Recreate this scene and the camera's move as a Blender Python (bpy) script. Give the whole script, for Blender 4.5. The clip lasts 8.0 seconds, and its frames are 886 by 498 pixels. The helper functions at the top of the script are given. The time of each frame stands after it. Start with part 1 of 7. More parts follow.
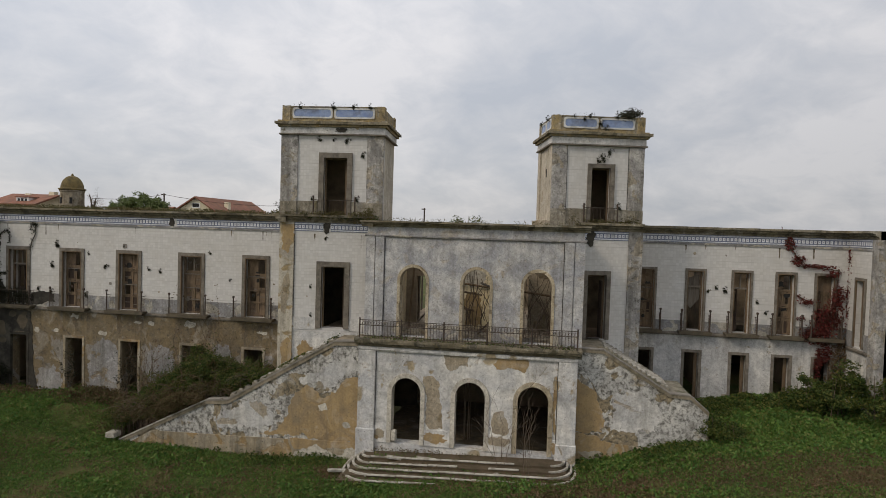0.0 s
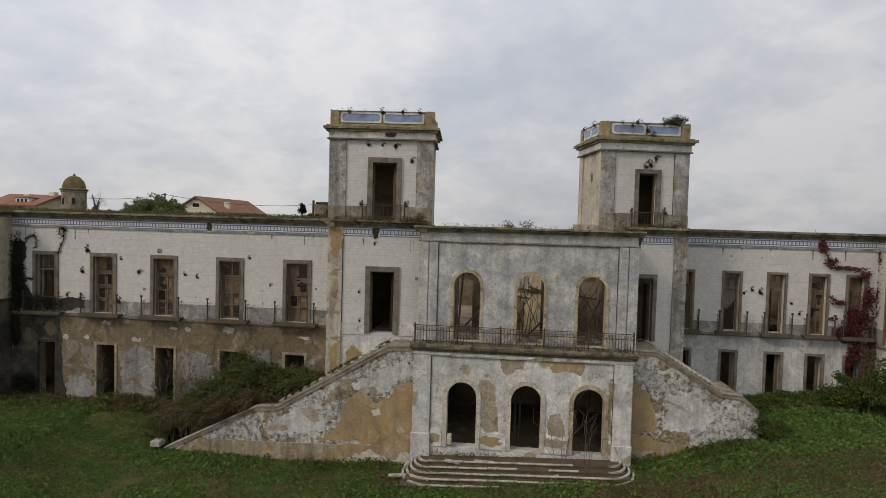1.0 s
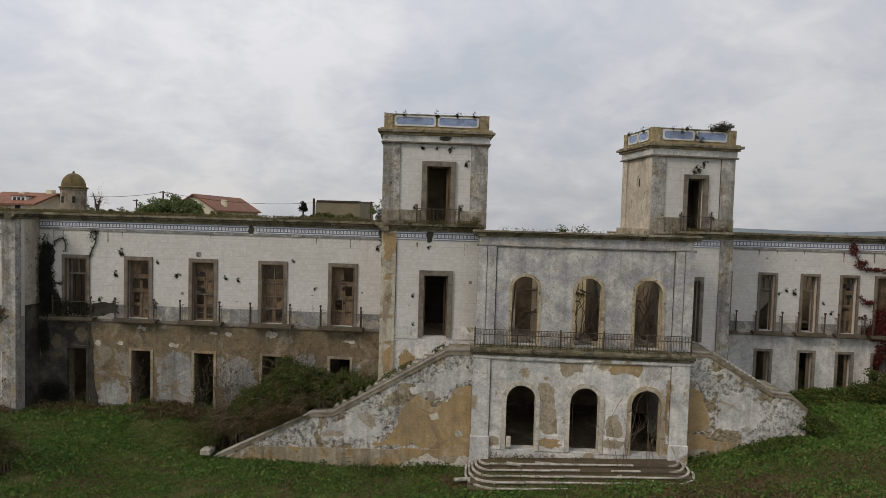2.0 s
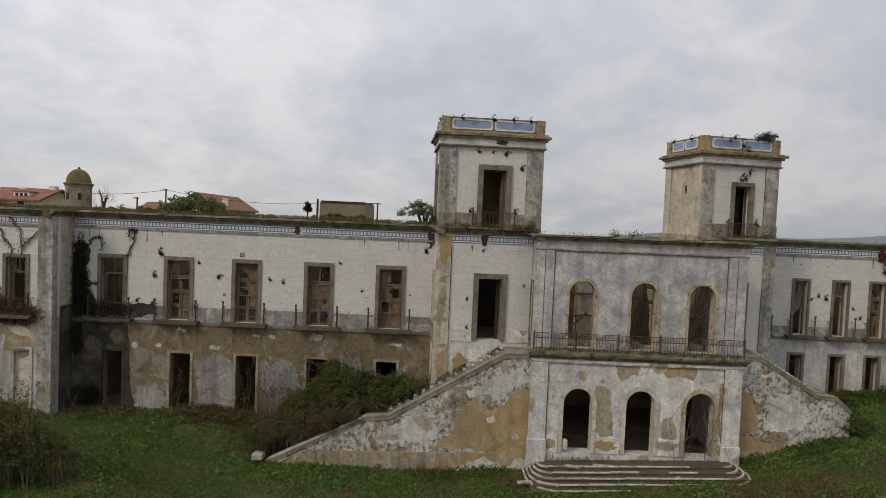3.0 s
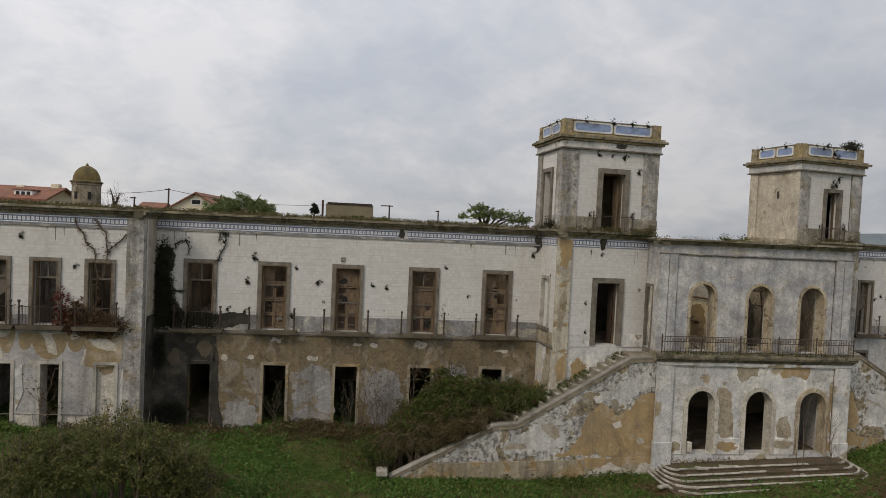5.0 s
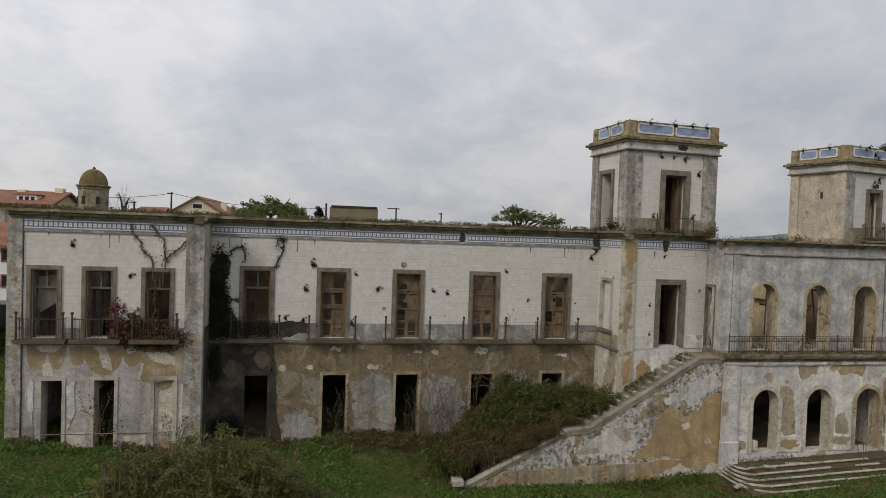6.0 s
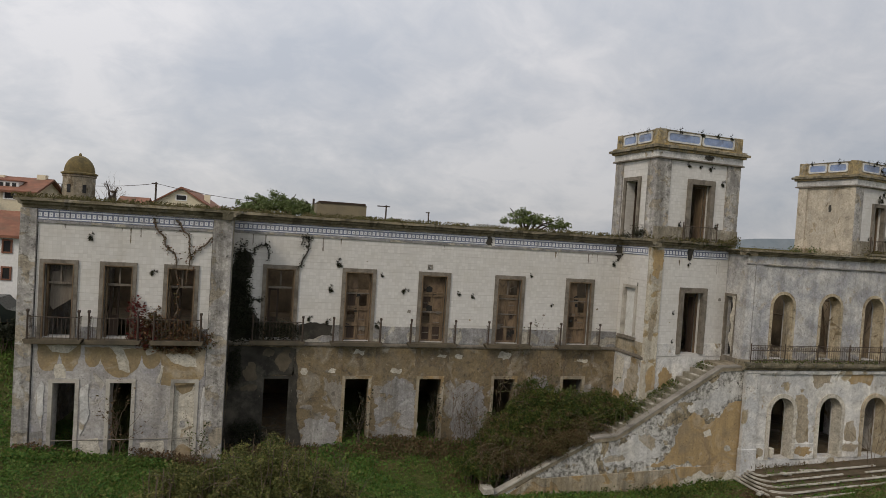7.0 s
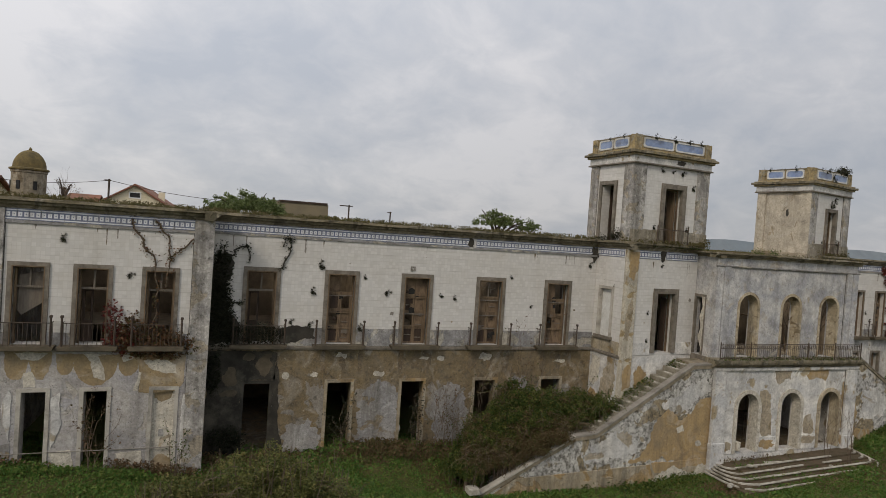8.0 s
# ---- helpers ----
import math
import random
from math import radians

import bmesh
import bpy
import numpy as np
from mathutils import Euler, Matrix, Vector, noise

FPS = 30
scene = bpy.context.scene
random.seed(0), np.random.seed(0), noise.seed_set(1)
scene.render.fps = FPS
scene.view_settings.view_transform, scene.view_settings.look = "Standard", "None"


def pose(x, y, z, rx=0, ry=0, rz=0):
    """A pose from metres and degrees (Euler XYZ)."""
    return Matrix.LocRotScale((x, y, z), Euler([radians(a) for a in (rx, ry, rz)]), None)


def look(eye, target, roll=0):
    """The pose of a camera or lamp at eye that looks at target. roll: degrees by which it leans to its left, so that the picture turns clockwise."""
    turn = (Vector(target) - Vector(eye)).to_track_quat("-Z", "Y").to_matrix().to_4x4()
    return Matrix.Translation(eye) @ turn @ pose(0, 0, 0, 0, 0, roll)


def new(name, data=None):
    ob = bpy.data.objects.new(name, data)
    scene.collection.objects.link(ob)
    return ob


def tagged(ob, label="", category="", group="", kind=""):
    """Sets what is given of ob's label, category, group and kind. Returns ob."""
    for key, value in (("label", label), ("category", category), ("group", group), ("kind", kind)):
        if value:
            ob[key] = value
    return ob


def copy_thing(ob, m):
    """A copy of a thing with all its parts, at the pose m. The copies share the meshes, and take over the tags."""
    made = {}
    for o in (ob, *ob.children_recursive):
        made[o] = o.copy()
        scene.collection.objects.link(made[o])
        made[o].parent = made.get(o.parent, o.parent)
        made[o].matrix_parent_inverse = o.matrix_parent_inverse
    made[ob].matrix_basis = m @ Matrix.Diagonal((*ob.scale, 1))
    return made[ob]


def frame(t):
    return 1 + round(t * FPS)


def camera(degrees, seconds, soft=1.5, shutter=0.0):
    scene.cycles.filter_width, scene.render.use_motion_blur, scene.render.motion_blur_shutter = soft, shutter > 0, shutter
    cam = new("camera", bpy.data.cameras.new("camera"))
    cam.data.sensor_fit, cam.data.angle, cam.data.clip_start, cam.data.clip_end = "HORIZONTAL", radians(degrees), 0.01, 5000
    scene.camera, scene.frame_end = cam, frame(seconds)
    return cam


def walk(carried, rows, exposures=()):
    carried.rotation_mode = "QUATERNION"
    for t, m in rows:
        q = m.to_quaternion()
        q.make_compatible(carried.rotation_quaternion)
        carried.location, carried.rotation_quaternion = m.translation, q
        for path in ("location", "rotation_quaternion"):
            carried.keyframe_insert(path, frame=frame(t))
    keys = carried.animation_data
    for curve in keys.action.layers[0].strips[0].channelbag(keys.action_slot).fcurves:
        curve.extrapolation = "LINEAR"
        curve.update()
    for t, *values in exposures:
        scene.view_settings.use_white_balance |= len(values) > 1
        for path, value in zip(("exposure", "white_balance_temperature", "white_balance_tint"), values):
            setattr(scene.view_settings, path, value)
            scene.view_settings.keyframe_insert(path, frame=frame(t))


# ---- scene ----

cam = camera(72.0, 8.0, soft=0.5)
# seconds, x, y, z, yaw, pitch, roll
PATH = [
    (0.0, 9.074, 2.682, 9.403, 9.52, -1.89, -1.76),
    (0.5, 7.474, 2.332, 9.462, 8.34, -1.84, -1.97),
    (1.0, 5.570, 2.018, 9.701, 6.76, -2.21, -1.61),
    (1.5, 3.500, 1.777, 10.027, 4.97, -2.71, -1.48),
    (3.0, -2.457, 1.478, 9.943, 0.31, -2.38, -2.43),
    (3.5, -4.612, 1.565, 9.857, -1.46, -2.24, -2.83),
    (4.0, -6.714, 1.798, 9.723, -3.10, -2.03, -3.05),
    (4.5, -8.759, 2.119, 9.685, -4.64, -2.00, -3.02),
    (6.0, -15.563, 3.877, 9.520, -10.45, -1.55, -2.04),
    (6.5, -17.173, 4.357, 9.517, -11.65, -1.52, -2.63),
    (7.0, -18.499, 5.069, 9.585, -14.43, -1.61, -3.66),
    (7.5, -19.054, 5.221, 9.457, -16.00, -1.22, -3.94),
    (8.0, -20.012, 5.549, 9.602, -19.44, -1.37, -3.94),
]
walk(cam, [(t, pose(x, y, z, 90 + pitch, roll, yaw)) for t, x, y, z, yaw, pitch, roll in PATH])

# ---- light: high overcast with a weak, veiled sun from the west ----
SUN_ELEVATION, SUN_AZIMUTH = radians(40), radians(-50)


def build_world():
    world = bpy.data.worlds.new("overcast")
    scene.world = world
    world.use_nodes = True
    nt = world.node_tree
    nt.nodes.clear()
    out = nt.nodes.new("ShaderNodeOutputWorld")
    sky = nt.nodes.new("ShaderNodeTexSky")
    sky.sky_type, sky.sun_disc = "NISHITA", False
    sky.sun_elevation, sky.sun_rotation = SUN_ELEVATION, SUN_AZIMUTH
    clear = nt.nodes.new("ShaderNodeBackground")
    clear.inputs["Strength"].default_value = 0.09
    nt.links.new(sky.outputs[0], clear.inputs["Color"])
    # cloud deck: the direction is projected on a flat layer, so that clouds draw together at the horizon
    tc = nt.nodes.new("ShaderNodeTexCoord")
    sep = nt.nodes.new("ShaderNodeSeparateXYZ")
    nt.links.new(tc.outputs["Generated"], sep.inputs[0])
    lift = nt.nodes.new("ShaderNodeMath")
    lift.operation = "ADD"
    lift.inputs[1].default_value = 0.5
    nt.links.new(sep.outputs[2], lift.inputs[0])
    hold = nt.nodes.new("ShaderNodeMath")
    hold.operation = "MAXIMUM"
    hold.inputs[1].default_value = 0.2
    nt.links.new(lift.outputs[0], hold.inputs[0])
    plane = nt.nodes.new("ShaderNodeVectorMath")
    plane.operation = "DIVIDE"
    comb = nt.nodes.new("ShaderNodeCombineXYZ")
    for i in range(3):
        nt.links.new(hold.outputs[0], comb.inputs[i])
    nt.links.new(tc.outputs["Generated"], plane.inputs[0])
    nt.links.new(comb.outputs[0], plane.inputs[1])
    n1 = nt.nodes.new("ShaderNodeTexNoise")
    n1.inputs["Scale"].default_value, n1.inputs["Detail"].default_value = 2.1, 8.0
    n1.inputs["Roughness"].default_value, n1.inputs["Distortion"].default_value = 0.56, 0.35
    nt.links.new(plane.outputs[0], n1.inputs["Vector"])
    n2 = nt.nodes.new("ShaderNodeTexNoise")
    n2.inputs["Scale"].default_value, n2.inputs["Detail"].default_value = 7.5, 7.0
    n2.inputs["Roughness"].default_value, n2.inputs["Distortion"].default_value = 0.6, 0.5
    nt.links.new(plane.outputs[0], n2.inputs["Vector"])
    both = nt.nodes.new("ShaderNodeMath")
    both.operation = "MULTIPLY_ADD"
    both.inputs[1].default_value = 0.44
    nt.links.new(n2.outputs[0], both.inputs[0])
    nt.links.new(n1.outputs[0], both.inputs[2])
    ramp = nt.nodes.new("ShaderNodeValToRGB")
    e = ramp.color_ramp.elements
    e[0].position, e[0].color = 0.55, (0.49, 0.515, 0.568, 1)
    e[1].position, e[1].color = 0.86, (0.705, 0.695, 0.71, 1)
    mid = e.new(0.70)
    mid.color = (0.575, 0.585, 0.62, 1)
    nt.links.new(both.outputs[0], ramp.inputs[0])
    gain = nt.nodes.new("ShaderNodeMapRange")
    gain.inputs["From Min"].default_value, gain.inputs["From Max"].default_value = 0.05, 0.9
    gain.inputs["To Min"].default_value, gain.inputs["To Max"].default_value = 0.88, 1.75
    nt.links.new(sep.outputs[2], gain.inputs[0])
    side = nt.nodes.new("ShaderNodeMapRange")
    side.inputs["From Min"].default_value, side.inputs["From Max"].default_value = -0.7, 0.7
    side.inputs["To Min"].default_value, side.inputs["To Max"].default_value = 1.09, 0.87
    nt.links.new(sep.outputs[0], side.inputs[0])
    veil = nt.nodes.new("ShaderNodeMath")
    veil.operation = "MULTIPLY"
    nt.links.new(gain.outputs[0], veil.inputs[0])
    nt.links.new(side.outputs[0], veil.inputs[1])
    cloud = nt.nodes.new("ShaderNodeBackground")
    nt.links.new(ramp.outputs[0], cloud.inputs["Color"])
    nt.links.new(veil.outputs[0], cloud.inputs["Strength"])
    mix = nt.nodes.new("ShaderNodeMixShader")
    mix.inputs[0].default_value = 0.93
    nt.links.new(clear.outputs[0], mix.inputs[1])
    nt.links.new(cloud.outputs[0], mix.inputs[2])
    nt.links.new(mix.outputs[0], out.inputs[0])


build_world()
sun = new("sun", bpy.data.lights.new("sun", "SUN"))
sun.data.energy, sun.data.angle, sun.data.color = 1.32, radians(14), (1.0, 0.87, 0.70)
sd = Vector((math.sin(SUN_AZIMUTH) * math.cos(SUN_ELEVATION), -math.cos(SUN_AZIMUTH) * math.cos(SUN_ELEVATION), math.sin(SUN_ELEVATION)))
sun.matrix_world = look(sd * 100, (0, 0, 0))


# ---- materials ----
def node_mat(name, rough=0.9):
    m = bpy.data.materials.new(name)
    m.use_nodes = True
    b = m.node_tree.nodes["Principled BSDF"]
    b.inputs["Roughness"].default_value = rough
    b.inputs["Specular IOR Level"].default_value = 0.25
    return m, m.node_tree, b


def position(nt, scale=(1, 1, 1)):
    g = nt.nodes.new("ShaderNodeNewGeometry")
    v = nt.nodes.new("ShaderNodeVectorMath")
    v.operation = "MULTIPLY"
    v.inputs[1].default_value = scale
    nt.links.new(g.outputs["Position"], v.inputs[0])
    return v.outputs[0]


def noise_tex(nt, vec, scale, detail=5.0, rough=0.6, distort=0.0):
    n = nt.nodes.new("ShaderNodeTexNoise")
    n.inputs["Scale"].default_value, n.inputs["Detail"].default_value = scale, detail
    n.inputs["Roughness"].default_value, n.inputs["Distortion"].default_value = rough, distort
    nt.links.new(vec, n.inputs["Vector"])
    return n.outputs[0]


def step(nt, val, lo, hi, a=0.0, b=1.0):
    r = nt.nodes.new("ShaderNodeMapRange")
    r.inputs["From Min"].default_value, r.inputs["From Max"].default_value = lo, hi
    r.inputs["To Min"].default_value, r.inputs["To Max"].default_value = a, b
    nt.links.new(val, r.inputs[0])
    return r.outputs[0]


def calc(nt, op, a, b):
    m = nt.nodes.new("ShaderNodeMath")
    m.operation = op
    for i, v in enumerate((a, b)):
        if isinstance(v, (int, float)):
            m.inputs[i].default_value = v
        else:
            nt.links.new(v, m.inputs[i])
    return m.outputs[0]


def blend(nt, fac, a, b, mode="MIX"):
    m = nt.nodes.new("ShaderNodeMix")
    m.data_type, m.blend_type = "RGBA", mode
    for s, v in ((0, fac), (6, a), (7, b)):
        if isinstance(v, (int, float)):
            m.inputs[s].default_value = v
        elif isinstance(v, tuple):
            m.inputs[s].default_value = (*v, 1)
        else:
            nt.links.new(v, m.inputs[s])
    return m.outputs[2]


def relief(nt, b, height, strength=0.3, distance=0.02):
    n = nt.nodes.new("ShaderNodeBump")
    n.inputs["Strength"].default_value, n.inputs["Distance"].default_value = strength, distance
    nt.links.new(height, n.inputs["Height"])
    nt.links.new(n.outputs[0], b.inputs["Normal"])


def weathered(name, coat, coat2, under, bare, bare_edge=0.02, lichen=0.3, streak=0.3, seed=0.0, scale=0.55, belt=None, black=(0.035, 0.034, 0.03), warm=None, lichen_scale=2.6, grit=1.0, tint=(1.0, 0.965, 0.885)):
    """Old lime plaster: a coat of two tones, patches where it has fallen off, black lichen and rain streaks.
    belt: (z low, z high, extra) where more of the coat has gone; warm: (colour, amount) of yellow lichen."""
    m, nt, b = node_mat(name, 0.92)
    p = position(nt)
    sh = nt.nodes.new("ShaderNodeVectorMath")
    sh.operation = "ADD"
    sh.inputs[1].default_value = (seed, seed * 1.7, seed * 0.6)
    nt.links.new(p, sh.inputs[0])
    v = sh.outputs[0]
    big, mid, fine = noise_tex(nt, v, scale, 6, 0.6, 0.4), noise_tex(nt, v, scale * 3.7, 6, 0.65), noise_tex(nt, v, 14, 4, 0.7)
    tone = blend(nt, step(nt, big, 0.36, 0.62), coat, coat2)
    tone = blend(nt, step(nt, mid, 0.35, 0.75, 0, 0.35), tone, tuple(c * 0.62 for c in coat2))
    fall = noise_tex(nt, v, scale * 1.15, 7, 0.52, 0.9)
    if belt:
        g = nt.nodes.new("ShaderNodeSeparateXYZ")
        nt.links.new(p, g.inputs[0])
        up, down = step(nt, g.outputs[2], belt[0] - 0.5, belt[0] + 0.3), step(nt, g.outputs[2], belt[1] + 0.2, belt[1] - 0.1)
        fall = calc(nt, "ADD", fall, calc(nt, "MULTIPLY", calc(nt, "MULTIPLY", up, down), belt[2]))
    gone = step(nt, fall, 1 - bare, 1 - bare + bare_edge)
    und = blend(nt, step(nt, mid, 0.3, 0.7), under, tuple(c * 0.68 for c in under))
    col = blend(nt, gone, tone, und)
    if warm:
        wl = noise_tex(nt, v, 1.3, 6, 0.7)
        col = blend(nt, step(nt, wl, 0.62 - warm[1], 0.72 - warm[1], 0, 0.85), col, warm[0])
    lv = noise_tex(nt, v, lichen_scale, 8, 0.72, 0.3)
    col = blend(nt, step(nt, lv, 0.72 - lichen * 0.4, 0.86 - lichen * 0.4, 0, 0.85), col, black)
    wash = noise_tex(nt, v, 0.9, 5, 0.55, 1.2)
    col = blend(nt, step(nt, wash, 0.5, 0.72, 0, 0.42), col, (0.20, 0.185, 0.165))
    col = blend(nt, step(nt, wash, 0.46, 0.28, 0, 0.35), col, (0.66, 0.655, 0.65))
    sv = position(nt, (2.3, 2.3, 0.22))
    st = noise_tex(nt, sv, 1.0, 7, 0.7)
    col = blend(nt, step(nt, st, 0.46, 0.72, 0, streak), col, (0.085, 0.08, 0.07))
    # mottling at hand size and specks
    hand, speck = noise_tex(nt, v, 5.5, 8, 0.78, 0.6), noise_tex(nt, v, 17.0, 3, 0.6)
    col = blend(nt, step(nt, hand, 0.42, 0.72, 0, 0.62 * grit), col, (0.13, 0.12, 0.10))
    col = blend(nt, step(nt, hand, 0.42, 0.30, 0, 0.35 * grit), col, (0.72, 0.70, 0.66))
    col = blend(nt, step(nt, calc(nt, "ADD", speck, calc(nt, "MULTIPLY", lv, 0.25)), 0.78, 0.84, 0, 0.8), col, black)
    col = blend(nt, 0.7 * grit, col, blend(nt, step(nt, fine, 0.3, 0.7), (0.30, 0.30, 0.30), (0.66, 0.66, 0.66)), "OVERLAY")
    col = blend(nt, 1.0, col, tint, "MULTIPLY")
    nt.links.new(col, b.inputs["Base Color"])
    h = calc(nt, "ADD", calc(nt, "MULTIPLY", gone, -0.9), calc(nt, "MULTIPLY", fine, 0.5))
    relief(nt, b, h, 0.6, 0.03)
    return m


def glazed_white(name):
    """White wall tiles about 14 cm square: level courses, uneven glaze from tile to tile, dirt in the joints and lost glaze."""
    m, nt, b = node_mat(name, 0.45)
    g = nt.nodes.new("ShaderNodeNewGeometry")
    sep = nt.nodes.new("ShaderNodeSeparateXYZ")
    nt.links.new(g.outputs["Position"], sep.inputs[0])
    add = calc(nt, "ADD", sep.outputs[0], sep.outputs[1])
    cb = nt.nodes.new("ShaderNodeCombineXYZ")
    nt.links.new(add, cb.inputs[0])
    nt.links.new(sep.outputs[2], cb.inputs[1])
    br = nt.nodes.new("ShaderNodeTexBrick")
    br.offset, br.squash = 0.0, 1.0
    br.inputs["Scale"].default_value = 1.0
    br.inputs["Brick Width"].default_value, br.inputs["Row Height"].default_value = 0.14, 0.14
    br.inputs["Mortar Size"].default_value, br.inputs["Mortar Smooth"].default_value = 0.007, 0.3
    br.inputs["Color1"].default_value, br.inputs["Color2"].default_value = (0.72, 0.715, 0.705, 1), (0.63, 0.625, 0.615, 1)
    br.inputs["Mortar"].default_value = (0.625, 0.615, 0.595, 1)
    nt.links.new(cb.outputs[0], br.inputs["Vector"])
    p = position(nt)
    a, c = noise_tex(nt, p, 0.7, 7, 0.62, 0.4), noise_tex(nt, p, 5.0, 6, 0.7)
    # dirt holds in some courses more than in others
    row = noise_tex(nt, position(nt, (0.55, 0.55, 7.14)), 1.0, 3, 0.7)
    seam = step(nt, calc(nt, "ABSOLUTE", calc(nt, "SUBTRACT", calc(nt, "FRACT", calc(nt, "DIVIDE", sep.outputs[2], 0.28), 0), 0.5), 0), 0.06, 0.02)
    col = blend(nt, calc(nt, "MULTIPLY", seam, step(nt, row, 0.42, 0.62, 0, 0.42)), br.outputs[0], (0.36, 0.34, 0.31))
    col = blend(nt, step(nt, row, 0.50, 0.70, 0, 0.22), col, (0.46, 0.44, 0.41))
    col = blend(nt, step(nt, a, 0.46, 0.72, 0, 0.34), col, (0.50, 0.465, 0.40))
    col = blend(nt, step(nt, c, 0.60, 0.74, 0, 0.38), col, (0.36, 0.335, 0.30))
    d = noise_tex(nt, p, 11.0, 5, 0.75)
    col = blend(nt, step(nt, d, 0.71, 0.77, 0, 0.75), col, (0.16, 0.145, 0.12))
    st = noise_tex(nt, position(nt, (2.2, 2.2, 0.25)), 1.0, 7, 0.65)
    col = blend(nt, step(nt, st, 0.58, 0.80, 0, 0.26), col, (0.26, 0.245, 0.22))
    col = blend(nt, 1.0, col, (0.855, 0.835, 0.805), "MULTIPLY")
    nt.links.new(col, b.inputs["Base Color"])
    relief(nt, b, calc(nt, "SUBTRACT", calc(nt, "MULTIPLY", c, 0.4), br.outputs[1]), 0.25, 0.006)
    return m


def frieze_mat(name):
    """Blue and white glazed frieze tile: blue ground, white lozenge and edge lines, on the tile's own coordinates."""
    m, nt, b = node_mat(name, 0.35)
    tc = nt.nodes.new("ShaderNodeTexCoord")
    sep = nt.nodes.new("ShaderNodeSeparateXYZ")
    nt.links.new(tc.outputs["Object"], sep.inputs[0])
    ax, az = calc(nt, "ABSOLUTE", calc(nt, "SUBTRACT", calc(nt, "ABSOLUTE", sep.outputs[0], 0), 0.086), 0), calc(nt, "ABSOLUTE", sep.outputs[2], 0)
    sq = calc(nt, "MAXIMUM", ax, calc(nt, "MULTIPLY", az, 0.8))
    white = calc(nt, "MULTIPLY", step(nt, sq, 0.062, 0.055), step(nt, calc(nt, "ADD", ax, az), 0.018, 0.026))
    line = calc(nt, "MULTIPLY", step(nt, az, 0.118, 0.124), step(nt, az, 0.165, 0.158))
    col = blend(nt, calc(nt, "MAXIMUM", white, line), (0.15, 0.168, 0.245), (0.66, 0.67, 0.69))
    nz = noise_tex(nt, position(nt), 4.0, 6, 0.7)
    col = blend(nt, step(nt, nz, 0.48, 0.7, 0, 0.55), col, (0.22, 0.21, 0.20))
    nt.links.new(col, b.inputs["Base Color"])
    return m


def simple(name, c1, c2, scale=3.0, rough=0.85, bump=0.3, fine=18.0, metal=0.0, stretch=(1, 1, 1), lo=0.35, hi=0.65, stain=None):
    m, nt, b = node_mat(name, rough)
    b.inputs["Metallic"].default_value = metal
    p = position(nt, stretch)
    a, f = noise_tex(nt, p, scale, 6, 0.65), noise_tex(nt, p, fine, 4, 0.7)
    col = blend(nt, step(nt, a, lo, hi), c1, c2)
    col = blend(nt, step(nt, f, 0.35, 0.8, 0, 0.4), col, tuple(x * 0.5 for x in c1))
    if stain:
        col = blend(nt, step(nt, noise_tex(nt, p, scale * 0.4, 7, 0.7), 0.5, 0.66, 0, 0.8), col, stain)
    nt.links.new(col, b.inputs["Base Color"])
    relief(nt, b, f, bump, 0.02)
    return m


def leaf_mat(name, cols, rough=0.6):
    """Leaves: colour varies from leaf to leaf, light passes through a little."""
    m, nt, b = node_mat(name, rough)
    g = nt.nodes.new("ShaderNodeNewGeometry")
    r = nt.nodes.new("ShaderNodeValToRGB")
    e = r.color_ramp.elements
    e[0].color, e[1].color = (*cols[0], 1), (*cols[-1], 1)
    for i, c in enumerate(cols[1:-1]):
        e.new((i + 1) / (len(cols) - 1)).color = (*c, 1)
    nt.links.new(g.outputs["Random Per Island"], r.inputs[0])
    big = noise_tex(nt, position(nt), 0.9, 4, 0.6)
    col = blend(nt, step(nt, big, 0.4, 0.75, 0, 0.4), r.outputs[0], tuple(x * 0.7 for x in cols[0]))
    nt.links.new(col, b.inputs["Base Color"])
    tr = nt.nodes.new("ShaderNodeBsdfTranslucent")
    nt.links.new(col, tr.inputs["Color"])
    ms = nt.nodes.new("ShaderNodeMixShader")
    ms.inputs[0].default_value = 0.25
    nt.links.new(b.outputs[0], ms.inputs[1])
    nt.links.new(tr.outputs[0], ms.inputs[2])
    nt.links.new(ms.outputs[0], nt.nodes["Material Output"].inputs[0])
    return m


def ground_mat(name):
    m, nt, b = node_mat(name, 0.95)
    p = position(nt)
    a, c, f = noise_tex(nt, p, 0.28, 6, 0.6), noise_tex(nt, p, 1.4, 7, 0.7), noise_tex(nt, p, 9, 5, 0.75)
    col = blend(nt, step(nt, a, 0.36, 0.62), (0.050, 0.080, 0.012), (0.115, 0.098, 0.034))
    col = blend(nt, step(nt, c, 0.52, 0.7, 0, 0.75), col, (0.125, 0.088, 0.044))
    col = blend(nt, step(nt, f, 0.35, 0.75, 0, 0.7), col, (0.04, 0.05, 0.014))
    nt.links.new(col, b.inputs["Base Color"])
    relief(nt, b, f, 0.9, 0.12)
    return m


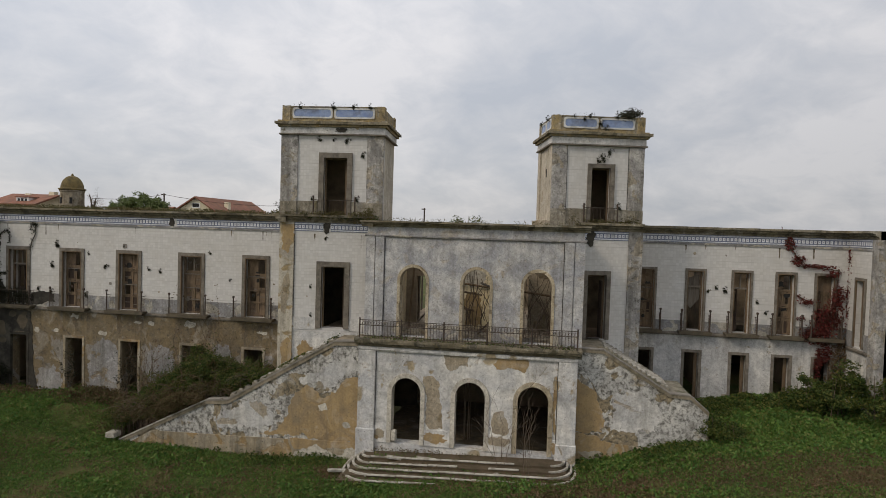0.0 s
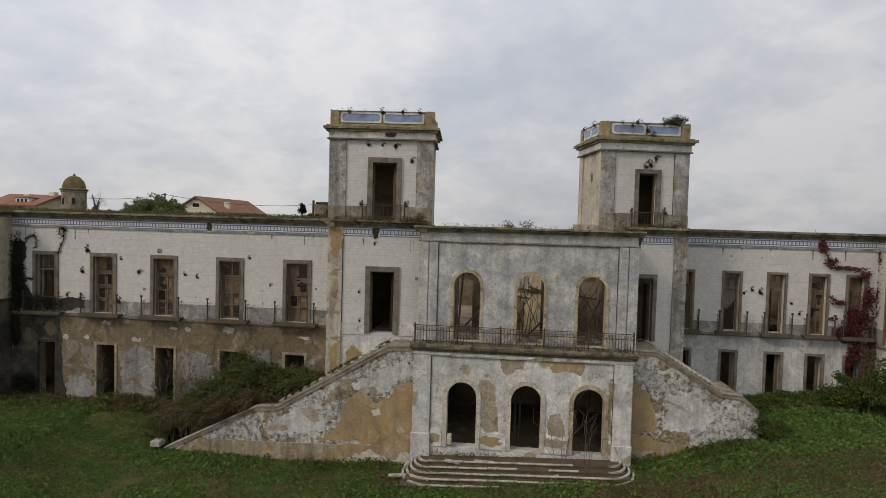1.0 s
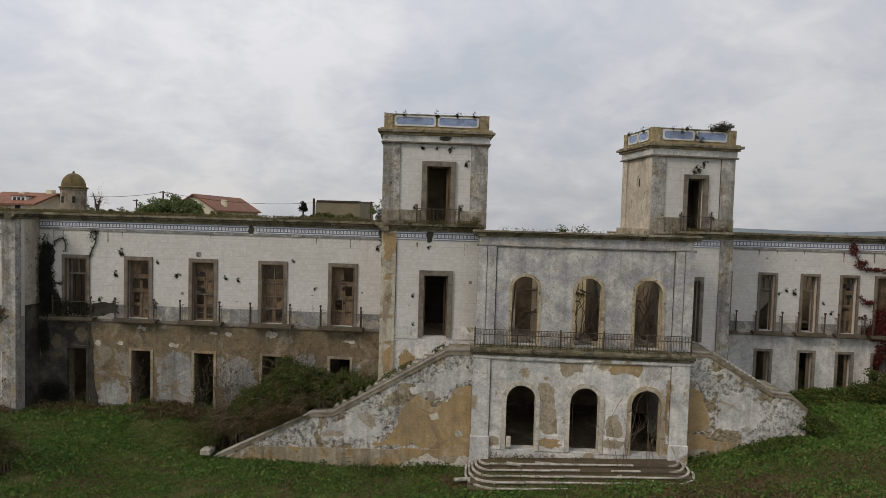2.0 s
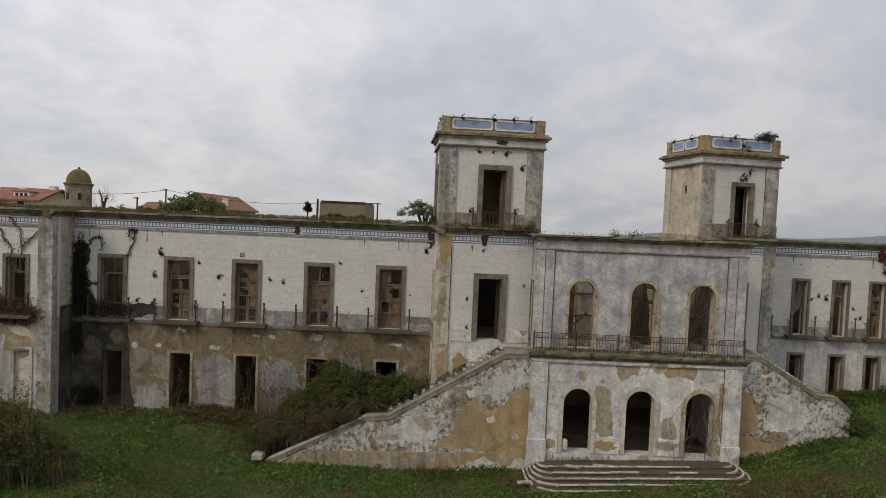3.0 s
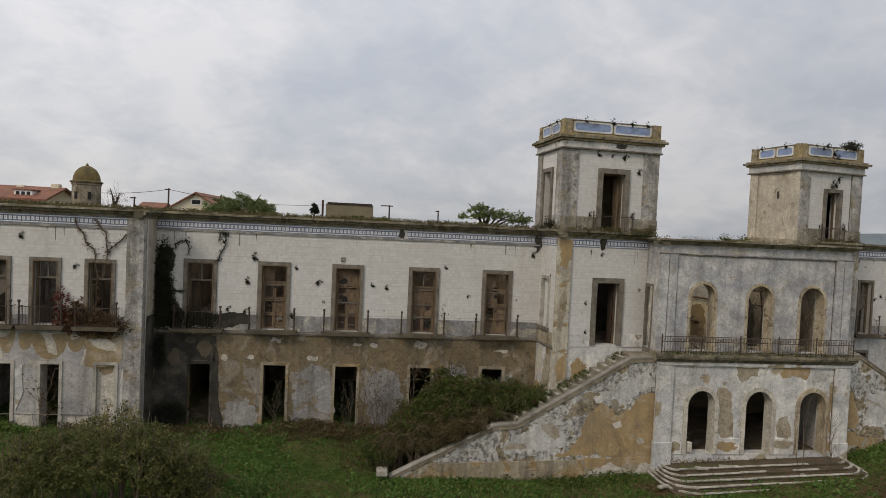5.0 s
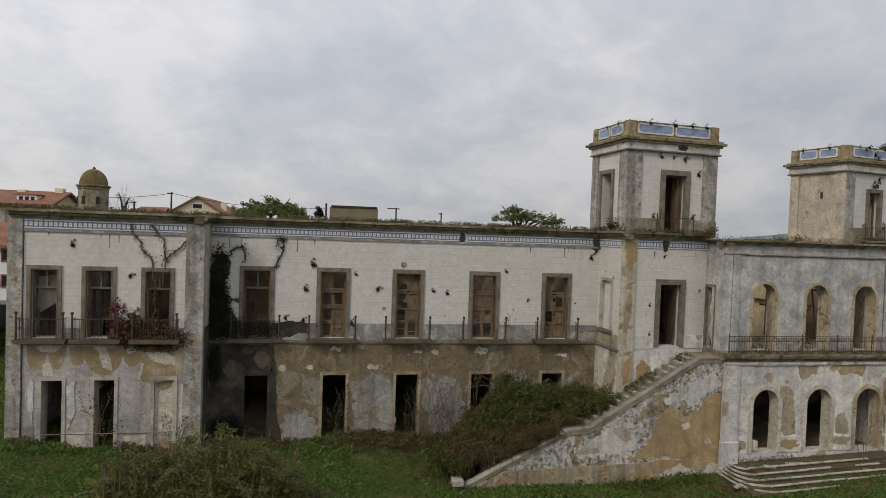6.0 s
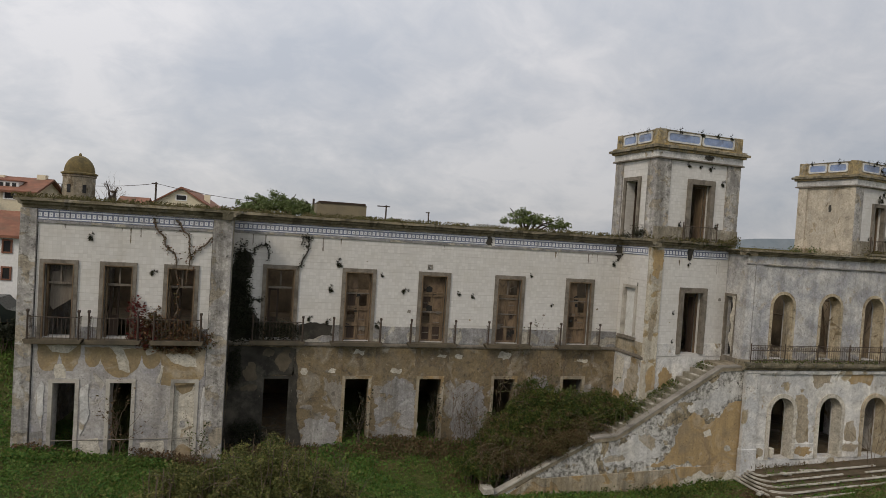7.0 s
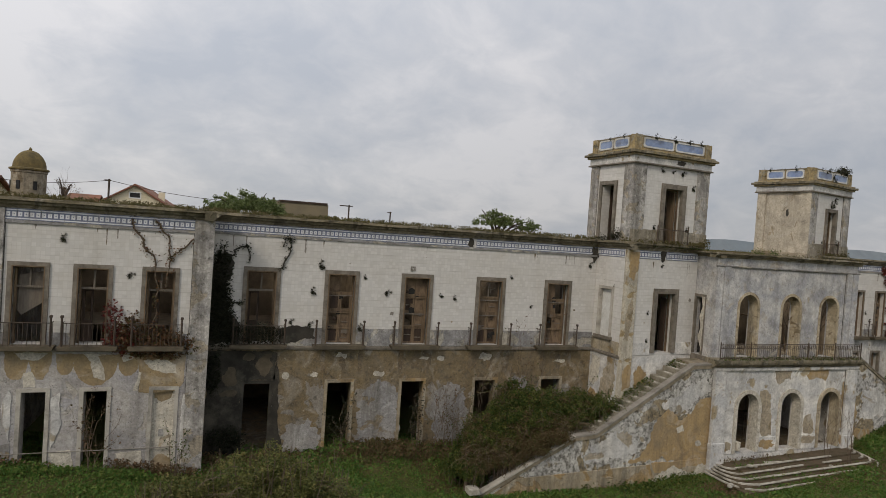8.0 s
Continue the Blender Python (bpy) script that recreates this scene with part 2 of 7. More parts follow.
M_TILE = glazed_white("white_tile")
M_FRIEZE = frieze_mat("blue_frieze")
M_LOWER = weathered("lower_plaster", (0.265, 0.26, 0.265), (0.29, 0.26, 0.22), (0.24, 0.185, 0.11), 0.56, 0.015, 0.46, 0.45, 3.0, belt=(3.2, 4.6, 0.16), grit=0.95)
M_LOWER_P = weathered("pavilion_plaster", (0.37, 0.37, 0.40), (0.47, 0.45, 0.43), (0.56, 0.53, 0.48), 0.38, 0.02, 0.32, 0.40, 33.0, 1.0, grit=0.8, tint=(1.0, 0.98, 0.95))
M_COAT = weathered("grey_coat", (0.27, 0.27, 0.285), (0.36, 0.35, 0.34), (0.31, 0.25, 0.17), 0.40, 0.03, 0.34, 0.8, 44.0, 0.9, grit=0.85, tint=(1.0, 0.98, 0.94))
M_BAND = weathered("band_plaster", (0.43, 0.385, 0.31), (0.31, 0.26, 0.18), (0.38, 0.27, 0.135), 0.46, 0.03, 0.30, 0.85, 47.0, 0.8, grit=0.7)
M_CAP = simple("dirty_cap", (0.33, 0.28, 0.205), (0.17, 0.145, 0.10), 2.6, 0.95, 0.4, 16, stain=(0.07, 0.066, 0.04))
M_LOWER_R = weathered("right_plaster", (0.78, 0.765, 0.735), (0.52, 0.52, 0.53), (0.42, 0.36, 0.27), 0.38, 0.03, 0.16, 0.5, 11.0, grit=0.75, tint=(1.0, 0.985, 0.945), warm=((0.34, 0.28, 0.18), 0.01))
M_FRONT = weathered("front_plaster", (0.66, 0.65, 0.635), (0.385, 0.395, 0.43), (0.58, 0.52, 0.43), 0.42, 0.16, 0.22, 0.38, 5.0, 1.15, grit=0.9, tint=(1.0, 0.985, 0.955), warm=((0.38, 0.32, 0.23), 0.03))
M_ARCADE = weathered("arcade_plaster", (0.88, 0.86, 0.82), (0.55, 0.555, 0.575), (0.46, 0.38, 0.25), 0.37, 0.04, 0.16, 0.35, 21.0, 0.75, grit=0.75, tint=(1.0, 0.985, 0.945), warm=((0.40, 0.33, 0.22), 0.02))
M_STAIR = weathered("stair_plaster", (0.66, 0.65, 0.62), (0.46, 0.46, 0.46), (0.34, 0.28, 0.185), 0.46, 0.012, 0.62, 0.55, 8.0, 0.7, lichen_scale=5.5, grit=0.7, tint=(1.0, 0.98, 0.93), warm=((0.31, 0.24, 0.13), 0.03))
M_BARE = weathered("bare_render", (0.43, 0.315, 0.17), (0.37, 0.27, 0.145), (0.30, 0.21, 0.11), 0.38, 0.10, 0.05, 0.4, 61.0, 0.6, grit=0.5)
M_BELT = weathered("belt_render", (0.355, 0.275, 0.165), (0.29, 0.225, 0.135), (0.25, 0.185, 0.105), 0.40, 0.08, 0.12, 0.4, 63.0, 0.9, grit=0.6)
M_BARE_T = weathered("tan_render", (0.44, 0.38, 0.29), (0.38, 0.33, 0.26), (0.32, 0.26, 0.17), 0.42, 0.05, 0.10, 0.3, 64.0, 0.7)
M_FLAKE = weathered("lime_flake", (0.70, 0.67, 0.61), (0.58, 0.56, 0.52), (0.46, 0.40, 0.31), 0.30, 0.03, 0.10, 0.25, 67.0, 1.2)
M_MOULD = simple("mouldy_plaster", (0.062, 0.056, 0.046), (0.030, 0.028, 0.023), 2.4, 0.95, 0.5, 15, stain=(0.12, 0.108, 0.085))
M_NEAR_BLACK = simple("near_black", (0.05, 0.046, 0.04), (0.085, 0.078, 0.065), 3, 0.95, 0.2, 20)
M_DULL = simple("dull_stone", (0.30, 0.275, 0.24), (0.21, 0.19, 0.16), 2.6, 0.95, 0.4, 20, stain=(0.10, 0.09, 0.075))
M_GRIME = weathered("grimy_render", (0.20, 0.155, 0.10), (0.15, 0.115, 0.075), (0.25, 0.18, 0.10), 0.45, 0.06, 0.45, 0.7, 81.0, 1.4, lichen_scale=5.0)
M_SLAB = simple("brown_slab", (0.135, 0.11, 0.075), (0.08, 0.068, 0.048), 2.5, 0.95, 0.4, 22, stain=(0.06, 0.052, 0.04))
M_PANEL = simple("worn_panel", (0.25, 0.175, 0.11), (0.135, 0.095, 0.063), 1.8, 0.85, 0.5, 14, stretch=(2.5, 2.5, 1.6), stain=(0.06, 0.043, 0.032))
M_STEP = simple("dirty_tread", (0.30, 0.27, 0.215), (0.17, 0.155, 0.115), 2.6, 0.95, 0.5, 14, stain=(0.055, 0.06, 0.03))
M_PILASTER = weathered("pilaster_plaster", (0.60, 0.585, 0.56), (0.31, 0.305, 0.31), (0.46, 0.41, 0.33), 0.44, 0.03, 0.46, 0.85, 14.0, 1.4, lichen_scale=4.2, grit=1.0, tint=(1.0, 0.975, 0.93))
M_PIL_OCHRE = weathered("ochre_pilaster", (0.62, 0.585, 0.51), (0.48, 0.45, 0.40), (0.42, 0.33, 0.19), 0.42, 0.05, 0.28, 0.55, 17.0, 1.1, warm=((0.36, 0.26, 0.12), 0.0), grit=0.7)
M_SIDE = weathered("side_plaster", (0.60, 0.55, 0.475), (0.49, 0.45, 0.39), (0.42, 0.36, 0.27), 0.38, 0.05, 0.30, 0.45, 27.0, 0.8, grit=0.75)
M_DADO = weathered("dado_plaster", (0.36, 0.365, 0.40), (0.25, 0.255, 0.285), (0.52, 0.50, 0.46), 0.46, 0.03, 0.30, 0.5, 31.0, 1.1)
M_CORNICE = weathered("mossy_cornice", (0.30, 0.265, 0.195), (0.18, 0.155, 0.105), (0.115, 0.105, 0.07), 0.46, 0.04, 0.42, 0.6, 101.0, 1.6, warm=((0.22, 0.17, 0.06), 0.02), lichen_scale=3.4)
M_CORNICE_Y = weathered("lichen_cornice", (0.44, 0.35, 0.18), (0.30, 0.24, 0.14), (0.38, 0.35, 0.28), 0.44, 0.04, 0.50, 0.50, 104.0, 1.8, warm=((0.46, 0.30, 0.06), 0.05), lichen_scale=3.8, grit=0.9)
M_BASE = weathered("tower_base", (0.36, 0.33, 0.275), (0.22, 0.20, 0.16), (0.42, 0.38, 0.31), 0.42, 0.04, 0.42, 0.8, 107.0, 1.4, warm=((0.16, 0.13, 0.06), 0.05), lichen_scale=3.2)
M_STONE = simple("grey_stone", (0.245, 0.215, 0.175), (0.135, 0.118, 0.095), 3.6, 0.9, 0.5, 16, stain=(0.075, 0.066, 0.054))
M_PALE = simple("pale_stone", (0.52, 0.49, 0.43), (0.40, 0.37, 0.32), 2.0, 0.9, 0.35, 25, stain=(0.16, 0.15, 0.13))
M_TREAD = simple("step_stone", (0.50, 0.47, 0.41), (0.28, 0.255, 0.21), 4.0, 0.9, 0.5, 14, stain=(0.11, 0.10, 0.065))
M_WOOD = simple("brown_wood", (0.225, 0.16, 0.098), (0.12, 0.085, 0.055), 1.6, 0.85, 0.5, 12, stretch=(6, 6, 0.9), stain=(0.055, 0.04, 0.03))
M_WOOD_D = simple("dark_wood", (0.07, 0.047, 0.033), (0.045, 0.032, 0.025), 2.2, 0.8, 0.4, 16, stretch=(7, 7, 0.8))
M_WOOD_L = simple("grey_wood", (0.215, 0.185, 0.15), (0.125, 0.105, 0.085), 2.2, 0.8, 0.4, 16, stretch=(7, 7, 0.8))
M_IRON = simple("rusty_iron", (0.06, 0.05, 0.043), (0.10, 0.07, 0.05), 6, 0.75, 0.3, 30, metal=0.1)
M_CREAM = weathered("inner_plaster", (0.92, 0.84, 0.64), (0.82, 0.72, 0.50), (0.50, 0.36, 0.20), 0.30, 0.03, 0.14, 0.3, 41.0, 1.3, grit=0.6, lichen_scale=3.0)
M_ARCHSTONE = weathered("arch_stone", (0.62, 0.55, 0.43), (0.44, 0.375, 0.27), (0.30, 0.235, 0.15), 0.42, 0.05, 0.28, 0.6, 91.0, 1.6, grit=0.9, lichen_scale=4.0)
# brown darkened so that rooms behind the openings look dim
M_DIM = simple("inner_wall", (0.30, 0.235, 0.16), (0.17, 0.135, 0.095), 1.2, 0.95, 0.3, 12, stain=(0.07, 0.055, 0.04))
# very dark tone that paints the shade inside the rooms
M_SHADED_ROOM = simple("shaded_room_wall", (0.10, 0.082, 0.06), (0.055, 0.046, 0.036), 1.4, 0.95, 0.3, 12, stain=(0.15, 0.12, 0.085))
M_BLUE = simple("blue_panel", (0.20, 0.27, 0.46), (0.32, 0.39, 0.54), 3.0, 0.4, 0.1, 20, stain=(0.12, 0.13, 0.16))
M_WHITE = simple("white_moulding", (0.68, 0.68, 0.66), (0.54, 0.53, 0.50), 3.0, 0.7, 0.2, 20, stain=(0.28, 0.27, 0.25))
M_MOSS = simple("roof_moss", (0.105, 0.095, 0.035), (0.15, 0.12, 0.06), 1.2, 1.0, 0.9, 10)
M_GROUND = ground_mat("weedy_ground")
M_EARTH = simple("mossy_earth", (0.115, 0.085, 0.055), (0.075, 0.06, 0.036), 2.2, 1.0, 0.8, 9)
M_BRAMBLE = leaf_mat("bramble_leaf", [(0.022, 0.042, 0.008), (0.046, 0.076, 0.013), (0.085, 0.112, 0.022), (0.16, 0.14, 0.036)])
M_MIXED = leaf_mat("mixed_leaf", [(0.070, 0.055, 0.024), (0.125, 0.082, 0.042), (0.072, 0.088, 0.025), (0.19, 0.125, 0.065), (0.075, 0.05, 0.026)])
M_SHRUB = leaf_mat("shrub_leaf", [(0.04, 0.052, 0.014), (0.085, 0.098, 0.026), (0.135, 0.14, 0.04), (0.18, 0.155, 0.055)])
M_TIPS = leaf_mat("shrub_tip_leaf", [(0.16, 0.15, 0.045), (0.22, 0.19, 0.07), (0.12, 0.14, 0.035)])
M_DRY = leaf_mat("dry_leaf", [(0.085, 0.055, 0.030), (0.14, 0.085, 0.045), (0.20, 0.13, 0.075), (0.10, 0.085, 0.036)])
M_RED = leaf_mat("red_creeper_leaf", [(0.11, 0.018, 0.016), (0.17, 0.030, 0.024), (0.12, 0.04, 0.028), (0.07, 0.024, 0.02)])
M_RUST = leaf_mat("rusty_creeper_leaf", [(0.13, 0.062, 0.032), (0.20, 0.10, 0.05), (0.11, 0.085, 0.034), (0.075, 0.04, 0.024), (0.085, 0.09, 0.03)])
M_WALLWEED = leaf_mat("wall_weed_leaf", [(0.030, 0.030, 0.020), (0.050, 0.046, 0.030), (0.040, 0.05, 0.022)])
M_IVY = leaf_mat("dark_ivy_leaf", [(0.012, 0.016, 0.008), (0.022, 0.026, 0.013), (0.035, 0.034, 0.018)])
M_GRASS = leaf_mat("grass_leaf", [(0.044, 0.098, 0.018), (0.076, 0.155, 0.028), (0.120, 0.195, 0.036), (0.170, 0.165, 0.050)])
M_TREE = leaf_mat("tree_leaf", [(0.08, 0.11, 0.034), (0.135, 0.17, 0.058), (0.19, 0.22, 0.095)])
M_BARK = simple("bark", (0.09, 0.07, 0.055), (0.055, 0.043, 0.035), 5, 0.95, 0.5, 20)
M_TWIG = simple("dry_twig", (0.17, 0.13, 0.095), (0.095, 0.072, 0.052), 5, 0.95, 0.3, 20)
M_TOPGRASS = leaf_mat("roof_grass", [(0.075, 0.07, 0.022), (0.12, 0.10, 0.038), (0.16, 0.13, 0.06), (0.06, 0.065, 0.02)])
M_CAR = simple("dark_paint", (0.012, 0.016, 0.014), (0.02, 0.024, 0.022), 1, 0.25, 0.02, 9)
M_ROOF = simple("roof_tiles", (0.27, 0.125, 0.078), (0.17, 0.08, 0.055), 1.8, 0.85, 0.6, 5, stain=(0.13, 0.085, 0.06))
M_HOUSE = simple("house_render", (0.74, 0.67, 0.50), (0.66, 0.59, 0.43), 0.5, 0.9, 0.2, 8)
M_HOUSE_W = simple("white_render", (0.82, 0.81, 0.79), (0.74, 0.73, 0.71), 0.5, 0.9, 0.2, 8)
M_DARK = simple("dark_pane_or_hole", (0.02, 0.02, 0.022), (0.035, 0.033, 0.03), 1.0, 0.25, 0.05, 9)
M_TUR = weathered("turret_plaster", (0.40, 0.35, 0.27), (0.27, 0.235, 0.18), (0.20, 0.155, 0.10), 0.46, 0.05, 0.42, 0.75, 51.0, 1.0)
M_DOME = simple("dome_lichen", (0.20, 0.15, 0.06), (0.115, 0.09, 0.045), 3.2, 0.95, 0.6, 12, stain=(0.06, 0.052, 0.03))
# blue-grey colour with the distance haze painted in
M_HILL = simple("far_hill", (0.16, 0.19, 0.21), (0.20, 0.22, 0.23), 0.02, 1.0, 0.0, 0.1)
M_FLAT = simple("flat_roof_wall", (0.24, 0.20, 0.13), (0.18, 0.155, 0.11), 0.6, 0.95, 0.2, 8)


# ---- building helpers ----
def finish(bm, name, material, smooth=False):
    bmesh.ops.recalc_face_normals(bm, faces=bm.faces)
    me = bpy.data.meshes.new(name)
    bm.to_mesh(me)
    bm.free()
    me.materials.append(material)
    if smooth:
        for p in me.polygons:
            p.use_smooth = True
    return me


def part(name, bm, material, parent, label="", smooth=False):
    ob = new(name, bm if isinstance(bm, bpy.types.Mesh) else finish(bm, name, material, smooth))
    ob.parent = parent
    if label:
        tagged(ob, label)
    return ob


def thing(name, label, category, at=(0, 0, 0), group="", kind=""):
    ob = new(name)
    ob.location = at
    ob.empty_display_size = 0.3
    return tagged(ob, label, category, group, kind)


def single(name, bm, material, label, category, group="", kind="", smooth=False):
    return tagged(new(name, finish(bm, name, material, smooth)), label, category, group, kind)


def box(bm, x0, x1, y0, y1, z0, z1, bevel=0.0):
    r = bmesh.ops.create_cube(bm, size=1.0)
    for v in r["verts"]:
        v.co = Vector(((x0 + x1) / 2 + v.co.x * (x1 - x0), (y0 + y1) / 2 + v.co.y * (y1 - y0), (z0 + z1) / 2 + v.co.z * (z1 - z0)))
    if bevel:
        bmesh.ops.bevel(bm, geom=list({e for v in r["verts"] for e in v.link_edges}), offset=bevel, segments=1, affect="EDGES")
    return bm


def bmbox(*a, **k):
    return box(bmesh.new(), *a, **k)


def facing(side, at):
    """Maps (along, height, depth) to the world for a wall that faces south, west, east or north."""
    return {"S": lambda u, z, d: (u, at + d, z), "N": lambda u, z, d: (u, at - d, z),
            "W": lambda u, z, d: (at + d, u, z), "E": lambda u, z, d: (at - d, u, z)}[side]


def plate(loops, to, d0, d1):
    """A slab between the depths d0 and d1 with the outline loops[0] and the holes loops[1:]."""
    bm = bmesh.new()
    for d in (d0, d1):
        edges = []
        for lp in loops:
            vs = [bm.verts.new(to(u, z, d)) for u, z in lp]
            edges += [bm.edges.new((vs[i], vs[(i + 1) % len(vs)])) for i in range(len(vs))]
        bmesh.ops.triangle_fill(bm, edges=edges, use_beauty=True)
    for lp in loops:
        n = len(lp)
        for i in range(n):
            (u0, z0), (u1, z1) = lp[i], lp[(i + 1) % n]
            bm.faces.new([bm.verts.new(to(*c)) for c in ((u0, z0, d0), (u1, z1, d0), (u1, z1, d1), (u0, z0, d1))])
    bmesh.ops.remove_doubles(bm, verts=bm.verts, dist=0.0005)
    return bm


def rect(u0, u1, z0, z1):
    return [(u0, z0), (u1, z0), (u1, z1), (u0, z1)]


def arch(c, w, z0, top, n=16):
    r = w / 2
    sp = top - r
    return [(c - r, z0), (c + r, z0)] + [(c + r * math.cos(math.pi * i / n), sp + r * math.sin(math.pi * i / n)) for i in range(n + 1)]


def surround(u0, u1, z0, z1, t):
    """The outline of a door frame: two jambs and a lintel, t wide."""
    return [(u0, z0), (u0, z1), (u1, z1), (u1, z0), (u1 - t, z0), (u1 - t, z1 - t), (u0 + t, z1 - t), (u0 + t, z0)]


def arch_surround(c, w, z0, top, t, n=16):
    a, b = arch(c, w, z0, top, n)[2:], arch(c, w - 2 * t, z0, top - t, n)[2:]
    return [(c + w / 2, z0)] + a + [(c - w / 2, z0), (c - w / 2 + t, z0)] + b[::-1] + [(c + w / 2 - t, z0)]


def run(profile, u0, u1, to, name, material, parent, label=""):
    """A moulding: a (depth, height) profile drawn out from u0 to u1."""
    bm = bmesh.new()
    n = max(2, int(abs(u1 - u0) / 0.45))
    rng = random.Random(int(u0 * 100))
    rings = []
    for i in range(n + 1):
        u = u0 + (u1 - u0) * i / n
        j = rng.uniform(-0.006, 0.006)
        rings.append([bm.verts.new(to(u, z + j + rng.uniform(-0.008, 0.008), d + j + (rng.uniform(-0.02, 0.02) if 0 < i < n and d < -0.1 else 0))) for d, z in profile])
    k = len(profile)
    for a, b in zip(rings, rings[1:]):
        for i in range(k):
            bm.faces.new((a[i], a[(i + 1) % k], b[(i + 1) % k], b[i]))
    bm.faces.new(rings[0])
    bm.faces.new(rings[-1])
    return part(name, bm, material, parent, label)


def cornice(z, out=0.34, h=0.36, back=0.3):
    return [(back, z), (-0.05, z), (-0.07, z + h * 0.25), (-out * 0.55, z + h * 0.42), (-out * 0.6, z + h * 0.62), (-out, z + h * 0.72), (-out, z + h), (back, z + h)]


def tube(bm, pts, r0, r1, sides=5):
    """A tapered twig or pipe along pts."""
    pts = [Vector(p) for p in pts]
    rings = []
    for i, p in enumerate(pts):
        d = (pts[min(i + 1, len(pts) - 1)] - pts[max(i - 1, 0)]).normalized()
        q = d.to_track_quat("Z", "Y")
        r = r0 + (r1 - r0) * i / (len(pts) - 1)
        rings.append([bm.verts.new(p + q @ Vector((r * math.cos(2 * math.pi * k / sides), r * math.sin(2 * math.pi * k / sides), 0))) for k in range(sides)])
    for a, b in zip(rings, rings[1:]):
        for k in range(sides):
            bm.faces.new((a[k], a[(k + 1) % sides], b[(k + 1) % sides], b[k]))
    bm.faces.new(rings[0])
    bm.faces.new(rings[-1])
    return bm


def leaf_mesh(name, centres, size, material, up=0.3, seed=1, narrow=0.55):
    """Single leaves, each a folded lozenge of four triangles, at the given centres (an n x 3 array)."""
    rng = np.random.default_rng(seed)
    n = len(centres)
    d = rng.normal(size=(n, 3))
    d[:, 2] = d[:, 2] * 0.7 + up
    d /= np.linalg.norm(d, axis=1)[:, None]
    s = np.cross(d, rng.normal(size=(n, 3)))
    s /= np.linalg.norm(s, axis=1)[:, None] + 1e-9
    nn = np.cross(d, s)
    L = size * rng.uniform(0.55, 1.35, (n, 1))
    base, tip = centres - d * L / 2, centres + d * L / 2
    le, ri = centres + s * L * narrow / 2 + nn * L * 0.12, centres - s * L * narrow / 2 + nn * L * 0.12
    v = np.stack([base, le, tip, ri], 1).reshape(-1, 3)
    i = np.arange(n)[:, None] * 4
    f = np.concatenate([i + [0, 1, 2], i + [0, 2, 3]], 1).reshape(-1, 3)
    me = bpy.data.meshes.new(name)
    me.from_pydata(v.tolist(), [], f.tolist())
    me.materials.append(material)
    return me


def blob_points(n, lobes, seed, clump=0.30, per=70):
    """Leaf points gathered in small clumps that lie in the outer part of ellipsoid lobes (x, y, z, rx, ry, rz): an uneven outline with gaps."""
    rng = np.random.default_rng(seed)
    lobes = np.array(lobes, float)
    w = (lobes[:, 3] * lobes[:, 4] * lobes[:, 5]) ** 0.75
    k = max(6, n // per)
    c = rng.choice(len(lobes), k, p=w / w.sum())
    d = rng.normal(size=(k, 3))
    d /= np.linalg.norm(d, axis=1)[:, None]
    d[:, 2] = np.abs(d[:, 2]) * 0.75 + d[:, 2] * 0.25
    r = 0.45 + 0.6 * rng.random((k, 1)) ** 0.7
    cc = lobes[c, :3] + d * r * lobes[c, 3:]
    sz = clump * rng.uniform(0.5, 1.3, k)
    i = rng.integers(0, k, n)
    q = rng.normal(size=(n, 3))
    q /= np.linalg.norm(q, axis=1)[:, None]
    p = cc[i] + q * (rng.random((n, 1)) ** 0.5) * sz[i][:, None] * np.array([1, 1, 0.75])
    soil = np.array([ground_height(a, b) for a, b in p[:, :2]])
    low = p[:, 2] < soil + 0.05
    p[low, 2] = soil[low] + 0.05 + 0.25 * rng.random(low.sum())
    return p


def patch(parent, to, u, z, ru, rz, mat, seed, lift=0.008, name="plaster_patch", label="", floor=0.0):
    """An irregular patch of render or of the old coat, standing slightly proud."""
    lp = []
    n = 130
    for i in range(n):
        a = 2 * math.pi * i / n
        q = Vector((math.cos(a), math.sin(a), seed * 3.7))
        f = 1 + 0.45 * noise.noise(q * 1.2) + 0.34 * noise.noise(q * 2.9) + 0.20 * noise.noise(q * 7.0) + 0.13 * noise.noise(q * 17.0)
        lp.append((u + ru * f * math.cos(a), max(floor + 0.0004 * i, z + rz * f * math.sin(a))))
    return part(name, plate([lp], to, -lift, 0.0), mat, parent, label)


def ragged(parent, to, outline, mat, seed, lift=0.01, rough=0.10, name="plaster_patch", label=""):
    """A larger patch with a torn edge: the corners of its outline, broken up in between."""
    lp = []
    k = len(outline)
    for i in range(k):
        (u0, z0), (u1, z1) = outline[i], outline[(i + 1) % k]
        ln = math.hypot(u1 - u0, z1 - z0)
        n = max(2, int(ln / 0.055))
        for j in range(n):
            f = j / n
            u, z = u0 + (u1 - u0) * f, z0 + (z1 - z0) * f
            e = rough * min(1.0, 4 * f * (1 - f) + 0.35) * (noise.noise((u * 1.7, z * 1.7, seed * 3.1)) * 1.1 + noise.noise((u * 5, z * 5, seed * 3.1)) * 0.7 + noise.noise((u * 13, z * 13, seed)) * 0.4)
            lp.append((u + (z1 - z0) / ln * e, z - (u1 - u0) / ln * e))
    return part(name, plate([lp], to, -lift, 0.0), mat, parent, label)


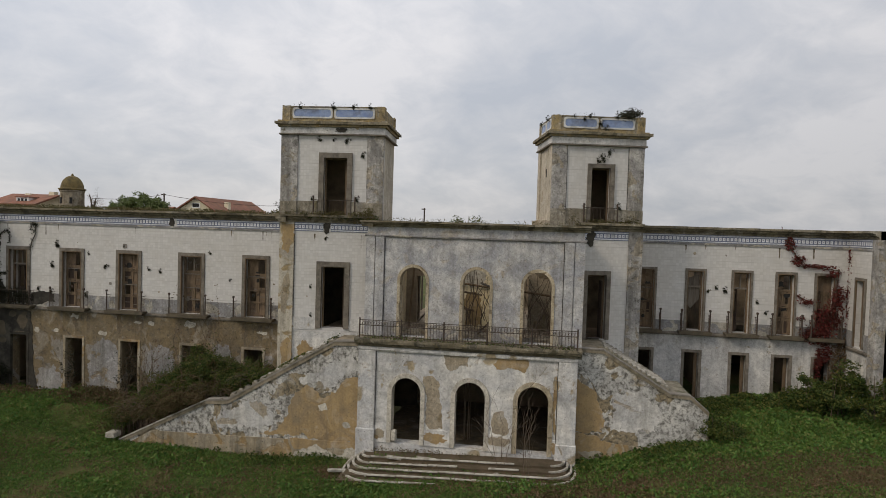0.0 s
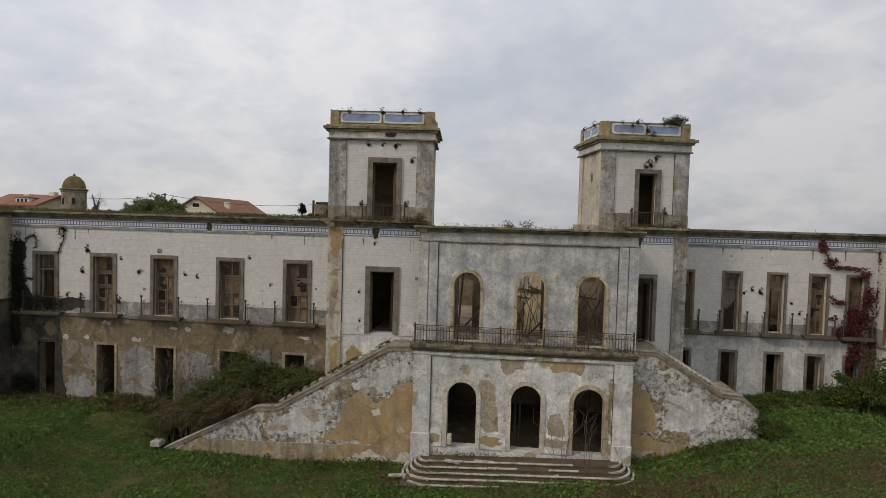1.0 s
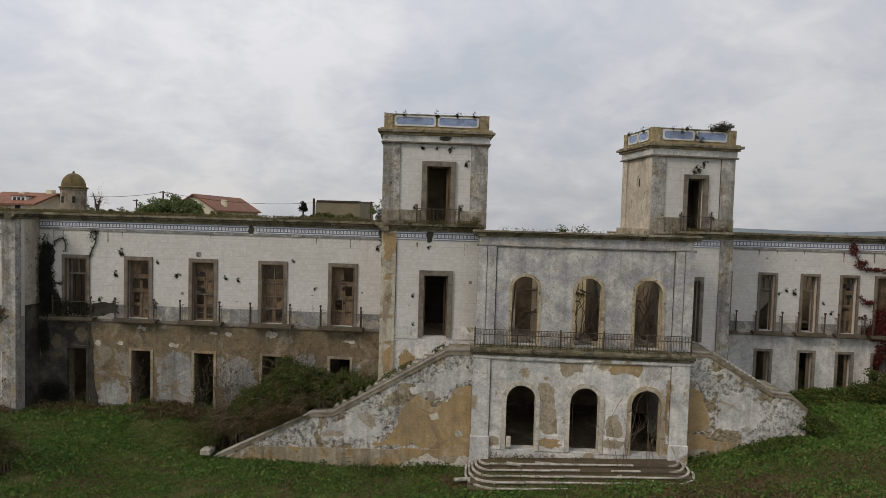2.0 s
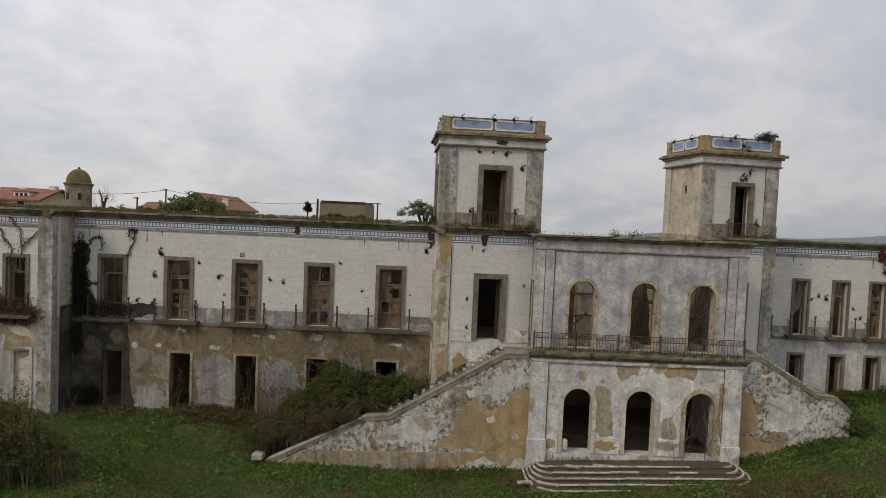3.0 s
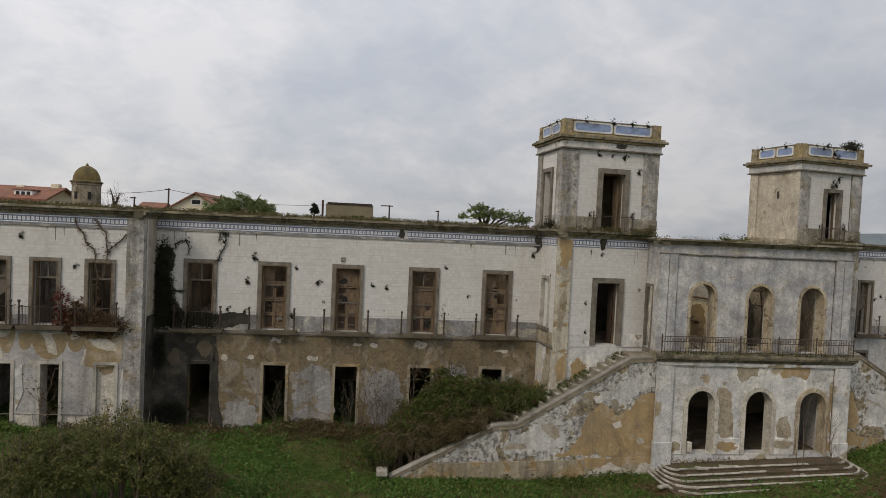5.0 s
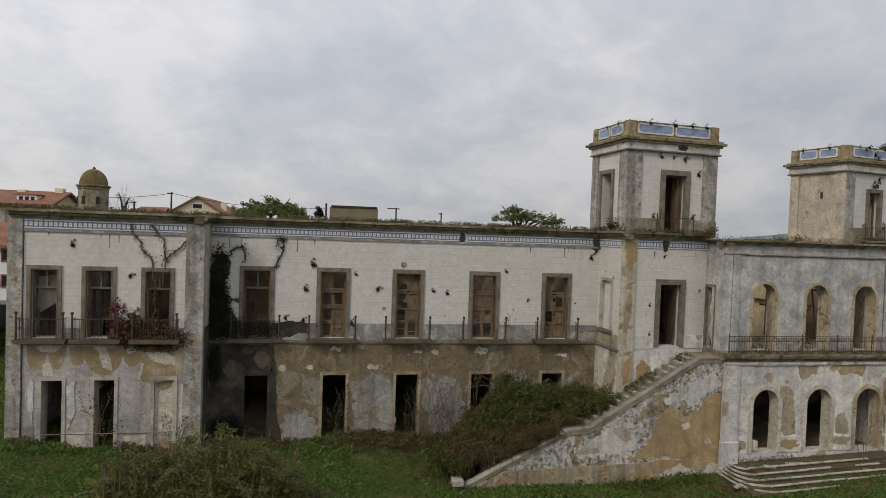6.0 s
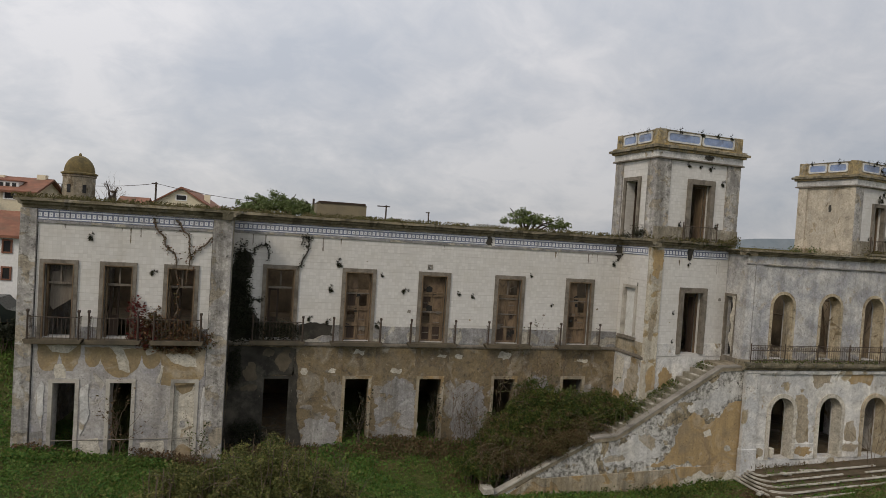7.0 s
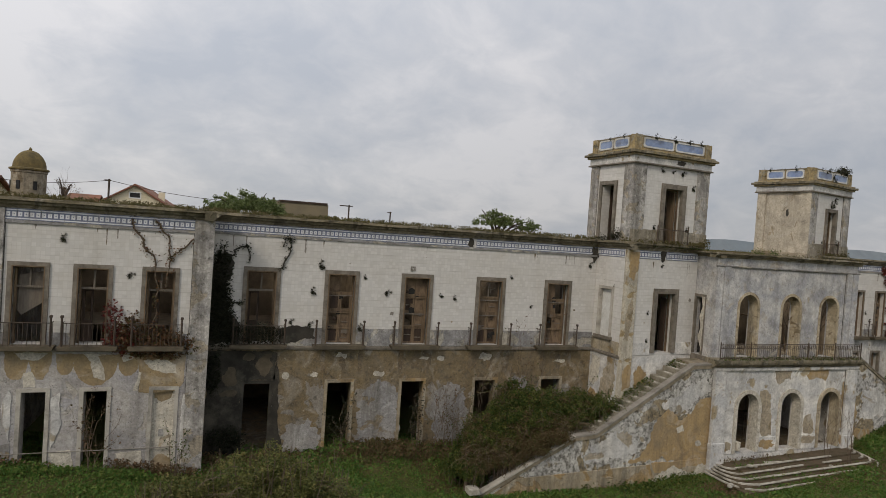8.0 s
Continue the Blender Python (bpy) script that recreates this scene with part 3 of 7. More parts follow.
def rounded(u0, u1, z0, z1, r, n=5):
    lp = []
    for cx, cz, a0 in ((u1 - r, z1 - r, 0), (u0 + r, z1 - r, 90), (u0 + r, z0 + r, 180), (u1 - r, z0 + r, 270)):
        lp += [(cx + r * math.cos(radians(a0 + 90 * k / n)), cz + r * math.sin(radians(a0 + 90 * k / n))) for k in range(n + 1)]
    return lp


def worn_slab(x0, x1, y0, y1, z0, z1, seed, amp=0.02, cell=0.35):
    """A slab course whose edges are chipped and slightly out of line."""
    bm = bmesh.new()
    g = random.Random(seed)
    nx, ny = max(2, int((x1 - x0) / cell)), max(2, int((y1 - y0) / cell))
    ring = [(x0 + (x1 - x0) * i / nx, y0, 0, -1) for i in range(nx)] + [(x1, y0 + (y1 - y0) * i / ny, 1, 0) for i in range(ny)]
    ring += [(x1 - (x1 - x0) * i / nx, y1, 0, 1) for i in range(nx)] + [(x0, y1 - (y1 - y0) * i / ny, -1, 0) for i in range(ny)]
    lo, hi = [], []
    for x, y, ax, ay in ring:
        e, f = g.uniform(-amp, amp * 0.4), g.uniform(-amp, amp)
        if g.random() < 0.08:
            e -= amp * 2
        lo.append(bm.verts.new((x + ax * e, y + ay * e, z0 + f * 0.4)))
        hi.append(bm.verts.new((x + ax * e, y + ay * e, z1 + f)))
    n = len(ring)
    for i in range(n):
        bm.faces.new((lo[i], lo[(i + 1) % n], hi[(i + 1) % n], hi[i]))
    bm.faces.new(hi)
    bm.faces.new(lo[::-1])
    return bm


# ---- windows, balconies ----
SHUT = random.Random(17)


def shutter_window(parent, to, c, w, z0, z1, kind, depth=0.22, wood=None):
    """A tall window: stone surround, wooden frame and what is left of its leaves. kind says how it stands."""
    wd = wood or M_WOOD
    win = part("window", plate([surround(c - w / 2, c + w / 2, z0, z1, w * 0.125)], to, -0.06, 0.10), M_STONE, parent)
    part("reveal", plate([surround(c - w * 0.395, c + w * 0.395, z0, z1 - w * 0.105, w * 0.03)], to, -0.072, 0.0), M_WOOD, win)
    a, b, top = c - w * 0.375, c + w * 0.375, z1 - w * 0.125
    H = top - z0
    part("frame", plate([surround(a, b, z0, top, 0.07)], to, depth, depth + 0.10), wd, win)
    tr = z0 + H * 0.72
    part("transom", plate([rect(a + 0.07, b - 0.07, tr, tr + 0.08)], to, depth, depth + 0.09), M_WOOD_L if kind in ("transom", "hang") else wd, win)
    mid = (a + b) / 2
    if kind in ("boarded", "gap", "lace"):
        for s, (u0, u1) in enumerate(((a + 0.07, mid - 0.006), (mid + 0.006, b - 0.07))):
            rails = [z0 + 0.02, z0 + H * 0.24, z0 + H * 0.48, tr]
            lf = part("shutter", plate([rect(u0, u1, rails[0], rails[-1])] + [rect(u0 + 0.07, u1 - 0.07, rails[i] + 0.07, rails[i + 1] - 0.05) for i in range(3)], to, depth + 0.02, depth + 0.07), wd, win)
            for i in range(3):
                if (kind == "gap" and i == 1 + s) or SHUT.random() < 0.12:
                    continue
                part("panel", plate([rect(u0 + 0.068, u1 - 0.068, rails[i] + 0.068, rails[i + 1] - 0.048)], to, depth + 0.055, depth + 0.07), M_PANEL if SHUT.random() < 0.7 else M_WOOD_D, lf)
                if SHUT.random() < 0.6:
                    zz = rails[i] + 0.1 + SHUT.random() * 0.25
                    part("moulding", plate([rect(u0 + 0.09, u1 - 0.09, zz, zz + 0.035)], to, depth + 0.03, depth + 0.056), M_WOOD_L, lf)
            if kind == "boarded" or (kind == "gap" and s == 0):
                part("panel", plate([rect(u0, u1, tr + 0.085, top - 0.075)], to, depth + 0.04, depth + 0.06), M_PANEL, win)
    if kind in ("boarded", "gap", "lace"):
        g = random.Random(int(c * 37))
        for z in (z0 + H * 0.44, z0 + H * 0.68, z0 + H * g.uniform(0.2, 0.3)):
            e = g.uniform(-0.02, 0.02)
            part("cross_rail", plate([[(a + 0.05, z), (b - 0.05, z + e), (b - 0.05, z + e + 0.05), (a + 0.05, z + 0.05)]], to, depth - 0.015, depth + 0.018), M_WOOD_L if g.random() < 0.4 else M_WOOD, win)
        # wooden bits, and dark patches that paint the shade inside broken holes
        for i in range(6):
            u, z, r = g.uniform(a + 0.15, b - 0.15), z0 + H * g.uniform(0.08, 0.92), g.uniform(0.05, 0.15)
            u = min(max(u, a + 0.09 + r), b - 0.09 - r)
            ragged(win, lambda uu, zz, d: to(uu, zz, d + depth + 0.018), [(u - r, z - r * 0.8), (u + r, z - r * 0.6), (u + r * 0.8, z + r * 0.9), (u - r * 0.7, z + r)], (M_DARK, M_WOOD_L, M_DARK, M_WOOD_D, M_WOOD, M_DARK)[i], i + c, 0.004 + 0.002 * i, 0.07, "broken_board")
    if kind in ("transom", "lace", "hang"):
        part("glazing_bar", plate([rect(mid - 0.03, mid + 0.03, tr + 0.08, top - 0.07)], to, depth, depth + 0.06), M_WOOD_L, win)
    if kind == "transom":
        lf = part("casement", plate([rect(a + 0.07, mid - 0.05, z0 + 0.02, tr), rect(a + 0.16, mid - 0.12, z0 + H * 0.3, tr - 0.1)], to, depth + 0.25, depth + 0.30), M_WOOD_D, win)
    if kind == "lace":
        rng = random.Random(int(c * 10))
        for i in range(7):
            bm = bmesh.new()
            u0, zz0 = rng.uniform(a + 0.1, b - 0.1), rng.uniform(tr + 0.1, top - 0.1)
            tube(bm, [to(u0, zz0, depth + 0.03), to(u0 + rng.uniform(-0.4, 0.4), min(top - 0.05, max(tr + 0.05, zz0 + rng.uniform(-0.4, 0.4))), depth + 0.05)], 0.016, 0.012, 4)
            part("broken_bar", bm, M_WOOD_L, win)
    if kind == "hang":
        part("loose_board", plate([[(a + 0.1, z0 + H * 0.42), (a + 0.22, z0 + H * 0.36), (b - 0.1, z0 + H * 0.52), (b - 0.12, z0 + H * 0.93), (a + 0.12, z0 + H * 0.88)]], to, depth + 0.10, depth + 0.13), M_WOOD_L, win)
    return win


def iron_bar_mesh(h, r=0.0065):
    bm = bmesh.new()
    tube(bm, [(0, 0, 0), (0, 0, h)], r, r, 4)
    return finish(bm, "bar", M_IRON)


BAR = iron_bar_mesh(0.80, 0.0085)
POST = iron_bar_mesh(0.98, 0.034)


def balcony(parent, to, c, w, z, bars=True, rail=0.80):
    """A stone balcony slab with a low iron railing: posts, rails and bars."""
    b = part("balcony", plate([[(c - w / 2, z - 0.15), (c + w / 2, z - 0.15), (c + w / 2 + 0.05, z - 0.05), (c + w / 2 + 0.05, z), (c - w / 2 - 0.05, z), (c - w / 2 - 0.05, z - 0.05)]], to, -0.42, -0.002), M_SLAB, parent)
    for u in (c - w / 2 + 0.06, c + w / 2 - 0.06):
        o = part("post", POST, M_IRON, b)
        o.location = to(u, z, -0.36)
        part("side_rail", plate([rect(u - 0.012, u + 0.012, z + rail - 0.02, z + rail)], to, -0.36, 0), M_IRON, b)
        part("finial", bmbox(-0.05, 0.05, -0.05, 0.05, 0, 0.10, bevel=0.02), M_IRON, b).location = to(u, z + 0.96, -0.36)
        for k in range(3):
            o = part("bar", BAR, M_IRON, b)
            o.location = to(u, z, -0.27 + 0.09 * k)
    if bars:
        part("top_rail", plate([rect(c - w / 2 + 0.06, c + w / 2 - 0.06, z + rail - 0.025, z + rail)], to, -0.375, -0.345), M_IRON, b)
        n = int(w / 0.14)
        for k in range(1, n):
            o = part("bar", BAR, M_IRON, b)
            o.location = to(c - w / 2 + 0.06 + (w - 0.12) * k / n, z, -0.36)
    return b


def ground_opening(parent, to, c, w, z0, z1, mat, kind="open"):
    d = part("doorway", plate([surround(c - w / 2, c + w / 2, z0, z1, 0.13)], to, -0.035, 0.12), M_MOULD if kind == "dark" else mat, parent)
    if kind == "blocked":
        part("infill", plate([rect(c - w / 2 + 0.13, c + w / 2 - 0.13, z0, z1 - 0.13)], to, 0.10, 0.3), M_FLAKE, d, "patched plaster infill")
    if kind == "leaf":
        part("door_leaf", plate([rect(c + w * 0.20, c + w / 2 - 0.13, z0 + 0.02, z1 - 0.13)], to, 0.30, 0.35), M_WOOD, d)
    return d


FRIEZE = {}


def frieze(parent, to, u0, u1, z0, z1, skip=()):
    n = max(1, round((u1 - u0) / 0.345))
    w = (u1 - u0) / n
    for i in range(n):
        c = u0 + w * (i + 0.5)
        if any(a < c < b for a, b in skip):
            continue
        x, y, _ = to(c, 0, 0)
        turned = abs(to(1, 0, 0)[0] - to(0, 0, 0)[0]) < 0.5
        key = (round(w, 3), turned)
        if key not in FRIEZE:
            FRIEZE[key] = finish(bmbox(-w / 2 + 0.004, w / 2 - 0.004, -0.025, 0.0, -(z1 - z0) / 2, (z1 - z0) / 2, bevel=0.006), "frieze_tile", M_FRIEZE)
        o = part("frieze_tile", FRIEZE[key], M_FRIEZE, parent)
        o.matrix_basis = pose(x, y, (z0 + z1) / 2, 0, 0, -90 if turned else 0)


Z_STR, Z_DADO, Z_FR0, Z_FR1, Z_TOP = 4.55, 5.36, 9.12, 9.50, 9.86


def facade(parent, side, at, u0, u1, wins, doors, w_win, w_door, upper, lower, ends=(0, 0), skip=(), doors_mat=None, thick=0.6, dado=True, zf=4.70, zd=3.20, zw=7.80, z0=0.06):
    """One front of two storeys: lower wall with doorways, string course, tiled upper wall with windows, frieze and cornice.
    wins: (centre, kind); doors: (centre, kind); ends: how far each end is left free for a pilaster."""
    to = facing(side, at)
    zs = zf - 0.15
    part("lower_wall", plate([rect(u0, u1, FOOT, zs)] + [rect(c - w_door / 2 + 0.1, c + w_door / 2 - 0.1, z0, zd - 0.10) for c, k in doors], to, 0.0, thick), lower, parent)
    part("upper_wall", plate([rect(u0, u1, zs, Z_TOP - 0.1)] + [rect(c - w_win / 2 + 0.12, c + w_win / 2 - 0.12, zf, zw - 0.10) for c, _ in wins], to, 0.0, thick), upper, parent)
    a, b = u0 + ends[0], u1 - ends[1]
    run([(0, zs - 0.09), (-0.05, zs - 0.09), (-0.07, zs - 0.03), (-0.07, zs + 0.03), (0, zs + 0.07)], a, b, to, "string_course", M_STONE, parent)
    if dado:
        cuts = sorted([(c - w_win / 2, c + w_win / 2) for c, _ in wins])
        x = a
        for c0, c1 in cuts + [(b, b)]:
            if c0 - x > 0.1:
                part("dado_panel", plate([rect(x, c0, zs + 0.08, Z_DADO)], to, -0.03, 0), M_DADO, parent)
            x = c1
    frieze(parent, to, a, b, Z_FR0, Z_FR1, skip)
    run([(0, Z_FR0 - 0.10), (-0.05, Z_FR0 - 0.10), (-0.05, Z_FR0 - 0.01), (0, Z_FR0 - 0.01)], a, b, to, "moulding", M_DADO, parent)
    run(cornice(Z_FR1 + 0.01), u0, u1, to, "cornice", M_CORNICE, parent, "mossy stone cornice")
    for c, k in wins:
        shutter_window(parent, to, c, w_win, zf, zw, k)
    for c, k in doors:
        ground_opening(parent, to, c, w_door, z0, zd, doors_mat or M_PALE, k)


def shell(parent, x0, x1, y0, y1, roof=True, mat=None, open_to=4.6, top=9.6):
    """Rooms behind a front: a dim-toned back wall, part of the floor, and roof strips; the gaps are added to let light
    in.
    """
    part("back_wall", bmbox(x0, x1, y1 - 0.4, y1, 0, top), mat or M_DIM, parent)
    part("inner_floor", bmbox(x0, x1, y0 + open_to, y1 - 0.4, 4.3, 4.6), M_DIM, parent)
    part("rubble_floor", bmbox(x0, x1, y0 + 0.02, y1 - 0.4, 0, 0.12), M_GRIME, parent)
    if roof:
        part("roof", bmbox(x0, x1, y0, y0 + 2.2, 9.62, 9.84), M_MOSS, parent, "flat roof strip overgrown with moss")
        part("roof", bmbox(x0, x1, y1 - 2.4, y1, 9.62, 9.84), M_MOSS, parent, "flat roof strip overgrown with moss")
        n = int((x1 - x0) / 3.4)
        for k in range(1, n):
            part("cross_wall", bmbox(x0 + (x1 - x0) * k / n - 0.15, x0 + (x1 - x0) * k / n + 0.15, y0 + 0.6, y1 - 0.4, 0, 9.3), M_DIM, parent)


# ================= the palace =================
Y_WL, Y_PL, Y_TL, Y_TR, Y_WR = 31.02, 29.39, 28.9, 30.72, 33.4
X_PL0, X_PL1, X_TL0, X_TL1 = -27.4, -20.5, -2.8, 1.8
X_TR0, X_TR1, X_PR, Y_PR = 9.2, 13.2, 22.9, 30.8
# central block and arcade, shifted (AT_BLOCK, AT_ARCADE) and narrowed to fit the camera's view
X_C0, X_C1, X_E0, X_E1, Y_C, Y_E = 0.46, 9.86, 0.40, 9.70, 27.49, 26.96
AT_BLOCK, AT_ARCADE, VIEW_FIT = (1.113, 0.51, 0), (1.113, 0.59, 0), (0.968, 1, 1)
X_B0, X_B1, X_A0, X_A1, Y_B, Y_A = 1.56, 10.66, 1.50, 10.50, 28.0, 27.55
FOOT = -1.1

# left wing
wing = thing("palace_wing", "long two-storey ruined wing with white tiled upper floor", "building wing", (-12, Y_WL, 0))
wing.location = (0, 0, 0)
WL_WIN = [(-18.59, "transom"), (-15.36, "gap"), (-12.05, "boarded"), (-8.53, "lace"), (-5.04, "gap")]
facade(wing, "S", Y_WL, X_PL1, X_TL0, WL_WIN, [(-18.54, "dark"), (-15.2, "open"), (-11.97, "open"), (-8.5, "open"), (-5.1, "open")], 1.45, 1.25, M_TILE, M_LOWER, doors_mat=M_BAND, skip=((-9.9, -9.4),))
for c, k in WL_WIN:
    balcony(wing, facing("S", Y_WL), c, 2.1, 4.70, bars=c < -17)
shell(wing, X_PL1 - 7.0, X_TL0, Y_WL + 0.6, Y_WL + 9)
part("cross_wall", bmbox(X_TL0 - 0.3, X_TL0, Y_WL + 0.62, Y_WL + 8.6, 0, 9.3), M_DIM, wing)

# corner pavilion on the left
pav = thing("corner_pavilion", "ruined corner pavilion with creeper over its balcony", "building")
PL_WIN = [(-26.20, "hang"), (-24.28, "transom"), (-22.15, "transom")]
facade(pav, "S", Y_PL, X_PL0, X_PL1, PL_WIN, [(-25.88, "open"), (-24.02, "open"), (-21.84, "blocked")], 1.22, 0.98, M_TILE, M_LOWER_P, ends=(0.45, 0.62), zf=4.95, zd=3.45, zw=7.74, doors_mat=M_PALE)
for c, k in PL_WIN:
    balcony(pav, facing("S", Y_PL), c, 1.72, 4.95)
part("pilaster", bmbox(X_PL0 - 0.06, X_PL0 + 0.45, Y_PL - 0.08, Y_PL + 0.3, FOOT, 9.5), M_PILASTER, pav)
part("pilaster", bmbox(X_PL1 - 0.62, X_PL1 + 0.06, Y_PL - 0.08, Y_PL + 0.3, FOOT, 9.5), M_PILASTER, pav)
part("return_wall", bmbox(X_PL1 - 0.5, X_PL1, Y_PL + 0.6, Y_WL, 5.3, 9.8), M_SIDE, pav)
# lower part painted black for both the mould and the corner's shade
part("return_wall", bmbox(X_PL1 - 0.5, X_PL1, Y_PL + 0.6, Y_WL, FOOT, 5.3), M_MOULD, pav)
part("rubble_floor", bmbox(X_PL0 + 0.5, X_PL1 - 0.5, Y_PL + 0.61, Y_WL + 0.61, 0, 0.62), M_GRIME, pav)
part("outer_wall", bmbox(X_PL0, X_PL0 + 0.5, Y_PL + 0.6, Y_WL + 9, FOOT, 9.8), M_PILASTER, pav)
run(cornice(Z_FR1 + 0.01), Y_PL, Y_WL + 9, facing("W", X_PL0), "cornice", M_CORNICE, pav)
run(cornice(Z_FR1 + 0.014), Y_PL - 0.33, Y_WL - 0.3, facing("E", X_PL1), "cornice", M_CORNICE, pav)
part("roof", bmbox(X_PL0, X_PL1, Y_PL, Y_WL + 0.6, 9.60, 9.85), M_MOSS, pav)


def tower(name, label, x0, x1, yf, yb, door_c, door_w, low_x0, low_x1, side_door, back_open, pivot, turn, dz=0.0):
    """A square tower over the roof, with its lower two storeys below: tiled front, pilasters, balustrade with blue
    panels.
    turn: degrees it is turned about the pivot corner; turn and depth fit the camera's view."""
    t = thing(name, label, "tower")
    t.matrix_basis = pose(pivot[0], pivot[1], 0, 0, 0, turn) @ pose(-pivot[0], -pivot[1], 0)
    S, W = facing("S", yf), facing("W", x0)
    z0, zc, zt = 9.70, 13.45 + dz, 14.74 + dz
    zh = 12.53 + dz
    dw = door_w
    pw = (x1 - x0) * 0.155
    # upper storey
    part("front_wall", plate([rect(x0, x1, z0, zc + 0.3), rect(door_c - dw * 0.36, door_c + dw * 0.36, z0 + 0.12, zh)], S, 0, 0.45), M_TILE, t)
    ym = (yf + yb) / 2 + 0.15
    holes = [rect(ym - 0.42, ym + 0.42, z0 + 0.12, zh)] if side_door else []
    part("side_wall", plate([rect(yf + 0.45, yb, z0, zc + 0.3)] + holes, W, 0, 0.45), M_TILE if side_door else M_SIDE, t)
    slots = [rect(31.55, 32.45, z0 + 0.2, zh - 0.1)] if back_open else []
    part("side_wall", plate([rect(yf + 0.45, yb, z0, zc + 0.3)] + slots, facing("E", x1), 0, 0.45), M_SIDE, t)
    if back_open:
        part("door_leaf", plate([rect(31.78, 32.6, z0 + 0.15, zh - 0.05)], facing("E", x1), 0.46, 0.50), M_WOOD_D, t)
        part("door_rail", plate([rect(31.4, 31.78, 11.60, 11.72)], facing("E", x1), 0.46, 0.50), M_WOOD_D, t)
    part("back_wall", plate([rect(x0 + 0.45, x1 - 0.45, z0, zc + 0.3)], facing("N", yb), 0, 0.45), M_DIM, t)
    part("ceiling", bmbox(x0 + 0.1, x1 - 0.1, yf + 0.1, yb - 0.1, zc + 0.3, zc + 0.5), M_DIM, t)
    # carried unseen past the tower's back to keep light out of the room below
    part("inner_floor", bmbox(x0, x1, yf + 0.1, yb + 1.7, 9.62, 9.72), M_DIM, t)
    for a, b in ((x0 - 0.05, x0 + pw), (x1 - pw, x1 + 0.05)):
        part("pilaster", bmbox(a, b, yf - 0.07, yf + 0.1, z0, zc + 0.1, bevel=0.01), M_PILASTER, t)
        part("plinth", plate([rect(a, b, z0, z0 + 0.75)], S, -0.12, -0.07), M_BASE, t)
    part("pilaster", bmbox(x0 - 0.065, x0 + 0.1, yf - 0.055, yf + pw * 0.8, z0, zc + 0.1), M_SIDE if not side_door else M_PILASTER, t)
    part("pilaster", bmbox(x0 - 0.065, x0 + 0.1, yb - pw * 0.8, yb, z0, zc + 0.1), M_SIDE if not side_door else M_PILASTER, t)
    for a, b in ((x0 + pw, door_c - dw / 2), (door_c + dw / 2, x1 - pw)):
        part("dado_panel", plate([rect(a, b, z0, z0 + 0.78)], S, -0.05, 0), M_BASE, t)
    dr = part("window", plate([surround(door_c - dw / 2, door_c + dw / 2, z0 + 0.1, zh + 0.15, dw * 0.15)], S, -0.08, 0.12), M_STONE, t)
    part("frame", plate([surround(door_c - dw * 0.35, door_c + dw * 0.35, z0 + 0.1, zh + 0.15 - dw * 0.15, 0.06)], S, 0.22, 0.3), M_WOOD, dr)
    if not back_open:
        part("door_leaf", bmbox(door_c + dw * 0.24, door_c + dw * 0.30, yf + 0.32, yf + 0.75, z0 + 0.1, zh - 0.2), M_WOOD, dr)
    if side_door:
        dr = part("window", plate([surround(ym - 0.62, ym + 0.62, z0 + 0.1, zh + 0.17, 0.18)], W, -0.08, 0.12), M_STONE, t)
        part("door_leaf", bmbox(x0 + 0.46, x0 + 0.9, ym + 0.36, ym + 0.41, z0 + 0.1, zh - 0.2), M_WOOD_D, dr)
    for u in (door_c - dw * 0.62, door_c + dw * 0.62):
        o = part("post", POST, M_IRON, t)
        o.location = S(u, z0 + 0.05, -0.16)
    part("guard_rail", plate([rect(door_c - dw * 0.62, door_c + dw * 0.62, z0 + 0.82, z0 + 0.85)], S, -0.17, -0.15), M_IRON, t)
    for k in range(9):
        o = part("bar", BAR, M_IRON, t)
        o.location = S(door_c - dw * 0.5 + dw * k / 8, z0 + 0.05, -0.16)
    # entablature, cornice and balustrade
    xs, ys = (x0, x1), (yf, yb)
    part("entablature", bmbox(x0 - 0.10, x1 + 0.10, yf - 0.11, yb + 0.1, zc + 0.06, zc + 0.36, bevel=0.015), M_ARCADE, t)
    part("moulding", bmbox(x0 - 0.15, x1 + 0.15, yf - 0.16, yb + 0.15, zc, zc + 0.06), M_STONE, t)
    for i, (o, a, b) in enumerate(((0.20, 0.36, 0.46), (0.31, 0.46, 0.57), (0.20, 0.57, 0.66))):
        part("cornice", worn_slab(x0 - o, x1 + o, yf - o, yb + o, zc + a, zc + b, int(x0 * 10) + i), (M_CORNICE_Y, M_CORNICE, M_CORNICE_Y)[i], t, "lichened stone cornice")
    zb = zc + 0.66
    for (a, b, c, d) in ((x0, x1, yf, yf + 0.28), (x0, x1, yb - 0.28, yb), (x0, x0 + 0.28, yf + 0.28, yb - 0.28), (x1 - 0.28, x1, yf + 0.28, yb - 0.28)):
        part("parapet", bmbox(a, b, c, d, zb, zt - 0.03), M_CORNICE_Y, t)
    for a in (x0 - 0.05, x1 - 0.33):
        for c in (yf - 0.05, yb - 0.33):
            part("corner_pier", worn_slab(a, a + 0.38, c, c + 0.38, zb, zt + 0.03, int(a * 7 + c), 0.02, 0.12), M_CORNICE_Y, t)
    def panels(to, u0, u1):
        n, g = 2, 0.08
        w = (u1 - u0 - g) / n
        for i in range(n):
            a = u0 + i * (w + g)
            p = part("panel", plate([rounded(a + 0.07, a + w - 0.07, zb + 0.17, zt - 0.13, 0.12)], to, -0.022, 0.0), M_BLUE, t, "faded blue panel with white border")
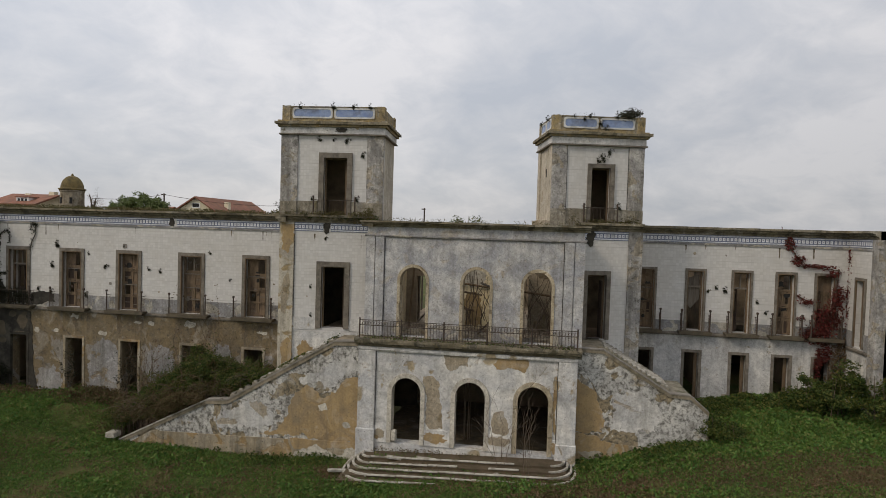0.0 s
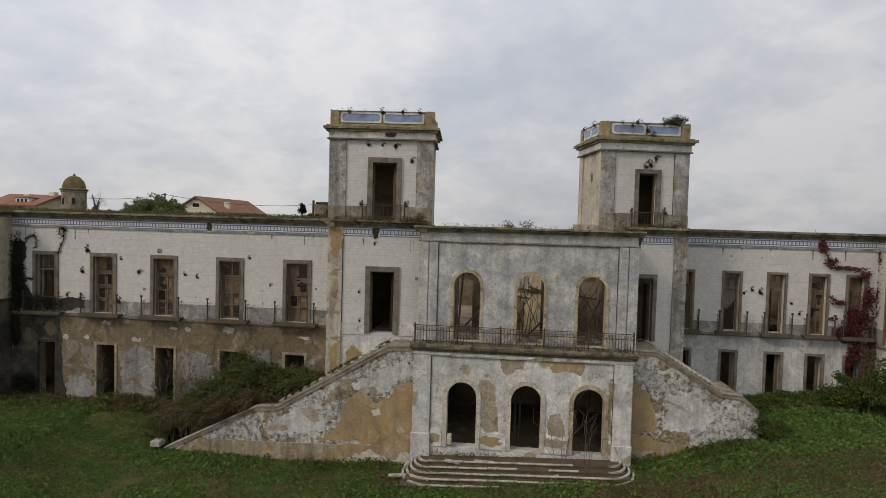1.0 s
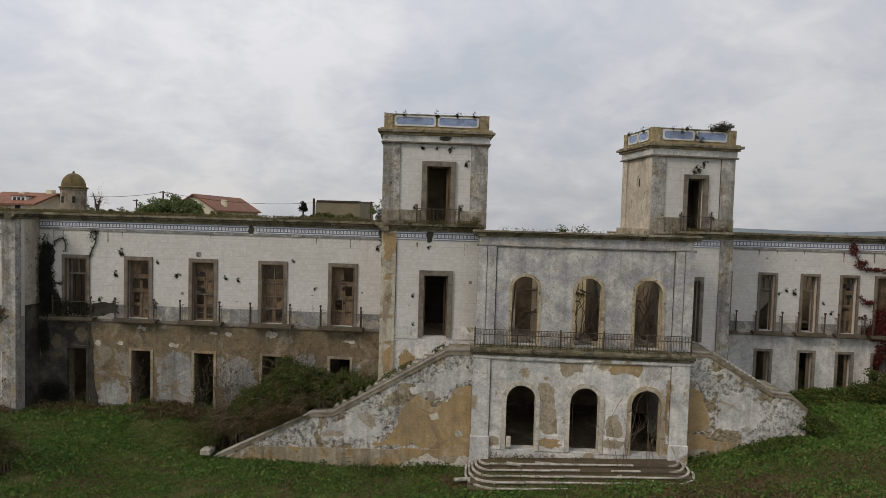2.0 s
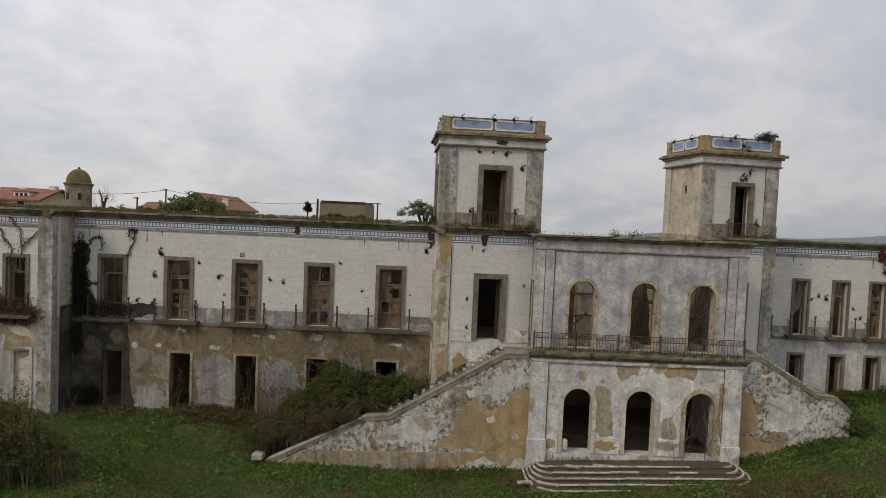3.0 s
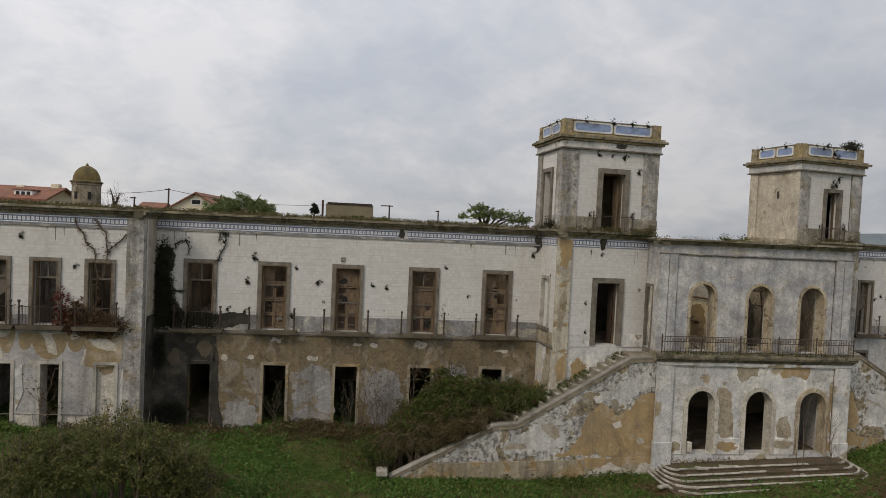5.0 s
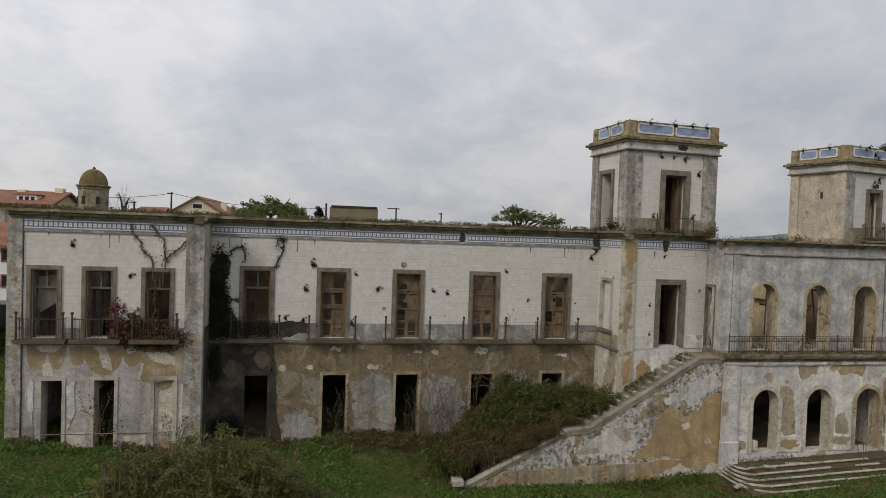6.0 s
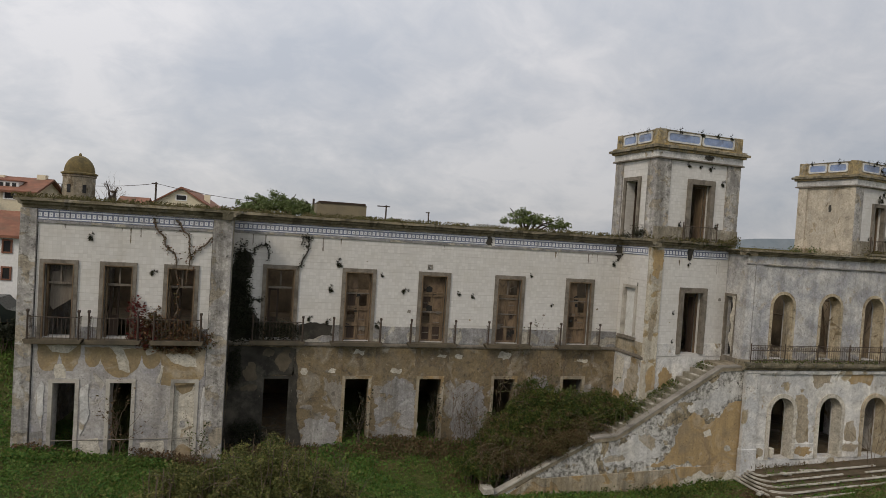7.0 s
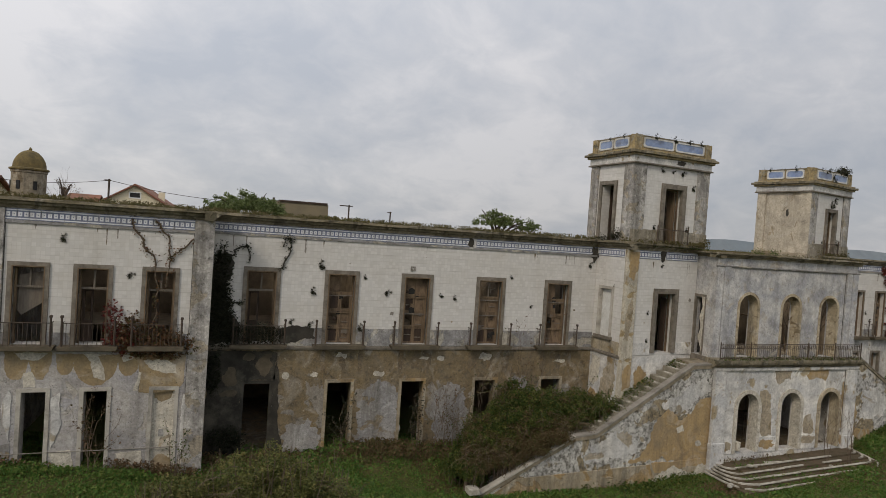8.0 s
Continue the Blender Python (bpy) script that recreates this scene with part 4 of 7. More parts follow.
            part("border", plate([rounded(a, a + w, zb + 0.10, zt - 0.06, 0.10), rounded(a + 0.071, a + w - 0.071, zb + 0.171, zt - 0.131, 0.12)], to, -0.04, 0.0), M_WHITE, p)
        part("coping", plate([rect(u0 - 0.08, u1 + 0.08, zt - 0.045, zt + 0.01)], to, -0.03, 0.25), M_CORNICE, t)
    panels(S, x0 + 0.42, x1 - 0.42)
    panels(W, yf + 0.45, yb - 0.45)
    # lower storeys
    part("lower_wall", plate([rect(low_x0, low_x1, FOOT, Z_STR)], S, 0, 0.5), M_ARCADE, t)
    part("upper_wall", plate([rect(low_x0, low_x1, Z_STR, Z_TOP - 0.1), rect(door_c - dw * 0.36, door_c + dw * 0.36, 4.72, 7.6)], S, 0, 0.5), M_TILE, t)
    run(cornice(Z_FR1 + 0.01), low_x0, low_x1, S, "cornice", M_CORNICE, t, "mossy stone cornice")
    dr = part("doorway", plate([surround(door_c - dw / 2, door_c + dw / 2, 4.72, 7.76, dw * 0.15)], S, -0.08, 0.12), M_STONE, t)
    part("frame", plate([surround(door_c - dw * 0.35, door_c + dw * 0.35, 4.72, 7.76 - dw * 0.15, 0.06)], S, 0.25, 0.33), M_WOOD, dr)
    part("door_leaf", bmbox(door_c + dw * 0.25, door_c + dw * 0.29, yf + 0.34, yf + 0.7, 4.73, 7.3), M_WOOD_D, dr)
    return t, S


# left tower
towL, S = tower("tower", "square ruined tower with white tiles and blue balustrade panels", X_TL0, X_TL1, Y_TL, 31.9, -0.34, 1.53, X_TL0, X_B0, True, False, (X_TL0, Y_TL), 5.0)
part("pilaster", bmbox(X_TL0 - 0.04, X_TL0 + 0.62, Y_TL - 0.08, Y_TL + 0.1, FOOT, 9.5), M_PIL_OCHRE, towL, "ochre pilaster stained with lichen")
frieze(towL, S, X_TL0 + 0.62, X_B0 - 0.05, Z_FR0, Z_FR1, skip=((-0.95, -0.4),))
for a, b in ((X_TL0 + 0.62, -1.11), (0.43, X_B0)):
    part("dado_panel", plate([rect(a, b, 4.63, 5.2)], S, -0.03, 0), M_ARCADE, towL)
W = facing("W", X_TL0)
ym = 30.15
# added dark-toned lining so that the doorway looks unlit
part("inner_wall", bmbox(X_TL0 + 0.51, X_TL0 + 0.58, Y_TL + 0.52, 33.0, 4.6, 9.6), M_SHADED_ROOM, towL)
part("west_wall", plate([rect(Y_TL + 0.5, Y_WL, FOOT, Z_STR)], W, 0, 0.5), M_ARCADE, towL)
part("west_wall", plate([rect(Y_TL + 0.5, Y_WL, Z_STR, Z_TOP - 0.1), rect(ym - 0.42, ym + 0.42, 5.30, 7.60)], W, 0, 0.5), M_TILE, towL)
part("niche", plate([rect(ym - 0.41, ym + 0.41, 5.31, 7.59)], W, 0.102, 0.3), M_WHITE, towL)
part("niche_frame", plate([surround(ym - 0.52, ym + 0.52, 5.35, 7.70, 0.13)], W, -0.07, 0.1), M_PALE, towL)
part("niche_sill", plate([rect(ym - 0.6, ym + 0.6, 5.22, 5.35)], W, -0.16, 0), M_STONE, towL)
part("dado_panel", plate([rect(Y_TL + 0.1, Y_WL - 0.05, 4.63, 5.2)], W, -0.03, 0), M_BAND, towL)
run([(0, 4.46), (-0.05, 4.46), (-0.07, 4.52), (-0.07, 4.58), (0, 4.62)], Y_TL, Y_WL, W, "string_course", M_STONE, towL)
frieze(towL, W, Y_TL + 0.2, Y_WL - 0.1, Z_FR0, Z_FR1)
run(cornice(Z_FR1 + 0.01), Y_TL - 0.3, Y_WL, W, "cornice", M_CORNICE, towL)

# right tower
towR, S = tower("tower", "square ruined tower with bare plaster flank and open doorway", X_TR0, X_TR1, Y_TR, 33.67, 11.36, 1.2, 10.3, X_TR1 + 0.1, False, True, (X_TR1, Y_TR), 12.0, -0.22)
part("pilaster", bmbox(X_TR1 - 0.5, X_TR1 + 0.12, Y_TR - 0.08, Y_TR + 0.1, 0, 9.5), M_PILASTER, towR)
frieze(towR, S, 10.75, X_TR1 - 0.5, Z_FR0, Z_FR1)
part("east_wall", bmbox(X_TR1 - 0.4, X_TR1 + 0.1, Y_TR + 0.5, Y_WR, 0, 9.75), M_SIDE, towR)
part("base_ledge", worn_slab(X_TR0 - 0.25, X_TR0 + 0.1, Y_TR - 0.1, 33.67, 9.6, 9.93, 4, 0.05), M_BARE_T, towR)
WR = lambda u, z, d: (X_TR0 + d, Y_TR + 0.75 * (u - 30.0), z - 0.1)
# dark strip that paints the shade inside the crack
ragged(towR, WR, [(30.0, 9.94), (31.4, 9.94), (33.0, 9.95), (33.9, 9.94), (33.9, 9.99), (33.0, 10.02), (31.5, 9.97), (30.0, 10.03)], M_NEAR_BLACK, 301, 0.012, 0.03, "crack", "dark strip drawn for the crack along the tower base")
for i, (y, z, ln, a) in enumerate(((30.6, 11.0, 0.5, 1.3), (30.9, 11.6, 0.4, 1.9), (31.1, 10.9, 0.45, 1.2), (31.9, 12.3, 0.5, 2.2), (32.6, 11.2, 0.5, 1.0), (32.2, 10.6, 0.4, 2.0), (30.4, 12.4, 0.4, 1.5), (33.3, 10.45, 0.55, 2.4))):
    c, sn = math.cos(a) * ln / 2, math.sin(a) * ln / 2
    ragged(towR, WR, [(y - c, z - sn), (y - c + 0.05, z - sn), (y + c + 0.05, z + sn), (y + c, z + sn)], M_BARE_T, 310 + i, 0.009, 0.06, "scratch")
# dark patch that paints the shade inside a hole
ragged(towR, WR, [(31.5, 12.1), (31.65, 12.0), (31.7, 12.35), (31.55, 12.4)], M_NEAR_BLACK, 303, 0.012, 0.05, "hole")

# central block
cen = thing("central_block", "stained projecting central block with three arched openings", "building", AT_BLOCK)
cen.scale = VIEW_FIT
S = facing("S", Y_C)
ARC = (2.58, 5.38, 8.00)
part("front_wall", plate([rect(X_C0, X_C1, Z_STR, 9.45)] + [arch(c, 1.22, 4.72, 7.76) for c in ARC], S, 0, 0.6), M_FRONT, cen)
for c in ARC:
    part("arch_surround", plate([arch_surround(c, 1.42, 4.73, 7.86, 0.13)], S, -0.035, 0.50), M_ARCHSTONE, cen)
for a, b in ((X_C0 - 0.04, X_C0 + 0.36), (X_C0 + 0.40, X_C0 + 0.78), (X_C1 - 0.36, X_C1 + 0.04), (X_C1 - 0.78, X_C1 - 0.40)):
    part("pilaster", bmbox(a, b, Y_C - 0.07, Y_C + 0.1, 4.72, 9.0), M_FRONT, cen)
run([(0, 8.98), (-0.05, 8.98), (-0.09, 9.02), (-0.09, 9.06), (0, 9.08)], X_C0 - 0.1, X_C1 + 0.1, S, "moulding", M_DADO, cen)
run(cornice(9.42, 0.30, 0.26), X_C0 - 0.25, X_C1 + 0.25, S, "cornice", M_CORNICE, cen, "mossy stone cornice")
W = facing("W", X_C0)
part("side_wall", plate([rect(Y_C + 0.6, Y_TL + 0.3, Z_STR, 9.45), rect(Y_C + 0.66, Y_C + 1.22, 4.73, 7.45)], W, 0, 0.5), M_FRONT, cen)
part("side_doorway", plate([surround(Y_C + 0.56, Y_C + 1.32, 4.73, 7.6, 0.12)], W, -0.05, 0.1), M_STONE, cen)
# dark sheet added for the shade inside the open doorway
part("side_door_leaf", plate([rect(Y_C + 0.66, Y_C + 1.22, 4.74, 7.45)], W, 0.30, 0.34), M_DARK, cen)
ragged(cen, W, [(Y_C + 0.60, 4.9), (Y_C + 0.58, 7.5), (Y_C + 0.80, 7.5), (Y_C + 0.70, 7.0), (Y_C + 0.86, 6.5), (Y_C + 0.74, 6.0), (Y_C + 0.9, 5.6), (Y_C + 0.72, 5.2)], M_FLAKE, 530, 0.055, 0.05, label="broken plaster edge of the doorway")
part("side_wall", bmbox(X_C1 - 0.5, X_C1, Y_C + 0.6, Y_TR + 0.3, Z_STR, 9.45), M_FRONT, cen)
run(cornice(9.42, 0.30, 0.26), Y_C - 0.2, Y_TL, W, "cornice", M_CORNICE, cen)
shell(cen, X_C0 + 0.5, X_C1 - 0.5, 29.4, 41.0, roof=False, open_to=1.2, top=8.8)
part("inner_floor", bmbox(X_TL0 + 0.5, X_C0 + 0.5, Y_TL + 0.5, 33.2, 4.3, 4.6), M_DIM, cen)
part("inner_floor", bmbox(X_C1 - 0.5, X_TR1 - 0.4, Y_TR + 0.5, 34.0, 4.3, 4.6), M_DIM, cen)
# rooms under the open roof: fallen beams, and cross walls placed and toned bright or shaded to fit the camera's view
Y_IN = 31.6
part("cross_wall", plate([rect(3.3, 6.1, 4.6, 9.2)], facing("S", Y_IN), 0, 0.4), M_CREAM, cen, "cream inner wall open to the sky")
part("cross_wall", plate([rect(6.1, X_C1 - 0.9, 4.6, 8.9), rect(6.9, 7.5, 4.61, 7.2)], facing("S", Y_IN + 0.5), 0, 0.4), M_BARE_T, cen)
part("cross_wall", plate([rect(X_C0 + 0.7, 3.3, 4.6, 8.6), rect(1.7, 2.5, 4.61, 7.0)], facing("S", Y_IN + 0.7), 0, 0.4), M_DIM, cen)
# added wall that keeps daylight out of the left tower room
part("cross_wall", bmbox(X_C0 + 0.5, X_C0 + 0.7, Y_TL + 0.3, 33.2, 4.6, 9.2), M_CREAM, cen)
part("cross_wall", bmbox(X_C1 - 0.9, X_C1 - 0.6, Y_TL + 0.6, 33.2, 4.6, 9.2), M_BARE_T, cen)
for k, (x, m, o) in enumerate(((6.15, M_SHADED_ROOM, [(28.9, 4.72), (29.0, 6.4), (29.5, 7.2), (29.8, 8.6), (Y_IN + 0.48, 8.9), (Y_IN + 0.48, 4.72)]), (8.9, M_DIM, [(Y_C + 0.61, 4.72), (Y_C + 0.61, 8.3), (28.9, 8.0), (Y_IN + 0.48, 8.7), (Y_IN + 0.48, 4.72)]))):
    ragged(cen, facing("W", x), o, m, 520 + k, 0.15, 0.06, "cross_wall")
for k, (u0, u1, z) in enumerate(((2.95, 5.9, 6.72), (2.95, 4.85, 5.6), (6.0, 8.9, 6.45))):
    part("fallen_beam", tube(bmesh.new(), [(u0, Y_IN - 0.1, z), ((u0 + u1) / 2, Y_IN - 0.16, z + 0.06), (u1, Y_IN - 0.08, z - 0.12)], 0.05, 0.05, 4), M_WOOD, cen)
# added walls behind the tower doorways, toned dark to look unlit
part("cross_wall", bmbox(X_TL0 - 1.6, X_C0 + 1.2, 33.2, 33.5, 0, 9.6), M_SHADED_ROOM, cen)
part("cross_wall", bmbox(X_C1 - 0.9, X_TR1, 34.0, 34.3, 0, 9.6), M_DIM, cen)
rng = random.Random(5)
for i in range(7):
    x, y = rng.uniform(1.9, 8.8), rng.uniform(28.5, 30.0)
    z = rng.uniform(4.7, 7.6)
    part("fallen_beam", tube(bmesh.new(), [(x - rng.uniform(0.2, 0.9), y, z), (x + rng.uniform(0.2, 0.9), y + rng.uniform(-0.3, 0.3), z + rng.uniform(-0.6, 1.2))], 0.05, 0.04, 4), M_WOOD if i % 3 else M_WOOD_L, cen)
for i in range(3):
    x, y = rng.uniform(1.9, 8.8), rng.uniform(28.3, 29.3)
    part("fallen_beam", tube(bmesh.new(), [(x, y, 4.62), (x + rng.uniform(-0.35, 0.35), y + rng.uniform(0.1, 0.5), rng.uniform(7.0, 8.6))], 0.05, 0.045, 4), M_WOOD_L if i % 2 else M_WOOD, cen)
# white patches paint the brighter, daylit parts of the inner walls
IN = facing("S", Y_IN)
ragged(cen, IN, [(4.2, 6.75), (5.3, 6.7), (5.4, 7.6), (4.3, 7.9)], M_FLAKE, 501, 0.01, 0.2, label="white patch on the inner wall")
ragged(cen, IN, [(3.5, 5.9), (3.45, 7.9), (4.05, 8.1), (4.05, 5.7)], M_FLAKE, 507, 0.011, 0.15)
ragged(cen, IN, [(4.4, 4.75), (4.4, 6.2), (4.7, 6.5), (5.2, 6.1), (5.25, 4.75)], M_BARE, 502, 0.01, 0.2)
ragged(cen, facing("S", Y_IN + 0.5), [(6.0, 6.6), (6.0, 8.4), (6.6, 8.5), (6.8, 7.2), (6.5, 6.5)], M_FLAKE, 503, 0.01, 0.25)
ragged(cen, facing("S", Y_IN + 0.5), [(7.8, 7.3), (8.8, 7.0), (8.85, 8.7), (7.6, 8.6)], M_GRIME, 504, 0.012, 0.2)
ragged(cen, facing("S", Y_IN + 0.7), [(2.55, 4.75), (2.6, 5.6), (3.1, 5.9), (3.2, 4.75)], M_GRIME, 505, 0.012, 0.2)
tw = bmesh.new()
for i in range(34):
    x, z = rng.uniform(7.3, 9.2) if i < 24 else rng.uniform(4.9, 6.2), rng.uniform(4.7, 5.6)
    y = rng.uniform(28.3, 29.3)
    q = [Vector((x, y, z))]
    d = Vector((rng.uniform(-0.4, 0.4), rng.uniform(-0.15, 0.15), 1))
    for k in range(5):
        d = d + Vector((rng.uniform(-0.5, 0.5), rng.uniform(-0.2, 0.2), 0))
        q.append(q[-1] + d.normalized() * 0.5)
    tube(tw, q, 0.022, 0.012, 4)
tagged(part("stem_tangle", tw, M_TWIG, cen, "dry branches grown up inside the room"), kind="stuff")
rub = bmesh.new()
for i in range(120):
    x, y, r = rng.uniform(1.8, 8.8), rng.uniform(28.3, 29.7), rng.uniform(0.06, 0.2)
    box(rub, x - r, x + r, y - r, y + r, 4.6, 4.6 + r * 1.4, bevel=r * 0.3)
tagged(part("rubble", rub, M_BARE_T, cen, "heap of fallen plaster and brick"), kind="stuff")
for a, b in ((X_C0 + 0.8, ARC[0] - 0.73), (ARC[0] + 0.73, ARC[1] - 0.73), (ARC[1] + 0.73, ARC[2] - 0.73), (ARC[2] + 0.73, X_C1 - 0.8)):
    part("dado_panel", plate([rect(a, b, 4.73, 5.34)], S, -0.035, 0), M_DADO, cen)

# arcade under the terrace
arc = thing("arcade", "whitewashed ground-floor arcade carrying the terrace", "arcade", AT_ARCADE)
arc.scale = VIEW_FIT
S = facing("S", Y_E)
ARE = (2.52, 5.31, 7.97)
part("front_wall", plate([rect(X_E0, X_E1, FOOT, 4.40)] + [arch(c, 1.34, 0.30, 3.14) for c in ARE], S, 0, 0.55), M_ARCADE, arc)
for c in ARE:
    part("arch_surround", plate([arch_surround(c, 1.66, 0.31, 3.29, 0.19)], S, -0.06, 0.45), M_FLAKE if c < 7 else M_ARCHSTONE, arc)
for a, b in ((X_E0 - 0.05, X_E0 + 0.72), (X_E1 - 0.72, X_E1 + 0.05)):
    part("pilaster", bmbox(a, b, Y_E - 0.09, Y_E + 0.1, FOOT, 4.18, bevel=0.015), M_ARCADE, arc)
    part("plinth", bmbox(a - 0.04, b + 0.04, Y_E - 0.15, Y_E + 0.1, FOOT, 0.85, bevel=0.02), M_ARCADE, arc)
for a, b in ((X_E0 + 0.75, ARE[0] - 0.85), (ARE[0] + 0.85, ARE[1] - 0.85), (ARE[1] + 0.85, ARE[2] - 0.85), (ARE[2] + 0.85, X_E1 - 0.75)):
    part("plinth", plate([rect(a, b, 0.3, 1.0)], S, -0.05, 0), M_ARCADE, arc)
run([(0.5, 4.36), (-0.06, 4.36), (-0.10, 4.45), (-0.26, 4.52), (-0.30, 4.62), (-0.30, 4.72), (0.5, 4.74)], X_E0 - 0.2, X_E1 + 0.2, S, "terrace_edge", M_CORNICE, arc, "stained grey stone terrace edge")
run([(0.1, 4.18), (-0.08, 4.18), (-0.11, 4.24), (-0.11, 4.34), (0.1, 4.36)], X_E0 - 0.06, X_E1 + 0.06, S, "moulding", M_ARCADE, arc)
part("terrace_floor", bmbox(X_E0, X_E1, Y_E + 0.5, 29.8, 4.42, 4.71), M_STONE, arc)
part("rubble_floor", bmbox(X_E0 + 0.5, X_E1 - 0.5, Y_E + 0.56, 29.4, 0, 0.13), M_GRIME, arc)
part("side_wall", bmbox(X_E0, X_E0 + 0.5, Y_E + 0.55, Y_TL, FOOT, 4.40), M_ARCADE, arc)
part("side_wall", bmbox(X_E1 - 0.5, X_E1, Y_E + 0.55, Y_TR, FOOT, 4.40), M_ARCADE, arc)
part("inner_wall", bmbox(X_E0, X_E1, 34.6, 35.0, 0, 4.40), M_DIM, arc)

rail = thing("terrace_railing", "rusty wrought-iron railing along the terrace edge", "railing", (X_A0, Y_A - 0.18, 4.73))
rail.scale = VIEW_FIT
n = 74
for k in range(n + 1):
    o = part("bar", BAR, M_IRON, rail)
    o.location = ((X_E1 - X_E0) * k / n, 0, 0)
    o.scale.z = 0.92
for k in range(6):
    o = part("post", POST, M_IRON, rail)
    o.location = ((X_E1 - X_E0) * k / 5, 0, 0)
    o.scale.z = 0.86
for z in (0.08, 0.52, 0.74):
    part("rail", bmbox(0, X_E1 - X_E0, -0.013, 0.013, z, z + 0.025), M_IRON, rail)
rng = random.Random(3)
for k in range(n):
    bm = bmesh.new()
    cx = (X_E1 - X_E0) * (k + 0.5) / n
    tube(bm, [(cx + 0.045 * math.cos(a), 0, 0.62 + 0.08 * math.sin(a)) for a in [i * math.pi / 3 for i in range(7)]], 0.008, 0.008, 3)
    if rng.random() < 0.9:
        part("scroll", bm, M_IRON, rail)
    else:
        bm.free()


def staircase(name, label, xa, dirx, y0, y1, line, at=(0, 0, 0), scale=(1, 1, 1)):
    """Outside stair along the front: a high outer wall with a sloping cap, two flights and a landing.
    xa: where the top landing meets the arcade, dirx: the way down, line: distance and height of the cap at its five corners."""
    st = thing(name, label, "staircase", at)
    st.scale = scale
    X = lambda d: xa + dirx * d
    (_, _), (d1, z1), (d2, z2), (d3, z3), (d4, z4) = line
    to = facing("S", y0)
    part("outer_wall", plate([[(X(d), z - 0.16) for d, z in line] + [(X(d4), 0), (X(0), 0)]], to, 0, 0.24), M_STAIR, st, "lichen-spotted plaster wall losing its coat")
    part("base_band", plate([[(X(0), 0), (X(d4 - 0.5), 0), (X(d4 - 0.5), 0.22), (X(d4 - 1.4), 0.72), (X(0), 0.95)]], to, -0.05, 0), M_BAND, st)
    for (a0, b0), (a1, b1) in zip(line, line[1:]):
        part("cap", plate([[(X(a0), b0 - 0.19), (X(a1), b1 - 0.19), (X(a1), b1 - 0.05), (X(a0), b0 - 0.05)]], to, -0.05, 0.24), M_CAP, st)
        part("cap_edge", plate([[(X(a0), b0 - 0.05), (X(a1), b1 - 0.05), (X(a1), b1 + 0.0), (X(a0), b0 + 0.0)]], to, -0.075, 0.26), M_PALE if a1 > 10 else M_DULL, st)
    g = random.Random(len(label))
    def flight(d0, z0, d1, z1, n):
        for i in range(n):
            a, b = d0 + (d1 - d0) * i / n, d0 + (d1 - d0) * (i + 1) / n
            z = z0 + (z1 - z0) * (i + 1) / n
            xs = sorted((X(a), X(b)))
            part("step", bmbox(xs[0] - 0.03, xs[1] + 0.03, y0 + 0.24, y1, 0, z - 0.04, bevel=0.012), M_STEP, st)
            e0 = X(b) if dirx < 0 else X(b) - 0.09
            if g.random() < 0.12:
                continue
            nz = part("nosing", bmbox(e0 - 0.01, e0 + 0.12, y0 + 0.27 + g.uniform(0, 0.1), y1 - g.uniform(0.3, 0.8), z - 0.05, z - 0.008, bevel=0.012), M_TREAD, st)
    flight(d1, z1 + 0.14, d2, z2 + 0.16, 14)
    flight(d3, z3 - 0.10, d4, max(0.06, z4 - 0.25), 11 if z4 < 1 else 4)
    xs = sorted((X(0), X(d1)))
    part("landing", bmbox(xs[0], xs[1], y0 + 0.24, y1, 0, z1 + 0.02), M_CAP, st)
    xs = sorted((X(d2), X(d3)))
    part("landing", bmbox(xs[0], xs[1], y0 + 0.24, y1, 0, z2 - 0.08), M_STEP, st)
    lw = [(d, z - 0.35) for d, z in line]
    part("inner_wall", plate([[(X(d), max(0.05, z)) for d, z in lw] + [(X(d4), 0), (X(0), 0)]], facing("S", y1 - 0.3), 0, 0.28), M_STAIR, st)
    return st


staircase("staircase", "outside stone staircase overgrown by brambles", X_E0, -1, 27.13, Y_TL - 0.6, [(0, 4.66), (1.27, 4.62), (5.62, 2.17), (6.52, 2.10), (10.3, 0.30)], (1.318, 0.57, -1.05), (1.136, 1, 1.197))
# cap corners of this stair are placed to fit the camera's view
staircase("staircase", "outside stone staircase beside the arcade", X_A1, 1, 28.2, Y_TR - 0.01, [(0, 4.72), (1.1, 4.70), (3.75, 3.10), (4.55, 3.06), (5.25, 2.45)])

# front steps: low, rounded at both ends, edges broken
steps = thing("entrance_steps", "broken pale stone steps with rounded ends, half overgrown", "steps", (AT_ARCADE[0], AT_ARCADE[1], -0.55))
steps.scale = VIEW_FIT
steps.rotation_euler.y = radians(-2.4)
rng = random.Random(9)
